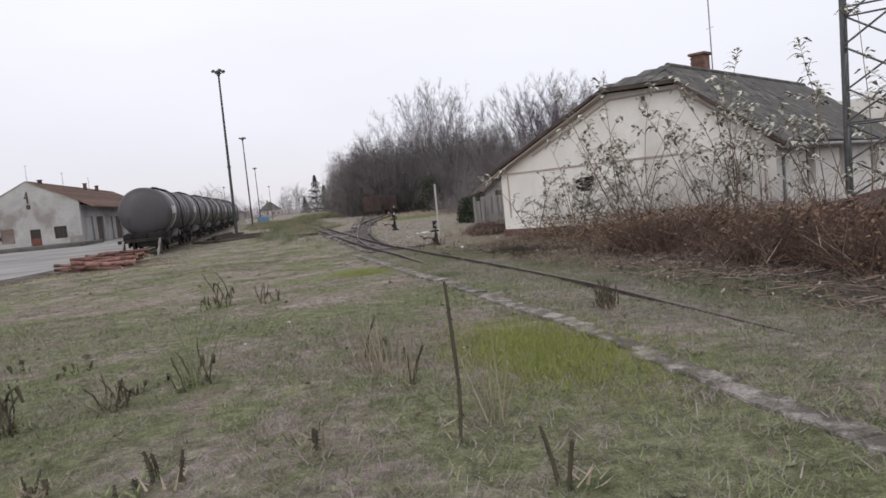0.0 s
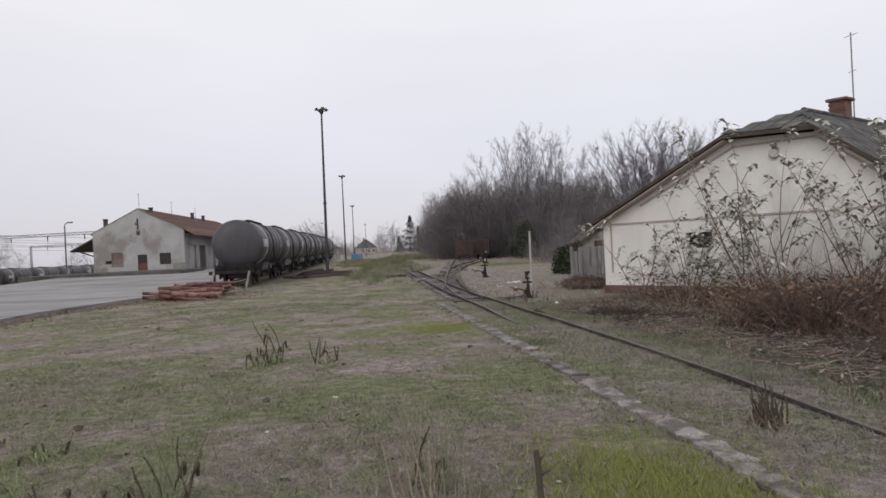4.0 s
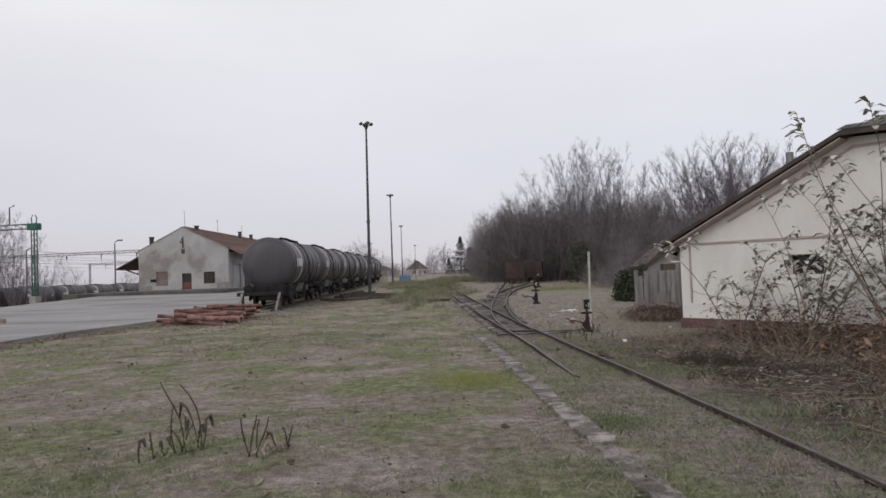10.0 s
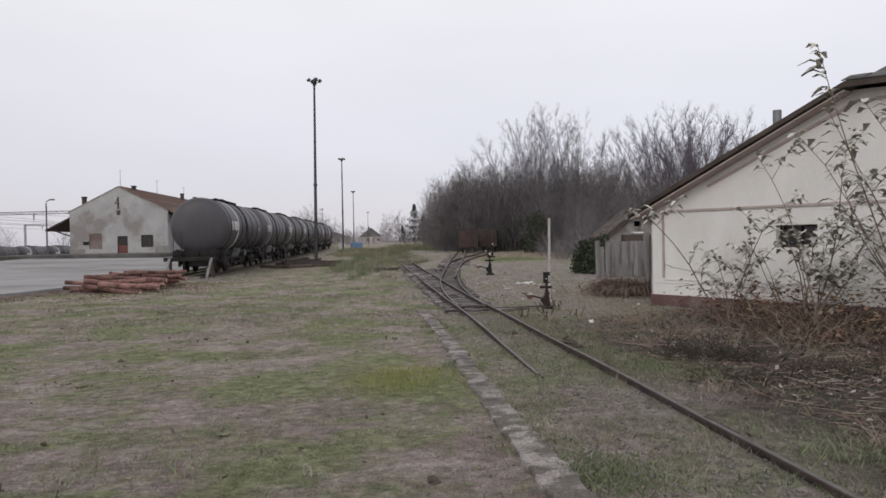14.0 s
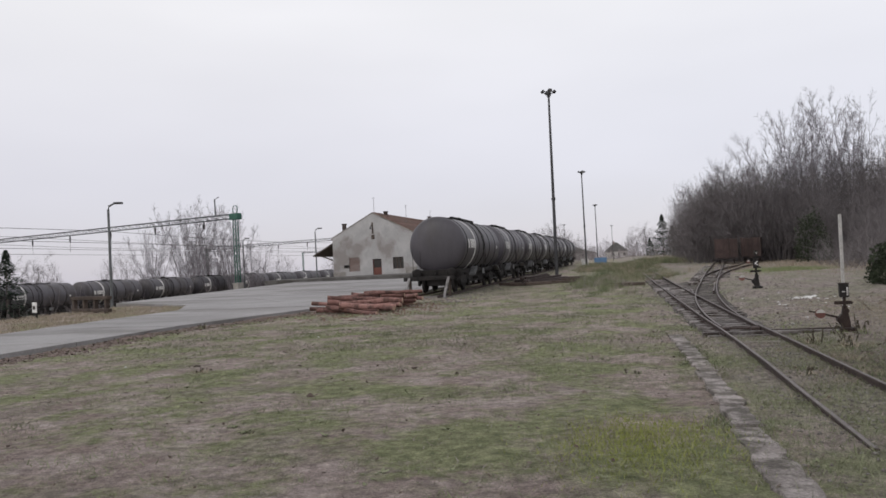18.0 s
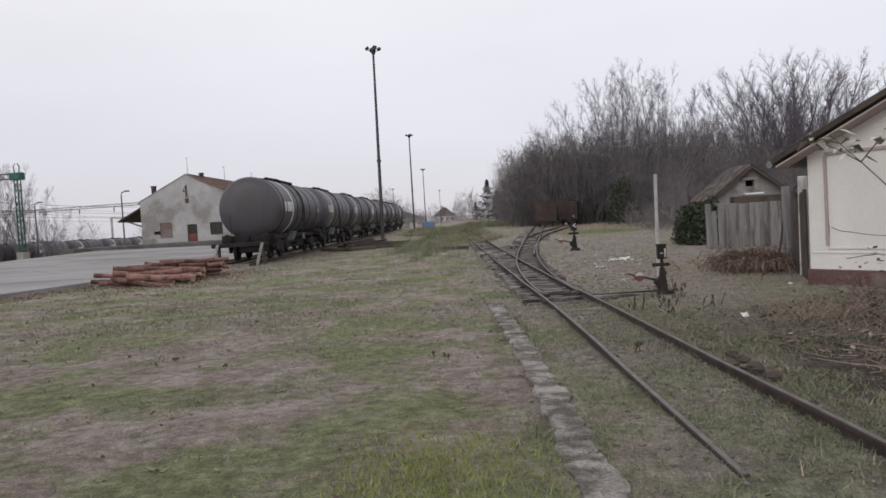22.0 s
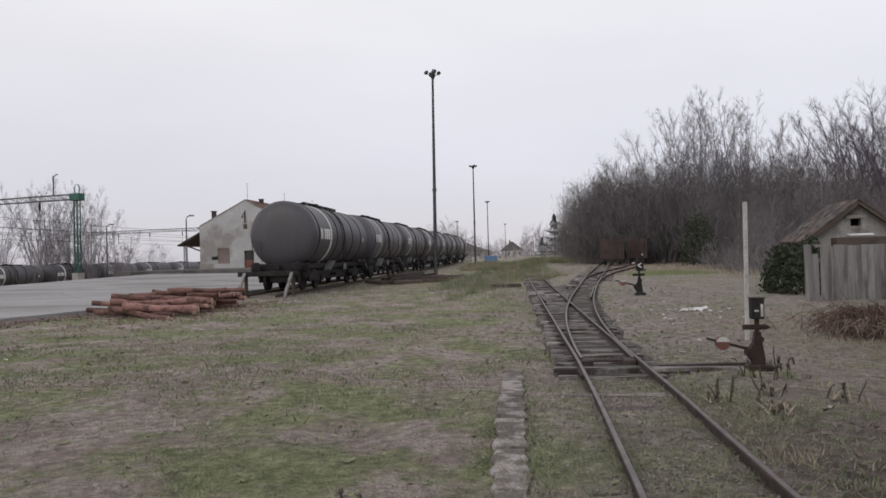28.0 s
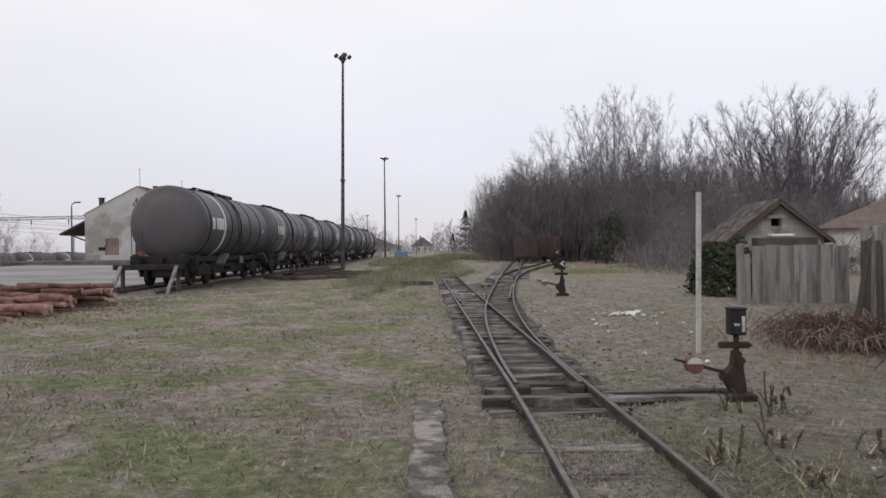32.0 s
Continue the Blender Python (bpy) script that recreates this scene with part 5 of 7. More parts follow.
make_small_wagon(pose(7.62, 64.6, ground_z(7.62, 64.6) + 0.06, 0, 0, -13), 1.22, "dark red narrow-gauge wagon standing by the trees")


# ---- wooden fence and hut ----
def make_fence():
    f = thing("board_fence", Matrix(), "weathered grey board fence with a leaning gate", "fence")
    def boards(p, q, n, h, lean, material, name="board", gap=0.02):
        p, q = Vector(p), Vector(q)
        d = (q - p) / n
        a = math.atan2(d.y, d.x)
        for i in range(n):
            o = p + d * (i + 0.5)
            hh = h * (rng.uniform(0.985, 1.01) if gap < 0.01 else rng.uniform(0.93, 1.04))
            part(name, Shape().box(-d.length / 2 + gap / 2, -0.014, 0, d.length / 2 - gap / 2, 0.014, hh), material, f, m=Matrix.Translation((o.x, o.y, ground_z(o.x, o.y) - 0.05)) @ Matrix.Rotation(a, 4, "Z") @ Matrix.Rotation(radians(lean + rng.uniform(-1.5, 1.5) * (0.3 if gap < 0.01 else 1)), 4, "Y"))
    boards((6.78, 36.3, 0), (7.05, 36.28, 0), 1, 1.26, 0, WOOD_GREY)
    boards((7.07, 36.27, 0), (9.25, 36.0, 0), 7, 1.42, 0, WOOD_GREY, gap=0.008)
    boards((5.45, 27.9, 0), (6.12, 29.8, 0), 7, 1.72, 0, WOOD_DARK)
    boards((7.6, 32.2, 0), (9.3, 35.6, 0), 12, 1.6, 1, WOOD_DARK)
    for x, y, h, mt in ((5.32, 27.4, 1.95, POST), (5.75, 28.6, 2.0, POST), (6.14, 30.0, 1.85, WOOD_GREY), (8.3, 33.6, 1.8, WOOD_GREY), (9.45, 35.7, 1.8, WOOD_GREY), (6.74, 36.15, 1.40, WOOD_GREY)):
        part("fence_post", Shape().box(-0.07, -0.07, -0.2, 0.07, 0.07, h, bevel=0.015), mt, f, m=pose(x, y, ground_z(x, y), 0, rng.uniform(-2, 2), rng.uniform(0, 30)))
    part("rail_board", Shape().box(0, -0.03, 0, 2.9, 0.03, 0.10), WOOD_GREY, f, m=pose(6.78, 36.42, 1.15, 0, 0, -7))
    part("sheet_metal", Shape().box(0, -0.01, 0, 0.9, 0.01, 1.35), RUST, f, "rusty sheet in the gateway", pose(6.65, 31.6, 0.05, 8, 0, 62))


make_fence()


TILE_OLD = mat("blackened_old_tile", (0.065, 0.056, 0.051), (0.115, 0.098, 0.090), 3.0, 0.9, 0, 0.4, 30, (0.18, 0.105, 0.085), 1.5, 0.25, vary=0.35)


def make_hut():
    h = thing("hut", pose(9.38, 42.5, 0.22, 0, 0, -6), "small grimy plastered hut with old dark tile roof", "hut")
    h.scale = (0.74, 1, 1)
    W, E, A, L = 4.0, 1.62, 2.75, 2.5
    g = Shape()
    for a, b, z0, z1 in ((0, 1.75, 0, None), (1.75, 2.2, 0, 2.0), (1.75, 2.2, 2.25, None), (2.2, W, 0, None)):
        cuts = [a] + ([W / 2] if a < W / 2 < b else []) + [b]
        for s0, s1 in zip(cuts[:-1], cuts[1:]):
            t = lambda s: E + (A - E) * (1 - abs(s - W / 2) / (W / 2))
            g.prism([(s0, z0), (s1, z0), (s1, t(s1) if z1 is None else z1), (s0, t(s0) if z1 is None else z1)], (0, 0, 0), (1, 0, 0), (0, 0, 1), (0, 0.3, 0))
    part("gable_wall", g, HUT_WALL, h)
    # a black sheet behind the hole stands in for the unlit room
    part("dark_room", Shape().box(1.6, 0.5, 1.9, 2.4, 0.52, 2.35), DARK, h)
    part("side_wall", Shape().box(0, 0.3, 0, 0.3, L, E), HUT_WALL, h)
    part("side_wall", Shape().box(W - 0.3, 0.3, 0, W, L, E), HUT_WALL, h)
    part("back_wall", Shape().prism([(0, 0), (W, 0), (W, E), (W / 2, A), (0, E)], (0, L, 0), (1, 0, 0), (0, 0, 1), (0, 0.3, 0)), HUT_WALL, h)
    tile = Shape().box(-0.11, 0, 0, 0.11, 0.34, 0.022).mesh("tile", TILE_OLD)
    for side in (-1, 1):
        e = Vector((W / 2 + side * (W / 2 + 0.30), -0.25, E - 0.17))
        r = Vector((W / 2, -0.25, A + 0.03))
        up = r - e
        n = Vector((-up.z, 0, up.x)).normalized()
        n = n if n.z > 0 else -n
        vs = [e, r, r + Vector((0, L + 0.7, 0)), e + Vector((0, L + 0.7, 0))]
        vs += [v + n * 0.06 for v in vs]
        roof = part("roof", Shape().add(vs, [(0, 3, 2, 1), (4, 5, 6, 7), (0, 1, 5, 4), (1, 2, 6, 5), (2, 3, 7, 6), (3, 0, 4, 7)]), WOOD_DARK, h)
        rows, cols = int(up.length / 0.26), (13 if side < 0 else 6)
        u = up.normalized()
        al = Vector((0, 1, 0))
        for i in range(rows):
            for j in range(cols):
                if rng.random() < 0.04:
                    continue
                o = e + u * (i * 0.26 + 0.02) + al * (0.12 + j * 0.235) + n * (0.062 + rng.uniform(0, 0.012))
                rot = Matrix((al, u + n * 0.07, al.cross(u) if al.cross(u).z > 0 else -al.cross(u))).transposed().to_4x4()
                part("tile", tile, TILE_OLD, roof, m=Matrix.Translation(o) @ rot @ Matrix.Rotation(rng.uniform(-0.07, 0.07), 4, "Z"))
    vb = Shape()
    strip_line(vb, [(-0.3, E - 0.2), (W / 2, A), (W + 0.3, E - 0.2)], 0.07, 0.03, -0.25)
    part("barge_board", vb, WOOD_DARK, h)
    part("lintel", Shape().box(1.55, -0.04, 2.25, 2.4, 0.0, 2.36, bevel=0.01), CONCRETE, h)
    part("rubble", Shape().box(1.5, -0.5, 1.62, 2.5, -0.05, 1.74, bevel=0.05), WHITE_PAINT, h, "pale rubble on a ledge")
    part("lean_to_wall", Shape().box(0.9, -0.6, 0, 3.4, -0.02, 1.62, bevel=0.02), WOOD_DARK, h)


make_hut()


ROOF_BROWN = mat("brown_roof_tile", (0.115, 0.085, 0.075), (0.16, 0.125, 0.112), 2.0, 0.85, 0, 0.4, 30)


def make_far_house(m, w, l, e, a, wall, roof, label, hip=1.2):
    h = thing("house", m, label, "house", "houses in the distance")
    part("wall", Shape().box(0, 0, 0, w, 0.3, e), wall, h)
    part("wall", Shape().box(0, l - 0.3, 0, w, l, e), wall, h)
    part("wall", Shape().box(0, 0.3, 0, 0.3, l - 0.3, e), wall, h)
    part("wall", Shape().box(w - 0.3, 0.3, 0, w, l - 0.3, e), wall, h)
    o = 0.45
    vs = [(-o, -o, e - 0.1), (w + o, -o, e - 0.1), (w + o, l + o, e - 0.1), (-o, l + o, e - 0.1), (w / 2, hip * 2, a), (w / 2, l - hip * 2, a)]
    part("roof", Shape().add(vs, [(0, 1, 4), (1, 2, 5, 4), (2, 3, 5), (3, 0, 4, 5), (0, 3, 2, 1)]), roof, h)
    for i in range(3):
        x = w * (i + 0.6) / 3.4
        win = part("window", Shape().box(x, -0.02, 1.0, x + 0.8, 0.0, 2.1), GLASS, h)
        part("window_frame", Shape().box(x - 0.06, -0.03, 0.94, x + 0.86, -0.021, 1.0).box(x - 0.06, -0.03, 2.1, x + 0.86, -0.021, 2.16).box(x + 0.37, -0.03, 1.0, x + 0.43, -0.021, 2.1), WOOD_GREY, win)
    part("chimney", Shape().box(w / 2 - 0.9, l / 2, a - 0.9, w / 2 - 0.45, l / 2 + 0.5, a + 0.6), BRICK, h)
    return h


make_far_house(pose(17.4, 50.5, 0.1, 0, 0, -25), 11, 12, 2.35, 4.9, PLASTER, ROOF_BROWN, "neighbouring plastered house with brown tiled roof", 2.0)
make_far_house(pose(-2.0, 285, 0.7, 0, 0, 10), 7, 9, 2.8, 6.2, PLASTER, ROOF_GREY, "small pale house far beyond the tracks")
make_far_house(pose(-22, 265, 0.7, 0, 0, -8), 14, 9, 2.6, 5.2, OLD_WALL, ROOF_GREY, "long low house far beyond the tracks")
make_far_house(pose(34, 245, 0.7, 0, 0, 4), 14, 9, 3.0, 5.8, OLD_WALL, ROOF_GREY, "low grey house far beyond the tracks")

# blue tarpaulined crate and other small boxes beyond the wagons
ob = part("crate", Shape().box(-0.9, -0.6, 0, 0.9, 0.6, 1.0, bevel=0.06), BLUE)
ob.matrix_basis = pose(-3.2, 118, 0.54)
tagged(ob, "faded blue covered crate beside the siding", "crate")
ob = part("crate", Shape().box(-0.5, -0.5, 0, 0.5, 0.5, 0.9, bevel=0.05), WHITE_PAINT)
ob.matrix_basis = pose(-5.4, 117, 0.54)
tagged(ob, "pale crate beside the siding", "crate")


# ---- catenary gantries over the main line ----
def make_gantry(m, span, height, label):
    k = thing("catenary_gantry", m, label, "gantry", "catenary gantries")
    for x in (0, -span):
        leg = Shape()
        for dx in (-0.16, 0.16):
            for dy in (-0.16, 0.16):
                leg.box(x + dx - 0.035, dy - 0.035, -2.5, x + dx + 0.035, dy + 0.035, height)
        for i in range(14):
            z = -0.2 + i * height / 14
            for dy in (-0.18, 0.18):
                leg.tube([(x - 0.16, dy, z), (x + 0.16, dy, z + height / 14)], 0.022, 4)
            for dx in (-0.18, 0.18):
                leg.tube([(x + dx, -0.16, z + height / 14), (x + dx, 0.16, z)], 0.022, 4)
        part("leg", leg, GREEN_STEEL, k, "green lattice steel leg")
        part("footing", Shape().box(x - 0.35, -0.35, -2.6, x + 0.35, 0.35, 0.55, bevel=0.03), CONCRETE, k)
    part("cap", Shape().box(-0.55, -0.3, height - 0.55, 0.55, 0.3, height + 0.05, bevel=0.04), GREEN_STEEL, k)
    part("horn", Shape().tube([(-0.22, 0, height + 0.05), (-0.30, 0, height + 0.55), (-0.12, 0, height + 0.8)], 0.05, 6).tube([(0.22, 0, height + 0.05), (0.30, 0, height + 0.55), (0.12, 0, height + 0.8)], 0.05, 6), GREEN_STEEL, k)
    b = Shape()
    for dz in (-0.42, 0.0):
        for dy in (-0.18, 0.18):
            b.box(-span, dy - 0.035, height + dz - 0.035, -0.5, dy + 0.035, height + dz + 0.035)
    n = int(span / 1.1)
    for i in range(n):
        x = -i * span / n
        for dy in (-0.18, 0.18):
            b.tube([(x, dy, height - 0.42), (x - span / n, dy, height)], 0.022, 4)
            b.tube([(x, dy, height), (x, dy, height - 0.42)], 0.02, 4)
    part("lattice_beam", b, GANTRY, k, "grey lattice cross beam")
    for i in range(6):
        x = -span * (i + 0.6) / 6.3
        part("insulator", Shape().tube([(x, 0, height - 0.45), (x, 0, height - 0.8), (x, 0, height - 1.25)], [0.05, 0.10, 0.05], 6), TANK_DARK, k)
        part("hanger", Shape().tube([(x, 0, height - 1.2), (x, 0, height - 2.3)], 0.02, 4), GANTRY, k)
    part("lamp_arm", Shape().tube([(-2.6, 0, height), (-2.6, 0, height + 1.6), (-1.9, -0.2, height + 1.75)], 0.06, 6), GANTRY, k)
    return k


g1 = make_gantry(pose(-36.3, 72.8, 0.42, 0, 0, -15), 44, 7.1, "green catenary gantry standing beyond the yard")
for x, y in ((-38.5, 128), (-46, 190)):
    copy_thing(g1, pose(x, y, 0.45, 0, 0, -15))
for k, zz in enumerate((5.2, 6.3)):
    for j in range(3):
        wire = Shape()
        pts = []
        for i in range(25):
            y = 8 + i * 7.4
            sag = 0.35 * math.sin(math.pi * ((y - 8) % 58) / 58) * (1 if k else 0.2)
            pts.append((-46 - j * 9, y, zz - sag))
        wire.tube(pts, 0.022, 3, smooth=False)
        ob = part("overhead_wire", wire, TANK_DARK)
        tagged(ob, "thin overhead contact wire above the main line", "overhead wire", "overhead wires")


def make_lamp_post(m, h, label):
    k = thing("lamp_post", m, label, "lamp post", "yard lamp posts")
    part("pole", Shape().tube([(0, 0, -2.5), (0, 0, h), (0.05, 0, h + 0.3), (0.5, 0, h + 0.55)], [0.13, 0.09, 0.08, 0.06], 8), GANTRY, k)
    part("lamp_head", Shape().box(0.4, -0.14, h + 0.45, 1.1, 0.14, h + 0.62, bevel=0.04), MAST, k)
    return k


lp = make_lamp_post(pose(-43.6, 108, 0.4), 7.0, "slim grey yard lamp post by the main line")
for x, y in ((-40, 60), (-62, 120), (-33, 30)):
    copy_thing(lp, pose(x, y, 0.3, 0, 0, rng.uniform(-40, 40)))

# sign and a low buffer frame on the grass verge
k = thing("track_sign", pose(-27.4, 39.2, 0.18, 0, 0, -30), "small white framed sign plate on a post", "sign")
part("plate", Shape().box(-0.28, -0.02, 0.25, 0.28, 0.02, 0.72, bevel=0.01), WHITE_PAINT, k)
part("post", Shape().box(-0.05, 0.021, -0.1, 0.05, 0.10, 0.6), TANK_DARK, k)
part("symbol", Shape().box(-0.15, -0.028, 0.40, 0.15, -0.021, 0.56), TANK_DARK, k, "dark symbol panel")
k = thing("loading_frame", pose(-26.6, 41.8, 0.2, 0, 0, -25), "low dark steel frame lying on the verge", "steel frame")
for x in (-1.7, -0.6, 0.5, 1.6):
    part("post", Shape().box(x - 0.09, -0.09, -0.1, x + 0.09, 0.09, 0.62, bevel=0.01), WOOD_DARK, k)
part("beam", Shape().box(-1.9, -0.12, 0.62, 1.9, 0.12, 0.80, bevel=0.02), WOOD_DARK, k)
part("beam", Shape().box(-1.9, -0.10, 0.05, 1.9, 0.10, 0.20, bevel=0.02), WOOD_DARK, k)


# ---- lattice pylon by the house ----
def make_pylon():
    k = thing("lattice_pylon", pose(10.35, 15.6, -0.1, 0, 0, 42), "rusty grey lattice steel pylon behind the brambles", "pylon")
    H = 13.0
    w0, w1 = 0.72, 0.5
    def c(i, z):
        w = w0 + (w1 - w0) * z / H
        return Vector(((-w, w, w, -w)[i], (-w, -w, w, w)[i], z))
    for i in range(4):
        part("leg", Shape().tube([c(i, 0), c(i, H)], 0.045, 4, smooth=False), GANTRY, k)
    n = 15
    for i in range(4):
        j = (i + 1) % 4
        for q in range(n):
            z0, z1 = H * q / n, H * (q + 1) / n
            part("brace", Shape().tube([c(i, z0), c(j, z1)] if q % 2 else [c(j, z0), c(i, z1)], 0.024, 4, smooth=False), GANTRY, k)
        for q in range(0, n, 3):
            part("strut", Shape().tube([c(i, H * q / n), c(j, H * q / n)], 0.024, 4, smooth=False), GANTRY, k)


make_pylon()


# ---- bare trees ----
THICKET = mat("grey_thicket_twig", (0.128, 0.115, 0.116), (0.200, 0.183, 0.187), 2, 0.95, bump=0, vary=0.2)


def sticks(segs, sides=3):
    """Tapered three-sided pieces as one numpy block."""
    a = np.array([s[0] for s in segs], float)
    b = np.array([s[1] for s in segs], float)
    ra, rb = np.array([s[2] for s in segs])[:, None], np.array([s[3] for s in segs])[:, None]
    d = b - a
    d /= np.linalg.norm(d, axis=1, keepdims=True) + 1e-9
    ref = np.where(np.abs(d[:, 2:3]) < 0.9, np.array([[0, 0, 1.0]]), np.array([[1.0, 0, 0]]))
    u = np.cross(d, ref)
    u /= np.linalg.norm(u, axis=1, keepdims=True)
    v = np.cross(d, u)
    out = []
    for p, rad in ((a, ra), (b, rb)):
        for k in range(sides):
            w = 2 * math.pi * k / sides
            out.append(p + (u * math.cos(w) + v * math.sin(w)) * rad)
    faces = [(k, (k + 1) % sides, sides + (k + 1) % sides, sides + k) for k in range(sides)]
    return np.stack(out, 1), faces


def slivers(segs, seed=1):
    """The finest twigs: one narrow tapered blade each, turned at random."""
    r = np.random.default_rng(seed)
    a, b = np.array([s[0] for s in segs], float), np.array([s[1] for s in segs], float)
    w = np.cross(b - a, r.normal(size=a.shape))
    w /= np.linalg.norm(w, axis=1, keepdims=True) + 1e-9
    ra, rb = np.array([s[2] for s in segs])[:, None], np.array([s[3] for s in segs])[:, None]
    return np.stack([a - w * ra, a + w * ra, b + w * rb, b - w * rb], 1), [(0, 1, 2, 3)]


def sticks_mesh(name, segs, material, sides=3):
    vs, fs = sticks(segs, sides) if sides > 2 else slivers(segs)
    n, k, _ = vs.shape
    faces = (np.arange(n)[:, None, None] * k + np.array(fs)[None]).reshape(-1, 4)
    me = bpy.data.meshes.new(name)
    me.from_pydata(vs.reshape(-1, 3).tolist(), [], faces.tolist())
    me.materials.append(material)
    return me


def turned(d, r, low, high, lift=0.0):
    """A way that leaves d sideways by an angle between low and high degrees."""
    a = r.uniform(0, 2 * math.pi)
    side = d.cross(Vector((math.cos(a), math.sin(a), 0.2))).normalized()
    w = radians(r.uniform(low, high))
    return (d * math.cos(w) + side * math.sin(w) + Vector((0, 0, lift))).normalized()


def grow_dome(seed, height, width, stems):
    """A dense rounded bush: arching stems that end in a fuzz of fine twigs."""
    r = random.Random(seed)
    wood, fine = [], []
    for k in range(stems):
        a, far = 2.399 * k + r.uniform(-0.3, 0.3), math.sqrt((k + 0.5) / stems)
        out = Vector((math.cos(a), math.sin(a), 0))
        root = out * far * width * 0.28
        tip = out * far * width * 0.52 * r.uniform(0.85, 1.1) + Vector((0, 0, height * math.sqrt(max(0.05, 1 - 0.72 * far * far)) * r.uniform(0.82, 1.05)))
        p, n, size = root + Vector((0, 0, -0.2)), 6, r.uniform(0.020, 0.034)
        for i in range(n):
            f = (i + 1) / n
            q = root.lerp(tip, f) + out * 0.10 * width * math.sin(math.pi * f) * far + Vector((r.uniform(-1, 1), r.uniform(-1, 1), r.uniform(-0.5, 0.5))) * 0.03 * height
            wood.append((p.copy(), q.copy(), size * (1 - 0.13 * i), size * (0.87 - 0.13 * i)))
            d = (q - p).normalized()
            for _ in range(3 if i else 1):
                e, ln = turned(d, r, 18, 52, 0.15), height * r.uniform(0.10, 0.20)
                m = q + e * ln
                fine.append((q.copy(), m.copy(), 0.011, 0.007))
                for _ in range(4):
                    g = q.lerp(m, r.uniform(0.3, 1.0))
                    e2 = turned(e, r, 18, 55, 0.12)
                    h = g + e2 * ln * r.uniform(0.4, 0.8)
                    fine.append((g, h, 0.0075, 0.0045))
                    for _ in range(2):
                        g2 = g.lerp(h, r.uniform(0.3, 0.9))
                        fine.append((g2, g2 + turned(e2, r, 20, 55, 0.1) * ln * r.uniform(0.25, 0.5), 0.0055, 0.0035))
            p = q
    return wood, fine


def grow_plume(seed, height, leaders, lean, side=0.22, dense=1.0, thick=0.055, bole=1.2):
    """An upright many-stemmed tree: straight leaders with steep side branches and a haze of fine twigs."""
    r = random.Random(seed)
    wood, fine = [(Vector((0, 0, -0.3)), Vector((0, 0, bole)), thick * 3.2, thick * 2.6)], []
    for k in range(leaders):
        a = 2.399 * k + r.uniform(-0.4, 0.4)
        s = lean * (0.15 + 1.0 * math.sqrt((k + 0.5) / leaders))
        d = Vector((math.cos(a) * s, math.sin(a) * s, 1)).normalized()
        ln, n = height * r.uniform(0.82, 1.0) * (1 - 0.10 * k / leaders), 10
        p = Vector((math.cos(a) * 0.12, math.sin(a) * 0.12, bole * r.uniform(0.3, 1.0)))
        size = thick * r.uniform(0.75, 1.25)
        for i in range(n):
            d = (d + Vector((r.uniform(-1, 1), r.uniform(-1, 1), r.uniform(-0.1, 0.7))) * 0.055).normalized()
            q = p + d * ln / n
            wood.append((p.copy(), q.copy(), size * (1 - 0.09 * i), size * (0.91 - 0.09 * i)))
            if i >= 1:
                for _ in range(r.choice((1, 2, 2, 3))):
                    e = turned(d, r, 22, 48, 0.20)
                    bl = height * side * (1.0 - 0.55 * i / n) * r.uniform(0.6, 1.1)
                    o = p.lerp(q, r.random())
                    m1 = o + e * bl * 0.5
                    e_ = (e + Vector((0, 0, 0.18))).normalized()
                    m2 = m1 + e_ * bl * 0.5
                    wood.append((o, m1.copy(), thick * 0.28, thick * 0.20))
                    fine.append((m1.copy(), m2.copy(), thick * 0.19, 0.005))
                    for j in range(int(9 * dense)):
                        f = r.uniform(0.15, 1.0)
                        g = o.lerp(m1, f * 2) if f < 0.5 else m1.lerp(m2, f * 2 - 1)
                        e2 = turned(e_, r, 20, 50, 0.15)
                        h = g + e2 * bl * r.uniform(0.20, 0.42)
                        fine.append((g, h, 0.0065, 0.004))
                        for _ in range(3):
                            g2 = g.lerp(h, r.uniform(0.3, 1.0))
                            fine.append((g2, g2 + turned(e2, r, 18, 50, 0.12) * bl * r.uniform(0.12, 0.26), 0.0045, 0.003))
            p = q
    return wood, fine


def top_of(segs):
    return float(np.percentile([s[1].z for s in segs], 99.7))


FAN_BARK = mat("dark_lilac_bark", (0.106, 0.091, 0.107), (0.161, 0.140, 0.164), 3, 0.95, bump=0, vary=0.15)
POPLAR = mat("lilac_grey_bark", (0.165, 0.150, 0.163), (0.245, 0.225, 0.244), 3, 0.95, bump=0, vary=0.15)
TREES = []
for i, (h, wide, stems) in enumerate(((6.0, 5.2, 44), (6.0, 4.2, 44), (6.0, 5.6, 15), (6.0, 4.4, 13))):
    wood, fine = grow_dome(31 + i, h, wide, stems)
    TREES.append((top_of(wood + fine), sticks_mesh("stems", wood, THICKET, 4), sticks_mesh("twigs", fine, THICKET, 2)))


for i, (leaders, lean, side, dense, thick) in enumerate(((15, 0.34, 0.19, 1.0, 0.045), (13, 0.40, 0.20, 1.0, 0.045), (17, 0.60, 0.21, 1.5, 0.072), (16, 0.68, 0.21, 1.5, 0.076))):
    wood, fine = grow_plume(61 + i, 12.0, leaders, lean, side, dense, thick)
    bark = FAN_BARK if i > 1 else POPLAR
    TREES.append((top_of(wood + fine), sticks_mesh("limbs", wood, bark, 5), sticks_mesh("crown", fine, bark, 2)))


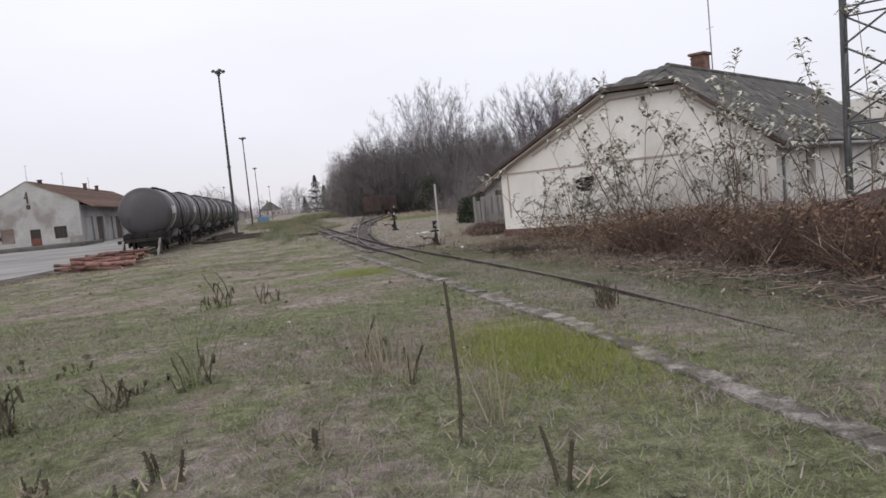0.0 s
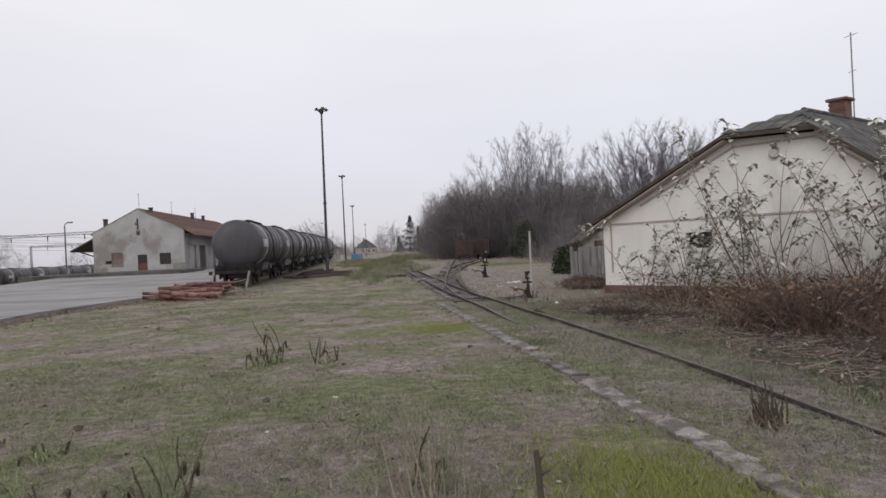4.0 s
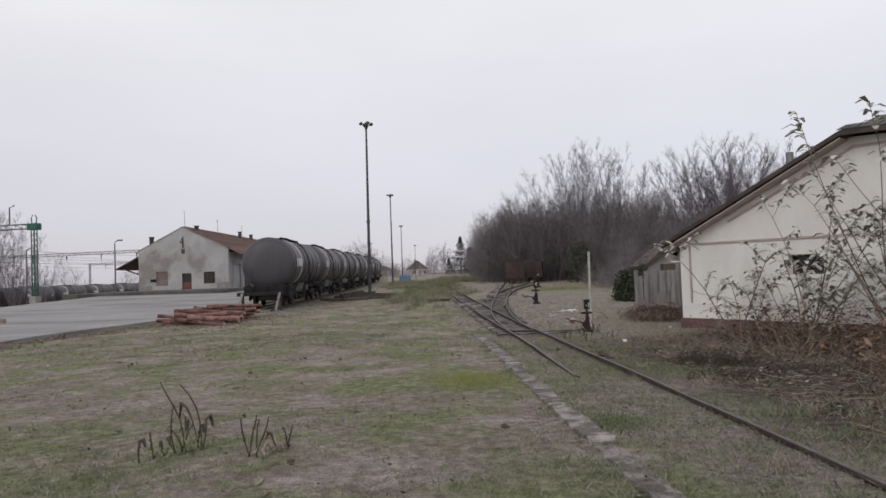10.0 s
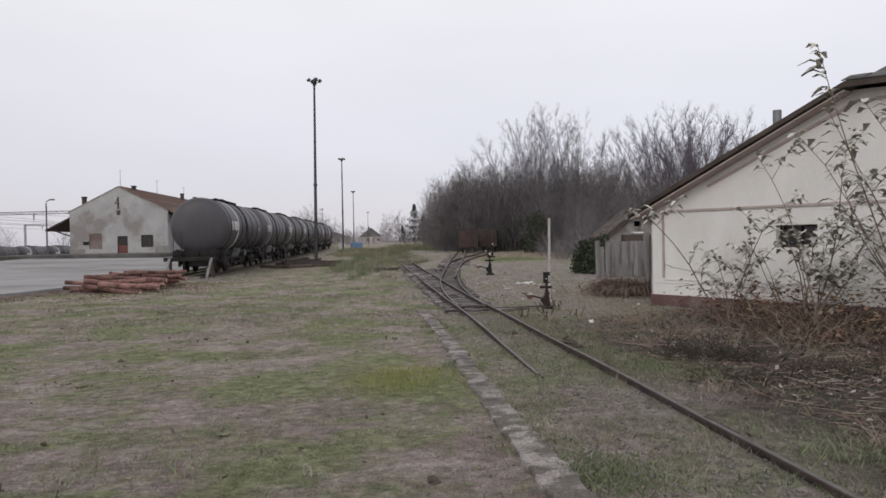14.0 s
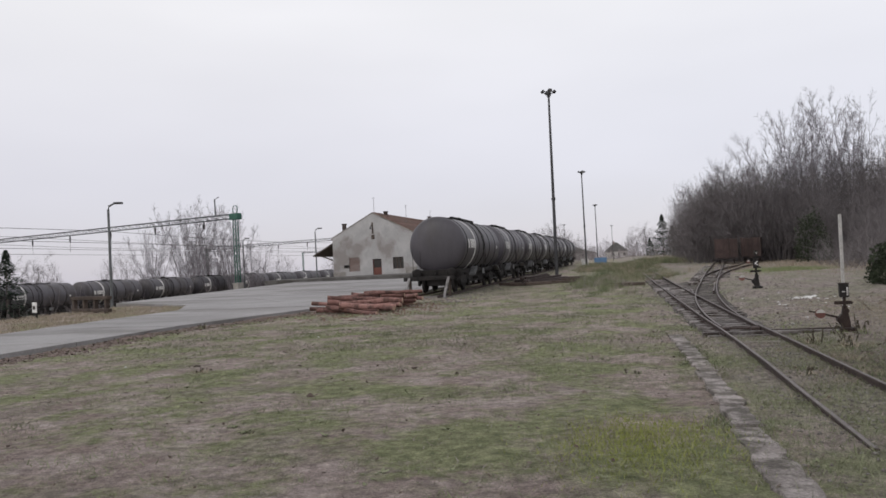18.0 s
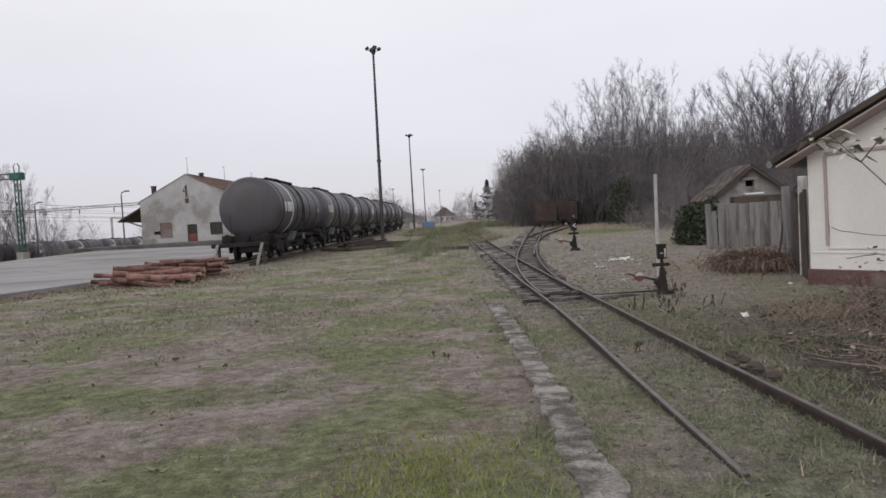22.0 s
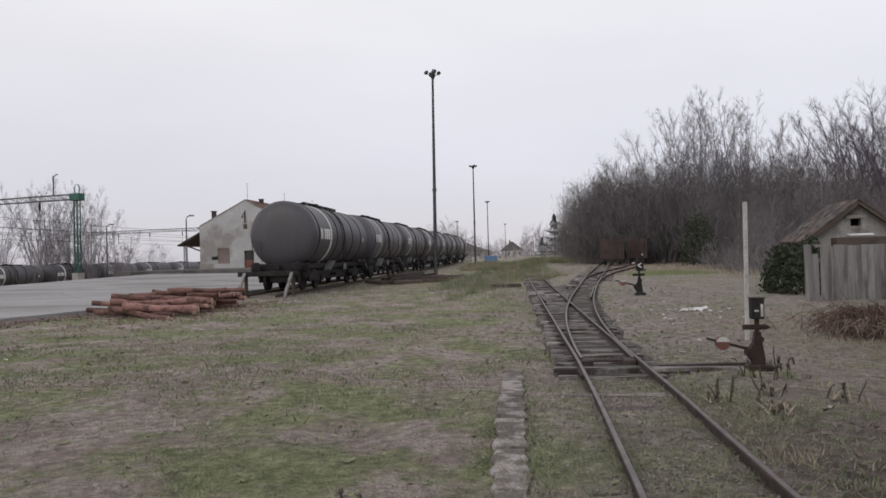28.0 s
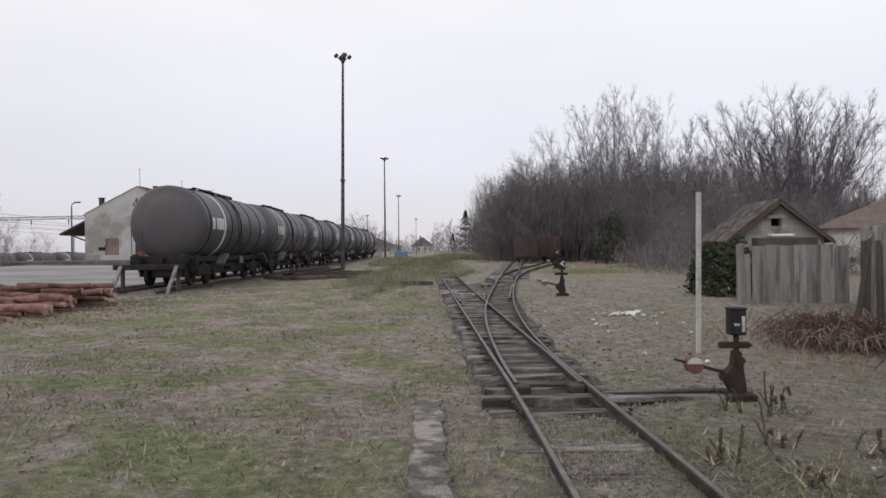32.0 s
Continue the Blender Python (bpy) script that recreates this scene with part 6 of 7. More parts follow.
def plant(kind, x, y, height, turn, label, group, z=None):
    h, trunk, crown = TREES[kind]
    t = thing("bare_tree", pose(x, y, ground_z(x, y) if z is None else z, 0, 0, turn), label, "tree", group)
    s = height / h
    t.scale = (s, s, s)
    part("trunk", trunk, BARK, t)
    part("crown", crown, HAZY_TWIG, t)
    return t


def make_woods():
    lab = "bare grey-brown tree in the thicket beside the branch track"
    tall = ((11.0, 71.0, 10.2, 5), (13.2, 70.5, 12.8, 4), (16.2, 71.5, 12.8, 4), (18.8, 73.0, 10.0, 5), (14.6, 78.0, 13.2, 5), (9.0, 74.0, 8.8, 5), (18.6, 70.0, 8.0, 6), (25.0, 73.0, 11.6, 7), (27.4, 71.0, 11.2, 6), (28.2, 75.5, 13.4, 7), (31.0, 75.5, 13.6, 6), (33.0, 78.5, 12.0, 6))
    for i, (x, y, h, kind) in enumerate(tall):
        plant(kind, x, y, h, i * 77 % 360, lab, "thicket of bare trees")
    lab = "dense grey-brown bush in the thicket beside the branch track"
    edge = ((5.6, 72.5, 6.4), (6.6, 74.0, 7.2), (7.6, 71.5, 7.6), (9.0, 70.0, 7.4), (6.2, 79.0, 7.6), (8.4, 77.0, 8.6), (10.6, 68.8, 6.4), (12.6, 67.6, 6.6), (14.8, 67.0, 6.8), (17.2, 66.0, 7.4), (19.6, 66.5, 7.8), (11.4, 73.0, 8.2), (14.0, 73.5, 8.6), (17.0, 71.0, 8.4), (20.0, 71.0, 7.8), (22.4, 68.0, 6.6), (24.8, 70.0, 5.6), (27.4, 70.0, 4.6), (30.0, 71.0, 4.8), (33.0, 72.0, 5.0), (7.4, 86.0, 6.6), (6.4, 96.0, 6.0), (9.6, 90.0, 7.4), (12.0, 63.2, 4.6), (14.6, 61.8, 4.8), (17.4, 61.0, 5.2), (20.2, 61.5, 4.8), (23.4, 62.0, 4.0), (26.5, 63.0, 3.6), (30.0, 64.0, 3.6), (13.2, 57.0, 3.4), (16.0, 56.0, 3.8), (19.2, 55.5, 4.0), (22.5, 56.0, 4.2), (26.0, 57.0, 4.4), (8.3, 82.0, 7.0), (12.5, 83.0, 8.0))
    for i, (x, y, h) in enumerate(edge):
        plant(i % 2, x, y, h, i * 71 % 360, lab, "bushes of the thicket")
    lab = "bare spreading tree with dense dark twigs behind the house"
    for i, (x, y, h) in enumerate(((25.5, 64, 6.5), (30, 66, 6.5), (24.5, 57, 5.5), (30, 57, 5))):
        plant(6 + i % 2, x, y, h, i * 53 % 360, lab, "bare trees behind the house")
    lab = "bare tree beyond the main line"
    for i, (x, y, h) in enumerate(((-66.5, 113, 17), (-71, 117, 16.5), (-62, 116, 15), (-69, 122, 17), (-74.5, 113, 14), (-58, 116, 10.5), (-74, 86, 8), (-80, 96, 9), (-86, 120, 10), (-78, 135, 9), (-70, 150, 9), (-82, 160, 10), (-66, 172, 9), (-60, 190, 9), (-92, 88, 8), (-97, 74, 8), (-100, 62, 8), (-88, 60, 7))):
        plant(4 + i % 2 if h > 10 else 2 + i % 2, x, y, h, i * 97 % 360, lab, "trees beyond the main line", -2.5)
    lab = "distant bare tree on the horizon"
    for i in range(40):
        x, y = -60 + i * 3.4 + rng.uniform(-2, 2), 215 + rng.uniform(0, 90)
        plant(2 + i % 2, x, y, rng.uniform(5, 10.5), i * 61 % 360, lab, "distant trees")
    for i, (x, y, h) in enumerate(((-13, 160, 9), (-11, 168, 8), (-15.5, 172, 9), (-8.5, 182, 7))):
        plant(2 + i % 2, x, y, h, i * 61 % 360, "bare tree beyond the end of the wagons", "distant trees")


make_woods()


def conifer(x, y, h, label, z=None):
    t = thing("conifer", pose(x, y, ground_z(x, y) if z is None else z), label, "tree", "conifers")
    part("trunk", Shape().tube([(0, 0, -0.2), (0, 0, h)], [h * 0.018, 0.02], 8), BARK, t)
    r = np.random.default_rng(int(x * 10) % 97)
    n = 2600
    f = r.random(n) ** 0.75
    a = r.random(n) * 2 * np.pi
    tier = 0.75 + 0.25 * np.cos(f * 40)
    rad = (1 - f) * h * 0.50 * (0.35 + 0.65 * r.random(n) ** 0.5) * tier + 0.05
    p = np.stack([rad * np.cos(a), rad * np.sin(a), h * (0.08 + 0.92 * f) - rad * 0.25], 1)
    out = np.stack([np.cos(a), np.sin(a), -0.35 + 0 * a], 1) * (0.16 + 0.20 * (1 - f))[:, None] * h * 0.16
    side = np.stack([-np.sin(a), np.cos(a), 0 * a], 1) * 0.05 * h * 0.28
    vs = np.stack([p - side, p + side, p + out], 1)
    bulk("needles", vs, [(0, 1, 2)], FIR, "dark drooping needle sprays", "", "", t)
    return t


conifer(7.3, 140, 7.4, "dark spruce standing beyond the thicket")
conifer(9.4, 146, 5.5, "small dark spruce beside the taller one")
conifer(11.2, 143, 4.6, "squat dark spruce at the edge of the thicket")
conifer(5.6, 150, 3.6, "squat dark spruce at the edge of the thicket")
conifer(-62, 72, 8.0, "dark spruce beyond the main line", -2.5)
conifer(-78, 62, 7.0, "dark spruce beyond the main line", -2.5)


# ---- thickets, brambles and undergrowth ----
def twig_cloud(n, place, seed, length, lean, radius):
    """Loose leaning twigs, each with two side twigs."""
    r = np.random.default_rng(seed)
    segs = []
    for _ in range(n):
        x, y = place(r)
        z = ground_z(x, y)
        ln = length * r.uniform(0.4, 1.25) * (0.85 + 0.9 * noise.noise(Vector((x * 0.75, y * 0.75, 7.7))))
        d = np.array([r.normal(0, lean), r.normal(0, lean), 1.0])
        d /= np.linalg.norm(d)
        p0 = np.array([x, y, z - 0.05])
        p1 = p0 + d * ln * 0.55
        d2 = d + np.array([r.normal(0, lean), r.normal(0, lean), -0.25 * r.random()])
        p2 = p1 + d2 / np.linalg.norm(d2) * ln * 0.5
        segs += [(p0, p1, radius, radius * 0.75), (p1, p2, radius * 0.75, radius * 0.35)]
        for _ in range(2):
            t = r.uniform(0.3, 1)
            q = p0 + (p1 - p0) * t
            d3 = d + np.array([r.normal(0, 0.6), r.normal(0, 0.6), r.uniform(-0.4, 0.3)])
            segs.append((q, q + d3 / np.linalg.norm(d3) * ln * r.uniform(0.25, 0.5), radius * 0.6, radius * 0.25))
    return segs


def stuff(name, segs, material, label, category):
    me = sticks_mesh(name, segs, material, 2 if name == "undergrowth" else 3)
    return tagged(new(name, me), label, category, kind="stuff")


def wood_place(r):
    y = r.uniform(57, 96)
    x = 5.0 + max(0, 66 - y) * 0.75 + 24 * r.random() ** 1.1
    return (x, y) if y > 72 or x > 11.5 else wood_place(r)


stuff("undergrowth", twig_cloud(9000, wood_place, 3, 2.6, 0.55, 0.008), THICKET, "dense grey-brown undergrowth below the bare trees", "undergrowth")
stuff("undergrowth", twig_cloud(1800, lambda r: (9.5 + 12 * r.random(), r.uniform(46, 58)), 5, 2.3, 0.5, 0.012), THICKET, "tangled shrubs behind the hut", "undergrowth")
stuff("undergrowth", twig_cloud(2600, lambda r: (-52 - 45 * r.random(), r.uniform(60, 210)), 6, 3.0, 0.25, 0.03), HAZY_TWIG, "scrub along the far side of the main line", "undergrowth")
stuff("undergrowth", twig_cloud(3000, lambda r: (-70 + 150 * r.random(), r.uniform(200, 300)), 7, 4.0, 0.25, 0.05), HAZY_TWIG, "distant scrub along the horizon", "undergrowth")

DRY_CANE = island_mat("dun_bramble", [(0.15, 0.11, 0.09), (0.25, 0.20, 0.165), (0.34, 0.285, 0.24), (0.19, 0.13, 0.11), (0.28, 0.19, 0.15)])
H_U, H_N, H_0 = Vector((0.526, -0.85, 0)), Vector((0.85, 0.526, 0)), Vector((4.91, 26.77, 0))


def before_house(r):
    s, d = r.uniform(1.3, 19), 0.3 + 4.8 * r.random() ** 1.2
    p = H_0 + H_U * s - H_N * d
    if p.x < 2.4:
        p.x = 2.4 + r.random() * 1.2
    return p.x, p.y


BRAMBLE_LEAF = island_mat("bramble_leaf", [(0.101, 0.060, 0.047), (0.190, 0.115, 0.083), (0.280, 0.190, 0.127), (0.134, 0.105, 0.059), (0.157, 0.085, 0.069)])


def leaves(n, place, seed, size, material, label, name="fallen_leaves", lift=0.012, up=0.03):
    r = np.random.default_rng(seed)
    pts = np.array([place(r) for _ in range(n)])
    z = np.array([surface_z(x, y) for x, y in pts]) + lift + r.random(n) ** 1.5 * up
    a = r.random(n) * 2 * np.pi
    t1, t2 = r.normal(0, 0.35, n), r.normal(0, 0.35, n)
    s = size * r.uniform(0.5, 1.4, n)
    u = np.stack([np.cos(a), np.sin(a), t1], 1) * s[:, None]
    v = np.stack([-np.sin(a), np.cos(a), t2], 1) * (s * 0.55)[:, None]
    c = np.column_stack([pts, z])
    vs = np.stack([c - u, c - v, c + u, c + v], 1)
    return bulk(name, vs, [(0, 1, 2, 3)], material, label, "leaf litter")


def bramble_edge(y):
    """Where the bramble thicket ends towards the rail."""
    return 2.75 + 0.33 * min(3.2, max(0.0, y - 15.0)) + 0.13 * max(0.0, y - 18.2)


def in_brambles(y0, y1, deep):
    def f(r):
        y = r.uniform(y0, y1) + r.normal(0, 1.1)
        wall = 4.91 + 0.526 * (26.77 - y) / 0.85 - 0.35
        x = bramble_edge(y) + 0.25 * r.normal() + deep * r.random() ** 1.15 * r.uniform(0.6, 1.5)
        n = noise.noise(Vector((x * 0.8, y * 0.8, 2)))
        return (x, y) if x < wall and n + 0.2 * r.normal() > -0.12 else f(r)
    return f


stuff("brambles", twig_cloud(2600, before_house, 9, 0.42, 0.9, 0.005), DRY_CANE, "low dun bramble tangle in front of the house", "brambles")
stuff("brambles", twig_cloud(8200, in_brambles(7.5, 15.0, 6.5), 10, 1.05, 0.75, 0.005), BRAMBLE, "tall russet bramble thicket in front of the house", "brambles")
stuff("brambles", twig_cloud(1700, in_brambles(15.5, 24.0, 4.5), 11, 0.55, 0.8, 0.005), BRAMBLE, "lower russet bramble tangle towards the house corner", "brambles")
leaves(15000, in_brambles(7.5, 24, 5.5), 25, 0.042, BRAMBLE_LEAF, "withered leaves caught in the brambles", "bramble_leaves", 0.02, 0.75)
stuff("dead_stalks", twig_cloud(900, in_brambles(9, 22, 4.5), 15, 0.75, 0.95, 0.006), GRASS_DRY, "bleached dead stalks among the brambles", "dead stalks")
def drooping_heap(x, y, h, n, seed):
    r = np.random.default_rng(seed)
    segs = []
    for _ in range(n):
        a, s = r.random() * 2 * np.pi, h * r.uniform(0.6, 1.1)
        o = np.array([np.cos(a), np.sin(a), 0])
        p = np.array([x + r.normal(0, 0.34), y + r.normal(0, 0.30), surface_z(x, y) - 0.02])
        last = p
        for t in (0.25, 0.5, 0.75, 1.0):
            q = p + o * s * t * r.uniform(0.6, 1.1) + np.array([r.normal(0, 0.03), r.normal(0, 0.03), s * r.uniform(0.7, 1.2) * (2.1 * t - 1.9 * t * t)])
            segs.append((last, q, 0.006, 0.005))
            last = q
    return segs


for bx, by, bn, bs in ((2.3, 18.7, 200, 16), (2.8, 17.3, 200, 17), (1.85, 17.0, 120, 18)):
    stuff("brush_heap", twig_cloud(bn, lambda r, bx=bx, by=by: (bx + r.normal(0, 0.30), by + r.normal(0, 0.30)), bs, 0.45, 1.4, 0.007), WEED, "dark heap of cut brush before the house", "brush")
stuff("grass_heap", drooping_heap(5.30, 29.9, 0.60, 200, 12), DRY_CANE, "drooping dun heap of dead grass by the fence", "dry grass")
stuff("grass_heap", drooping_heap(5.45, 30.3, 0.82, 420, 14), BRAMBLE, "drooping russet heap of dead stalks by the fence", "dry grass")
stuff("brambles", twig_cloud(420, lambda r: (5.7 + r.normal(0, 0.6), 30.3 + r.normal(0, 0.8)), 13, 0.6, 0.8, 0.006), BRAMBLE, "russet dead stalks by the fence", "brambles")


leaves(12000, before_house, 21, 0.028, LEAF_BROWN, "brown fallen leaves under the brambles")
leaves(7000, lambda r: (1.3 + 3.6 * r.random() ** 0.8, r.uniform(4, 24)), 22, 0.026, LEAF_BROWN, "scattered fallen leaves beside the rail")
leaves(2600, lambda r: (r.uniform(-12, 1.2), r.uniform(3, 40)), 23, 0.022, LEAF_BROWN, "sparse fallen leaves on the turf")
def by_house(r):
    y = r.uniform(6, 22)
    return 0.75 + 0.06 * (y - 6) + 5.0 * r.random(), y


def lying(n, place, seed, length, radius):
    """Broken twigs lying flat on the soil."""
    r = np.random.default_rng(seed)
    out = []
    for _ in range(n):
        x, y = place(r)
        a, ln = r.uniform(0, 2 * np.pi), length * r.uniform(0.3, 1.3)
        p = np.array([x, y, surface_z(x, y) + 0.012])
        q = p + np.array([np.cos(a) * ln, np.sin(a) * ln, r.uniform(-0.01, 0.05) * ln * 4])
        out.append((p, q, radius, radius * 0.6))
    return out


stuff("twig_litter", lying(2600, by_house, 27, 0.30, 0.006), DRY_CANE, "broken dun twigs lying on the dark soil", "twigs")
leaves(9000, by_house, 28, 0.019, LEAF_BROWN, "brown leaf litter on the soil by the rail")
leaves(900, by_house, 29, 0.030, PALE, "pale scraps of dead leaf on the dark soil")
leaves(900, lambda r: (2.5 + r.normal(0, 2.2), r.uniform(25, 46)), 24, 0.03, LEAF_BROWN, "scattered dead leaves around the levers")


# ---- tall shrubs before the gable, with withered leaves ----
def make_shrub(seed, base, stems, height, reach, label):
    r = random.Random(seed)
    k = thing("tall_shrub", pose(base[0], base[1], ground_z(*base)), label, "shrub", "shrubs before the house")
    tips = []
    for _ in range(stems):
        a = r.uniform(0, 2 * math.pi)
        d = Vector((math.cos(a) * reach, math.sin(a) * reach, 1)).normalized()
        h = height * r.uniform(0.6, 1.05)
        p, pts = Vector((r.uniform(-0.25, 0.25), r.uniform(-0.25, 0.25), -0.05)), []
        n = 6
        for i in range(n + 1):
            pts.append(p.copy())
            d = (d + Vector((r.uniform(-0.12, 0.12), r.uniform(-0.12, 0.12), -0.015 * i))).normalized()
            p = p + d * h / n
        part("stem", Shape().tube(pts, [0.016 * (1 - 0.75 * i / n) for i in range(n + 1)], 5), CANE, k)
        tips.append((pts[-1], (pts[-1] - pts[-2]).normalized(), 1.0))
        for j in range(2, n):
            for _ in range(r.choice((0, 1, 1, 2))):
                b = r.uniform(0, 2 * math.pi)
                q = pts[j]
                e = (d * 0.5 + Vector((math.cos(b), math.sin(b), 0.45))).normalized()
                ln = r.uniform(0.3, 0.75)
                side = [q, q + e * ln * 0.5, q + (e + Vector((0, 0, -0.1))) * ln]
                part("side_shoot", Shape().tube(side, [0.008, 0.006, 0.003], 4), CANE, k)
                tips.append((side[-1], e, 0.8))
    # long drooping leaves in pairs along the last stretch of every shoot
    blocks = []
    for p, d, s in tips:
        for i in range(r.randint(8, 13)):
            q = p - d * (i // 2) * 0.075
            b = r.uniform(0, 2 * math.pi)
            o = (Vector((math.cos(b), math.sin(b), r.uniform(-0.35, 0.5))) + d * 0.35).normalized()
            ln = r.uniform(0.17, 0.33) * s
            w = o.cross(Vector((0, 0, 1))).normalized() * ln * 0.19
            m1 = q + o * ln * 0.5 + Vector((0, 0, 0.008))
            e = q + o * ln + Vector((0, 0, -ln * 0.35))
            blocks.append([q - w * 0.3, q + w * 0.3, m1 + w, e + w * 0.35, e - w * 0.35, m1 - w])
    arr = np.array([[tuple(v) for v in b] for b in blocks])
    ob = bulk("withered_leaf_spray", arr, [(0, 1, 2, 5), (5, 2, 3, 4)], LEAF_DRY, "drooping grey-brown withered leaves", "", "stuff", k)


shrub_spots = [(4.0, 3.3, 3, 2.6, 0.6), (4.7, 2.2, 3, 2.2, 0.5), (5.0, 3.0, 3, 3.2, 0.40), (5.6, 3.9, 4, 3.6, 0.45), (6.8, 3.2, 7, 4.4, 0.40), (7.9, 4.1, 6, 4.4, 0.35), (9.0, 3.0, 6, 4.0, 0.45), (10.2, 3.8, 6, 3.8, 0.40), (4.2, 1.3, 3, 2.4, 0.6), (3.0, 1.2, 2, 1.6, 0.7), (6.2, 1.9, 4, 3.2, 0.5), (8.4, 1.8, 5, 3.2, 0.5), (11.6, 3.2, 6, 3.6, 0.4), (9.7, 3.6, 5, 4.3, 0.34), (12.6, 4.6, 4, 5.4, 0.32), (15.0, 6.0, 6, 5.0, 0.4)]
for i, (s, d, n, h, reach) in enumerate(shrub_spots):
    p = H_0 + H_U * s - H_N * d
    make_shrub(40 + i, (p.x, p.y), n, h, reach, "tall leggy shrub with withered drooping leaves")


# ---- ivy-covered stump by the fence ----
def leafy_mound(name, x, y, w, h, n, material, label, category):
    r = np.random.default_rng(5)
    u = r.normal(size=(n, 3))
    u /= np.linalg.norm(u, axis=1, keepdims=True)
    u[:, 2] = np.abs(u[:, 2])
    rad = r.uniform(0.55, 1.0, n) ** 0.5 * (1 + 0.18 * np.sin(u[:, 0] * 7) * np.cos(u[:, 1] * 6))
    c = u * rad[:, None] * np.array([w, w, h]) + np.array([x, y, ground_z(x, y)])
    a, b = r.normal(size=(n, 3)), r.normal(size=(n, 3))
    vs = np.stack([c - a * 0.034, c + b * 0.03, c + a * 0.034, c - b * 0.03], 1)
    return bulk(name, vs, [(0, 1, 2, 3)], material, label, category, "")


leafy_mound("ivy_bush", 10.9, 62.0, 1.15, 3.2, 3000, IVY, "dark evergreen bush in front of the thicket", "bush")
leafy_mound("ivy_bush", 7.6, 38.7, 1.15, 1.42, 5200, IVY, "dark evergreen ivy bush at the fence corner", "bush")


# ---- dead weeds ----
def make_weed(name, x, y, height, stalks, seed, label, green=0.3, droop=0.5):
    r = random.Random(seed)
    k = thing(name, pose(x, y, surface_z(x, y) - 0.01), label, "weed", "dead weeds in the turf")
    lines = []
    for _ in range(stalks):
        a = r.uniform(0, 2 * math.pi)
        h = height * (r.uniform(0.45, 1.0) if stalks > 2 else r.uniform(0.85, 1.0))
        wide = 0.16 if stalks > 4 and droop > 0.3 else 0.09
        p = Vector((r.uniform(-wide, wide), r.uniform(-wide, wide), 0))
        d = Vector((math.cos(a) * 0.14, math.sin(a) * 0.14, 1))
        pts = [p.copy()]
        for i in range(5):
            bow = 0.09 if stalks < 3 else 0.22
            d = (d + Vector((r.uniform(-bow, bow), r.uniform(-bow, bow), -droop * 0.10 * i * r.random()))).normalized()
            p = p + d * h / 5
            pts.append(p.copy())
        fat = r.random() < 0.45 and droop > 0.3 and stalks > 2
        if fat:
            hook = Vector((math.cos(a), math.sin(a), 0)) * h * 0.10
            pts[4] = pts[3] + hook + Vector((0, 0, h * 0.05))
            pts[5] = pts[4] + hook * 0.5 - Vector((0, 0, h * 0.20))
        lines.append(pts)
        part("stalk", Shape().tube(pts, [0.010, 0.012, 0.010, 0.012, 0.010, 0.008] if stalks < 3 else [0.006, 0.006, 0.007, 0.012 if fat else 0.007, 0.019 if fat else 0.006, 0.011 if fat else 0.004], 5), WEED, k)
    if droop > 0.3:
        bits = []
        for _ in range(60 if stalks < 3 else 16 * stalks):
            f = r.random() * 4.9
            line = r.choice(lines)
            q = line[int(f)].lerp(line[int(f) + 1], f % 1)
            a = r.uniform(0, 2 * math.pi)
            o = Vector((math.cos(a), math.sin(a), r.uniform(-1.2, 0.6))) * r.uniform(0.015, 0.045)
            w = Vector((-math.sin(a), math.cos(a), 0)) * 0.010
            bits.append([tuple(q - w), tuple(q + w), tuple(q + o)])
        bulk("clinging_leaf_tuft", np.array(bits), [(0, 1, 2)], WEED, "", "", "stuff", k)
    blocks = []
    for _ in range(stalks * 6):
        a, z = r.uniform(0, 2 * math.pi), r.uniform(0, height * 0.45)
        o = Vector((math.cos(a), math.sin(a), r.uniform(0.1, 1.3))).normalized() * r.uniform(0.05, 0.16)
        q = Vector((r.uniform(-0.1, 0.1), r.uniform(-0.1, 0.1), z * 0.4))
        w = Vector((-math.sin(a), math.cos(a), 0)) * 0.008
        blocks.append([tuple(q - w), tuple(q + w), tuple(q + o)])
    bulk("basal_leaf_tuft", np.array(blocks), [(0, 1, 2)], GRASS_GREEN if r.random() < green else GRASS_DRY, "", "", "stuff", k)
    return k


lab = "withered weed clump with drooping dark stalks"
for i, (x, y, h, n) in enumerate(((-4.50, 13.9, 0.66, 7), (-4.72, 13.8, 0.42, 5), (-3.88, 13.6, 0.46, 4), (-3.70, 13.8, 0.32, 3), (-2.94, 5.95, 0.92, 1), (-2.95, 7.15, 0.32, 2), (-2.97, 8.3, 0.50, 3), (-4.50, 8.3, 0.50, 6), (-5.75, 7.75, 0.60, 8), (-6.66, 9.5, 0.50, 5), (-7.01, 9.4, 0.42, 4), (-7.65, 11.2, 0.45, 3), (-6.35, 10.3, 0.26, 4), (-5.08, 8.12, 0.34, 7), (-4.97, 8.5, 0.22, 4), (-5.7, 9.7, 0.16, 5), (-3.69, 6.3, 0.13, 2), (-4.5, 6.35, 0.14, 2), (-2.56, 5.12, 0.30, 2), (-4.42, 6.16, 0.22, 2), (-4.65, 6.1, 0.15, 3), (-5.12, 6.4, 0.18, 4), (-5.63, 7.8, 0.46, 3), (-4.8, 14.9, 0.17, 2), (-8.25, 22.4, 0.14, 4), (-14.2, 31.8, 0.34, 5))):
    make_weed("dead_weed", x, y, h, n, 100 + i, lab)
lab = "withered weed clump beside the point lever"
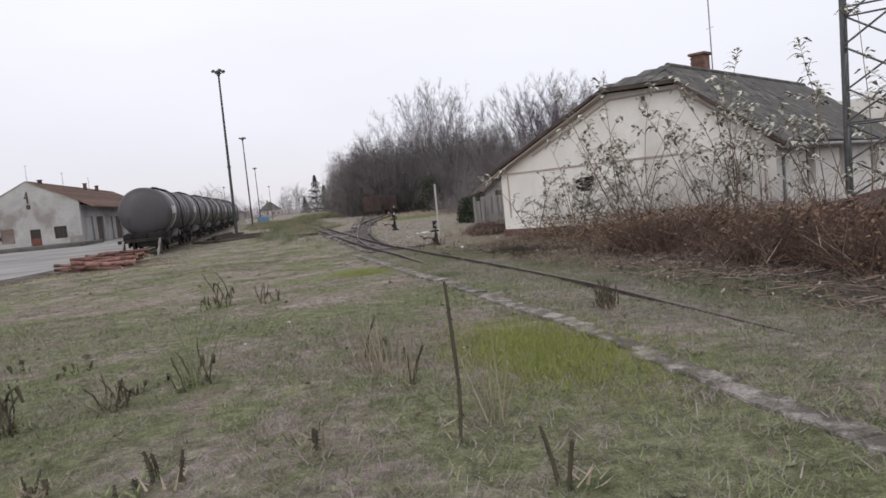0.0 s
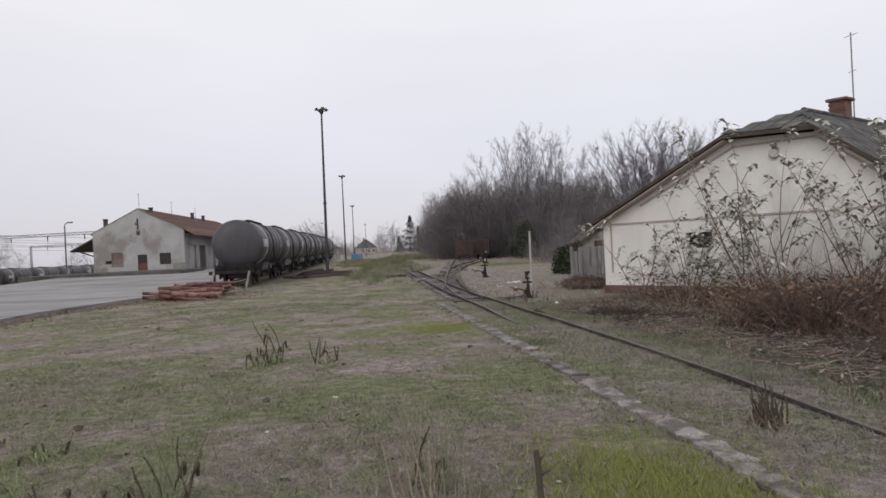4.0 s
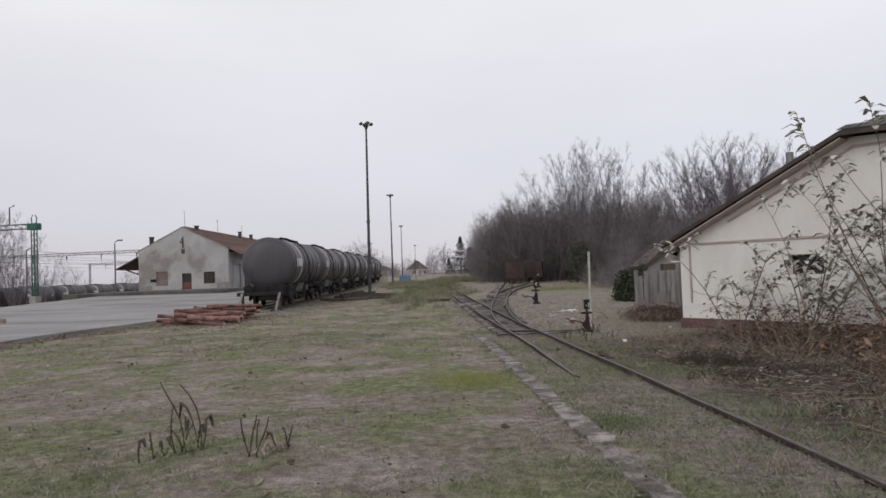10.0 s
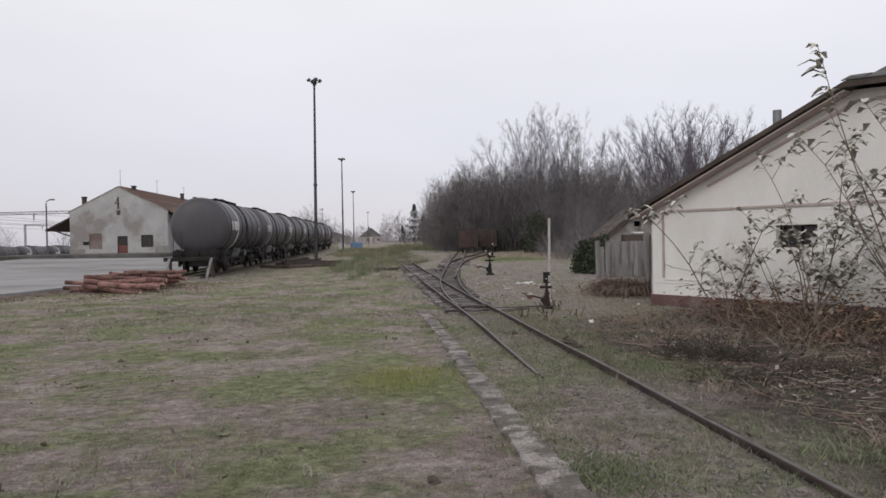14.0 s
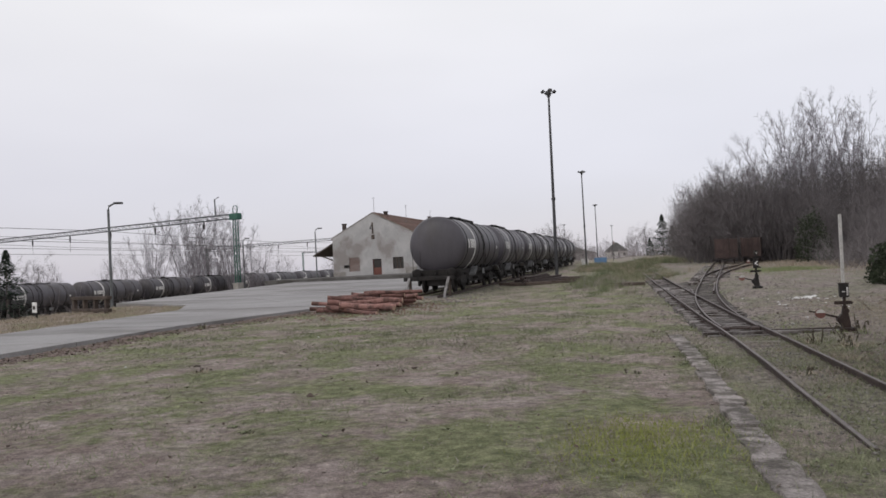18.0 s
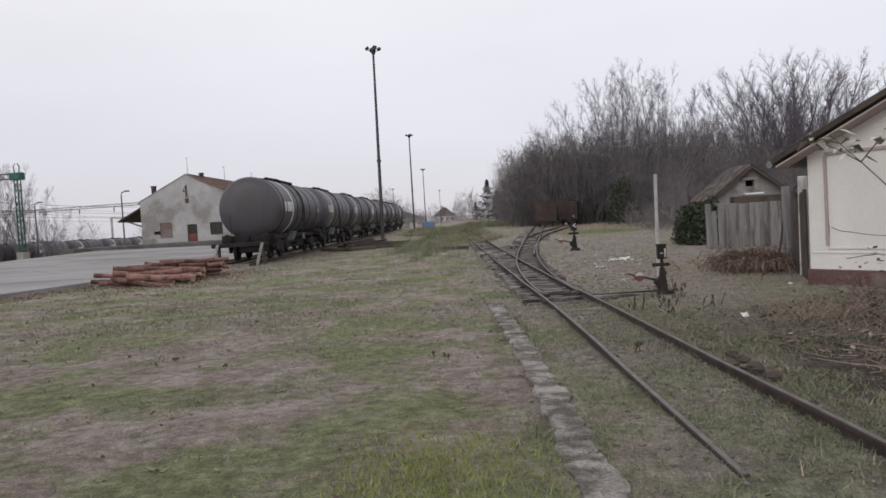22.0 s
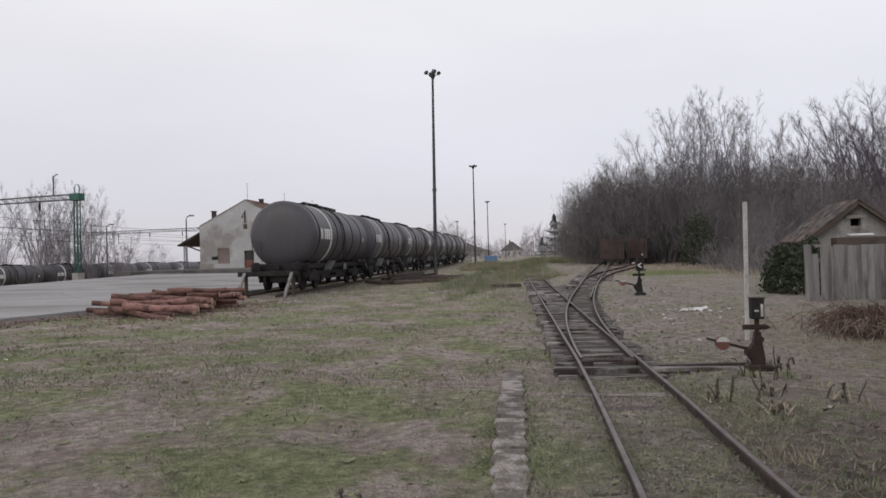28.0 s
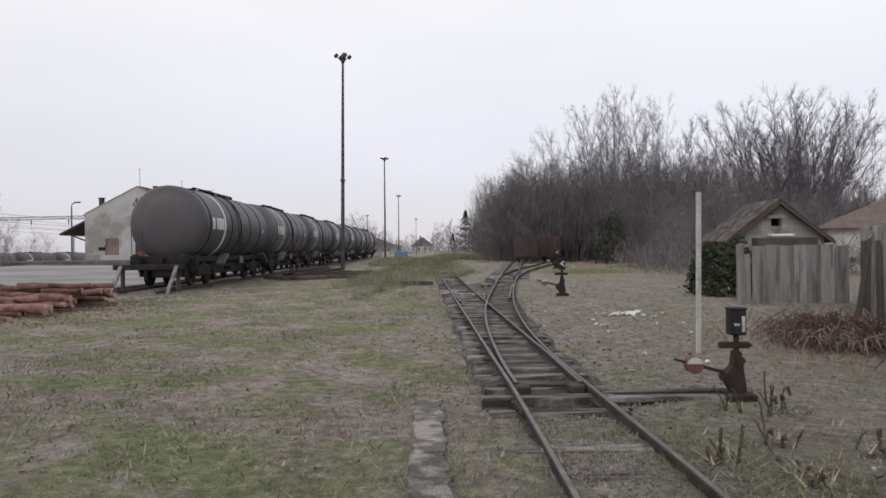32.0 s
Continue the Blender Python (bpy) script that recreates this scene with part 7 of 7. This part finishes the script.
for i, (x, y, h, n) in enumerate(((1.72, 24.85, 0.28, 5), (2.2, 25.7, 0.44, 6), (1.45, 23.9, 0.16, 4), (1.16, 24.35, 0.26, 2), (2.23, 24.55, 0.26, 5), (1.06, 24.3, 0.22, 4), (0.17, 21.05, 0.22, 3), (1.85, 25.9, 0.3, 4), (1.5, 24.15, 0.15, 3), (-1.71, 21.6, 0.12, 3))):
    make_weed("dead_weed", x, y, h, n, 200 + i, lab, 0.7)
make_weed("dead_weed", -0.40, 8.95, 0.32, 20, 300, "dense brown weed clump between the rails", 0.0, 0.1)
make_weed("dead_weed", -0.46, 8.85, 0.24, 12, 301, "dense brown weed clump between the rails", 0.0, 0.1)


# ---- litter and scraps ----
def scrap(x, y, s, seed, label, material=WHITE_PAINT):
    r = random.Random(seed)
    vs = [Vector((s * math.cos(a) * r.uniform(0.5, 1.2), s * math.sin(a) * r.uniform(0.4, 1.0), r.uniform(0.0, s * 0.7))) for a in np.linspace(0, 2 * math.pi, 7)[:-1]] + [Vector((0, 0, s * r.uniform(0.4, 0.9)))]
    lo = [Vector((v.x, v.y, v.z - 0.012)) for v in vs]
    fs = [(i, (i + 1) % 6, 6) for i in range(6)] + [(7 + (i + 1) % 6, 7 + i, 13) for i in range(6)] + [(i, 7 + i, 7 + (i + 1) % 6, (i + 1) % 6) for i in range(6)]
    ob = part("litter", Shape().add(vs + lo, fs), material)
    ob.matrix_basis = pose(x, y, surface_z(x, y) + 0.006, 0, 0, r.uniform(0, 360))
    tagged(ob, label, "litter", "scraps of litter")


for i, (x, y, s) in enumerate(((3.2, 34.2, 0.13), (3.45, 34.0, 0.15), (3.7, 34.3, 0.13), (3.0, 34.4, 0.10), (3.85, 33.8, 0.09), (2.75, 32.6, 0.06), (3.45, 34.2, 0.08), (2.4, 31.8, 0.05), (3.7, 31.5, 0.05), (2.9, 28.9, 0.05), (2.3, 29.6, 0.05), (4.6, 26.9, 0.07), (2.16, 23.2, 0.16), (2.0, 24.2, 0.05), (-10.5, 23.5, 0.07), (-2.2, 8.2, 0.05), (-3.6, 11.2, 0.05), (1.7, 28.2, 0.06), (2.0, 35.5, 0.06), (3.2, 36.4, 0.06), (-8.8, 28.2, 0.05), (-4.1, 9.9, 0.04))):
    scrap(x, y, s * (0.85 if y > 25 else 0.5), 400 + i, "crumpled white litter on the ground")
for i in range(18):
    scrap(3.5 + rng.uniform(-1.0, 0.9), 34.0 + rng.uniform(-1.3, 1.1), rng.uniform(0.025, 0.055), 430 + i, "small pale scrap in the litter pile")
for i in range(9):
    scrap(0.74 + rng.uniform(-0.05, 0.16), 19.5 + i * 0.13, rng.uniform(0.05, 0.11), 450 + i, "dark rotten wood scrap against the rail", WOOD_DARK)
for i in range(14):
    scrap(rng.uniform(-9, -1.5), rng.uniform(8, 26), rng.uniform(0.03, 0.06), 500 + i, "dark clod lying in the turf", WOOD_DARK)


# ---- ballast, grass and turf ----
LOG_BARK_BITS = island_mat("bark_chip", [(0.14, 0.075, 0.06), (0.23, 0.14, 0.115), (0.10, 0.065, 0.055)])


def stones(n, place, seed, size, material, label):
    r = np.random.default_rng(seed)
    pts = np.array([place(r) for _ in range(n)])
    z = np.array([surface_z(x, y) for x, y in pts]) + 0.004
    s = size * r.uniform(0.5, 1.6, (n, 1))
    c = np.column_stack([pts, z])
    j = r.uniform(0.6, 1.3, (n, 6, 1))
    dirs = np.array([[1, 0, 0], [0.1, 1, 0.1], [-1, 0.1, 0], [0, -1, 0.1], [0.1, 0, 0.8], [0, 0, -0.6]])
    a = r.random(n) * 2 * np.pi
    rot = np.stack([np.stack([np.cos(a), -np.sin(a), 0 * a], 1), np.stack([np.sin(a), np.cos(a), 0 * a], 1), np.stack([0 * a, 0 * a, 1 + 0 * a], 1)], 1)
    vs = c[:, None] + np.einsum("nij,kj->nki", rot, dirs) * j * s[:, None]
    faces = [(0, 1, 4), (1, 2, 4), (2, 3, 4), (3, 0, 4), (1, 0, 5), (2, 1, 5), (3, 2, 5), (0, 3, 5)]
    return bulk("ballast", vs, faces, material, label, "gravel")


stones(1500, lambda r: (0.55 + r.normal(0, 0.75), r.uniform(25.5, 46)), 31, 0.024, STONE, "sparse grey ballast between the turnout rails")
stones(2600, lambda r: (lambda y: (line_x(y) + 0.38 + r.normal(0, 0.4), y))(r.uniform(8, 26)), 32, 0.014, STONE, "half-sunk ballast between the rails")
stones(900, lambda r: (2.8 + r.normal(0, 1.5), r.uniform(27, 42)), 33, 0.020, STONE, "loose gravel on the bare soil by the levers")
stones(2600, lambda r: (-9.0 + r.normal(0, 0.9), 41 + 62 * r.random() ** 1.3), 34, 0.035, STONE, "dark ballast along the siding")


def blades(name, n, place, seed, h, w, material, label, lean=0.55, keep=None):
    r = np.random.default_rng(seed)
    pts = place(r, n)
    if keep is not None:
        pts = pts[[keep(x, y, r) for x, y in pts]]
    n = len(pts)
    z = np.array([surface_z(x, y) for x, y in pts]) - 0.012
    a = r.random(n) * 2 * np.pi
    hh = h * r.uniform(0.35, 1.3, n)
    side = np.stack([np.cos(a), np.sin(a), 0 * a], 1) * (w * r.uniform(0.6, 1.4, n))[:, None]
    tip = np.stack([r.normal(0, lean, n), r.normal(0, lean, n), np.ones(n)], 1) * hh[:, None]
    c = np.column_stack([pts, z])
    return bulk(name, np.stack([c - side, c + side, c + tip], 1), [(0, 1, 2)], material, label, "grass")


def on_turf(x, y, r):
    if abs(x - edging_x(y)) < 0.13 and y < 26.7:
        return False
    return not (yard_left(y) < x < yard_right(y) + 0.1)


def patch(x, y, scale=0.42, shift=0.0):
    return noise.noise(Vector((x * scale + shift, y * scale, 1.7))) + 0.5 * noise.noise(Vector((x * scale * 3, y * scale * 3, 4.1)))


def field(x0, x1, y0, y1, power=1.0, soft=0.7):
    """Scatter over a plot whose edges thin out."""
    def f(r, n):
        return np.column_stack([r.uniform(x0, x1, n) + r.normal(0, soft, n), y0 + (y1 - y0) * r.random(n) ** power + r.normal(0, soft, n)])
    return f


def tufts(name, n, per, place, seed, h, material, label, keep, radius=0.05, lean=1.0, w=0.0035):
    """Grass in loose tufts, so that the turf is lumpy and mottled."""
    r = np.random.default_rng(seed)
    c = place(r, n)
    c = c[[keep(x, y, r) for x, y in c]]
    size = r.uniform(0.5, 1.6, len(c))
    pts = np.repeat(c, per, 0) + r.normal(0, 1, (len(c) * per, 2)) * (radius * np.repeat(size, per))[:, None]
    z = np.repeat(np.array([surface_z(x, y) for x, y in c]), per) - 0.010
    m = len(pts)
    a = r.random(m) * 2 * np.pi
    hh = h * r.uniform(0.4, 1.3, m) * np.repeat(size, per)
    side = np.stack([np.cos(a), np.sin(a), 0 * a], 1) * (w * r.uniform(0.6, 1.5, m))[:, None]
    tip = np.stack([r.normal(0, lean, m), r.normal(0, lean, m), np.ones(m)], 1) * hh[:, None]
    p = np.column_stack([pts, z])
    return bulk(name, np.stack([p - side, p + side, p + tip], 1), [(0, 1, 2)], material, label, "grass")


near = field(-12.5, 0.2, 0, 32, 1.2, 1.0)
far = field(-19, 2, 24, 62, 1.2)
tufts("turf_grass", 15500, 16, near, 51, 0.030, OLIVE, "short olive winter grass in tufts", lambda x, y, r: on_turf(x, y, r) and patch(x, y) + r.normal(0, 0.15) > -0.05)
tufts("turf_grass", 14500, 14, near, 52, 0.026, PALE, "bleached dead grass in tufts", lambda x, y, r: on_turf(x, y, r) and patch(x, y, 0.55, 21) + r.normal(0, 0.25) > -0.05)
tufts("turf_grass", 5500, 14, near, 66, 0.026, DULL, "dull brown dead grass in tufts", lambda x, y, r: on_turf(x, y, r) and patch(x, y, 0.4, 33) + r.normal(0, 0.25) > -0.1)
tufts("green_grass", 4200, 18, near, 53, 0.042, GRASS_GREEN, "fresher green grass in patches", lambda x, y, r: on_turf(x, y, r) and patch(x, y, 0.38, 9) > 0.2 + r.normal(0, 0.1), 0.06)
tufts("green_clump", 520, 120, near, 90, 0.042, CLUMP, "low dark green clumps of weeds in the turf", lambda x, y, r: on_turf(x, y, r) and patch(x, y, 0.5, 77) > 0.05, 0.12, 1.1, 0.003)
tufts("green_clump", 330, 90, field(-14, 0, 26, 55, 1.1), 91, 0.05, CLUMP, "low dark green clumps of weeds farther off", lambda x, y, r: on_turf(x, y, r), 0.2, 1.0, 0.006)
for seed, mt in ((92, OLIVE), (93, PALE), (94, CLUMP)):
    tufts("edge_grass", 420, 16, lambda r, n: (lambda y: np.column_stack([np.where(r.random(n) < 0.5, -0.15, 0.14) + np.interp(y, EDGING_Y, EDGING_X) + r.normal(0, 0.05, n), y]))(3 + 24 * r.random(n)), seed, 0.05, mt, "grass creeping over the concrete edging", lambda x, y, r: patch(x, y, 0.7, seed) > 0.0, 0.05, 1.0, 0.004)
start = field(-9, -0.4, 3.2, 14, 0.9, 1.3)
tufts("turf_grass", 7500, 16, start, 81, 0.050, OLIVE, "longer olive grass in the near turf", lambda x, y, r: on_turf(x, y, r) and patch(x, y, 0.5, 3) + r.normal(0, 0.25) > -0.1)
tufts("turf_grass", 4400, 14, start, 82, 0.048, PALE, "longer bleached grass in the near turf", lambda x, y, r: on_turf(x, y, r) and patch(x, y, 0.5, 14) + r.normal(0, 0.25) > 0)
tufts("green_grass", 2800, 18, start, 83, 0.052, GRASS_GREEN, "longer green grass in the near turf", lambda x, y, r: on_turf(x, y, r) and patch(x, y, 0.45, 27) > 0.05, 0.06)
right = field(1.3, 5.5, 21, 46, 1.1)
tufts("turf_grass", 1200, 14, right, 84, 0.04, OLIVE, "thin olive grass on the soil by the levers", lambda x, y, r: patch(x, y, 0.45, 40) + r.normal(0, 0.15) > 0.0, 0.07, 0.8, 0.0032)
tufts("turf_grass", 900, 14, right, 85, 0.04, PALE, "thin bleached grass on the soil by the levers", lambda x, y, r: patch(x, y, 0.5, 50) + r.normal(0, 0.15) > 0.0, 0.07, 0.8, 0.0032)
by_rail = field(0.4, 1.7, 7, 25, 0.9, 0.4)
tufts("turf_grass", 1500, 16, by_rail, 101, 0.045, OLIVE, "thin olive grass beside the buried rail", lambda x, y, r: patch(x, y, 0.5, 44) + r.normal(0, 0.15) > 0.05, 0.07, 0.9, 0.004)
tufts("turf_grass", 700, 14, by_rail, 102, 0.045, GRASS_DRY, "russet dead grass beside the buried rail", lambda x, y, r: patch(x, y, 0.5, 88) + r.normal(0, 0.15) > 0.1, 0.07, 0.9, 0.004)
tufts("green_clump", 240, 60, by_rail, 103, 0.05, CLUMP, "low green weeds beside the buried rail", lambda x, y, r: patch(x, y, 0.5, 18) > 0.0, 0.12, 0.9, 0.005)
between = field(-1.0, 0.9, 3.0, 25.8, 1.0, 0.3)
tufts("turf_grass", 5000, 14, between, 86, 0.045, OLIVE, "thin olive grass between the rails", lambda x, y, r: on_turf(x, y, r) and patch(x, y, 0.6, 60) + r.normal(0, 0.2) > -0.02, 0.06, 0.8, 0.003)
tufts("turf_grass", 3500, 14, between, 87, 0.04, PALE, "thin bleached grass between the rails", lambda x, y, r: on_turf(x, y, r) and patch(x, y, 0.6, 70) + r.normal(0, 0.2) > 0.0, 0.06, 0.8, 0.003)
tufts("tall_grass", 8, 26, lambda r, n: np.array([(-4.5, 8.3), (-2.97, 8.3), (-4.45, 8.4), (-2.9, 8.2), (-6.7, 9.4), (-5.7, 7.8), (-2.6, 6.2), (-5.1, 8.1)]), 88, 0.46, OLIVE, "taller pale green grass tussock in the turf", lambda x, y, r: True, 0.05, 0.28)
tufts("tall_grass", 5, 16, lambda r, n: np.array([(-3.02, 7.76), (-3.06, 7.86), (-2.93, 7.2), (-3.0, 7.6), (-2.6, 6.2)]), 89, 0.50, GRASS_DRY, "tall straw-coloured stalks standing in the turf", lambda x, y, r: True, 0.05, 0.16)
tufts("turf_grass", 5600, 12, far, 67, 0.042, OLIVE, "short olive grass farther off", lambda x, y, r: on_turf(x, y, r) and patch(x, y) + r.normal(0, 0.2) > 0.05, 0.12, 0.8, 0.009)
tufts("turf_grass", 5200, 12, far, 68, 0.045, PALE, "bleached grass farther off", lambda x, y, r: on_turf(x, y, r) and patch(x, y, 0.55, 21) + r.normal(0, 0.25) > 0.0, 0.12, 0.8, 0.009)
tufts("green_grass", 2400, 14, far, 69, 0.055, GRASS_GREEN, "fresher green grass farther off", lambda x, y, r: on_turf(x, y, r) and patch(x, y, 0.38, 9) > 0.14, 0.14, 0.8, 0.009)
blades("green_grass", 19000, lambda r, n: np.column_stack([-1.72 + r.normal(0, 0.34, n), 7.65 + r.normal(0, 0.66, n)]), 54, 0.06, 0.004, MOSS, "bright green grass patch beside the edging", 0.5)
blades("green_grass", 5000, lambda r, n: np.column_stack([-1.75 + r.normal(0, 0.32, n), 17.9 + r.normal(0, 0.5, n)]), 55, 0.05, 0.004, MOSS, "yellow-green grass patch beside the edging", 0.5)
blades("green_grass", 16000, field(-11.5, -2, 40, 62), 56, 0.08, 0.010, GRASS, "green grass towards the wagons", 0.5, lambda x, y, r: on_turf(x, y, r) and patch(x, y, 0.3, 5) > -0.05)
for seed, mt in ((57, OLIVE), (60, PALE), (73, CLUMP)):
    tufts("tall_grass", 34, 44, lambda r, n: np.column_stack([-2.5 + r.normal(0, 0.8, n), 51 + r.normal(0, 4.0, n)]), seed, 0.30, mt, "tall grass tussocks between the tracks", lambda x, y, r: True, 0.14, 0.35, 0.008)
blades("tall_grass", 1400, lambda r, n: np.column_stack([-0.9 + r.normal(0, 0.5, n), 60 + r.normal(0, 7, n)]), 58, 0.25, 0.010, OLIVE, "tall dry grass between the tracks", 0.2)
blades("tall_grass", 5000, lambda r, n: np.column_stack([6.9 + r.normal(0, 0.9, n), 52 + r.normal(0, 0.9, n)]), 59, 0.14, 0.012, GRASS_GREEN, "yellow-green grass before the thicket", 0.3)
blades("dry_grass", 9000, lambda r, n: np.column_stack([3.0 + r.normal(0, 1.2, n), r.uniform(10, 30, n)]), 61, 0.04, 0.004, PALE, "thin bleached grass between rail and house", 0.8, lambda x, y, r: x > 0.8 and (y > 21 or x < 1.5))
blades("dry_grass", 16000, lambda r, n: np.column_stack([5.2 + r.normal(0, 1.8, n), 30.5 + r.normal(0, 2.2, n)]), 62, 0.06, 0.005, GRASS_DRY, "rough dry grass by the fence", 0.7, lambda x, y, r: x > 1.5)
blades("green_grass", 5000, lambda r, n: np.column_stack([3.6 + r.normal(0, 1.1, n), 24.5 + r.normal(0, 2.0, n)]), 63, 0.05, 0.005, GRASS_GREEN, "thin green grass before the house corner", 0.6, lambda x, y, r: x > 1.2)
blades("dry_grass", 14000, lambda r, n: np.column_stack([12 + r.normal(0, 4.0, n), 58 + r.normal(0, 6, n)]), 64, 0.14, 0.014, GRASS_DRY, "rough pale grass before the thicket", 0.5, lambda x, y, r: x > 4)
blades("dry_grass", 20000, field(-29, -21, 26, 46), 65, 0.12, 0.012, GRASS_DRY, "rough grass on the verge beyond the yard", 0.6, lambda x, y, r: on_turf(x, y, r) and x > yard_edge(y))

verge = field(-4.5, 5.5, 78, 112, 1.4)
track_end = field(-1.6, 2.0, 55, 82, 1.0)
for seed, mt, h in ((95, OLIVE, 0.26), (96, GRASS_DRY, 0.24), (97, CLUMP, 0.22)):
    tufts("overgrowth", 150, 40, track_end, seed, h, mt, "grass tufts grown over the old straight track", lambda x, y, r: patch(x, y, 0.5, seed) > -0.1, 0.22, 0.5, 0.010)
    tufts("overgrowth", 260, 40, verge, seed + 10, h * 1.5, mt, "weeds and low scrub across the end of the tracks", lambda x, y, r: patch(x, y, 0.3, seed) > -0.1, 0.4, 0.5, 0.02)
tufts("overgrowth", 16, 44, lambda r, n: np.column_stack([-2.9 + r.normal(0, 0.8, n), 61 + r.normal(0, 3.5, n)]), 98, 0.48, CLUMP, "tall green weeds between siding and track", lambda x, y, r: True, 0.22, 0.6, 0.010)


# rosettes of broad-leaved weeds in the turf
def rosettes(n, place, seed, size, label):
    r = np.random.default_rng(seed)
    out = []
    for _ in range(n):
        x, y = place(r)
        z = surface_z(x, y)
        for a in np.arange(7) * 2 * np.pi / 7 + r.random():
            ln, up = size * r.uniform(0.5, 1.2), r.uniform(0.15, 0.6)
            o = np.array([np.cos(a), np.sin(a), up]) * ln
            w = np.array([-np.sin(a), np.cos(a), 0]) * ln * 0.28
            c = np.array([x, y, z])
            out.append([c, c + o * 0.6 + w, c + o, c + o * 0.6 - w])
    return bulk("leaf_rosettes", np.array(out), [(0, 1, 2, 3)], OLIVE, label, "weeds")


rosettes(700, lambda r: (r.uniform(-9, 0), 3.5 + 26 * r.random() ** 1.2), 71, 0.032, "small green weed rosettes in the turf")
rosettes(60, lambda r: (r.uniform(-9, -1.2), r.uniform(8, 28)), 72, 0.06, "larger green weed rosettes in the turf")


# dark soil and clods along the broken edge of the yard
stones(5200, lambda r: (lambda y: (yard_right(y) + abs(r.normal(0, 0.45)) + 0.02, y))(r.uniform(20, 45)), 35, 0.035, DULL, "dark crumbled soil along the yard edge")
leaves(2600, lambda r: (lambda y: (yard_right(y) + abs(r.normal(0, 0.6)) + 0.05, y))(r.uniform(20, 46)), 36, 0.045, LEAF_BROWN, "leaf debris along the yard edge")
stones(1500, lambda r: (-10.6 + r.normal(0, 1.3), 38.6 + r.normal(0, 2.4)), 37, 0.03, LOG_BARK_BITS, "reddish bark bits round the log pile")
stones(1300, lambda r: (-10.7 + r.normal(0, 0.75), 44.6 + abs(r.normal(0, 0.5))), 38, 0.045, STONE, "grey gravel heaped at the buffer stop")
blades("green_weeds", 2600, lambda r, n: np.column_stack([-0.72 + r.normal(0, 0.17, n), 14.2 + r.normal(0, 0.28, n)]), 110, 0.045, 0.006, CLUMP, "leafy green weeds beside the edging", 0.8)
tufts("green_clump", 260, 50, field(0.8, 4.2, 13, 24, 1.0, 0.4), 111, 0.05, CLUMP, "low green weeds on the soil before the house", lambda x, y, r: patch(x, y, 0.6, 31) > 0.0, 0.14, 0.9, 0.004)
tufts("dry_grass", 260, 40, field(0.6, 4.0, 12, 24, 1.0, 0.4), 112, 0.10, GRASS_DRY, "tufts of straw-coloured grass before the house", lambda x, y, r: patch(x, y, 0.6, 61) > 0.05, 0.08, 0.7, 0.003)
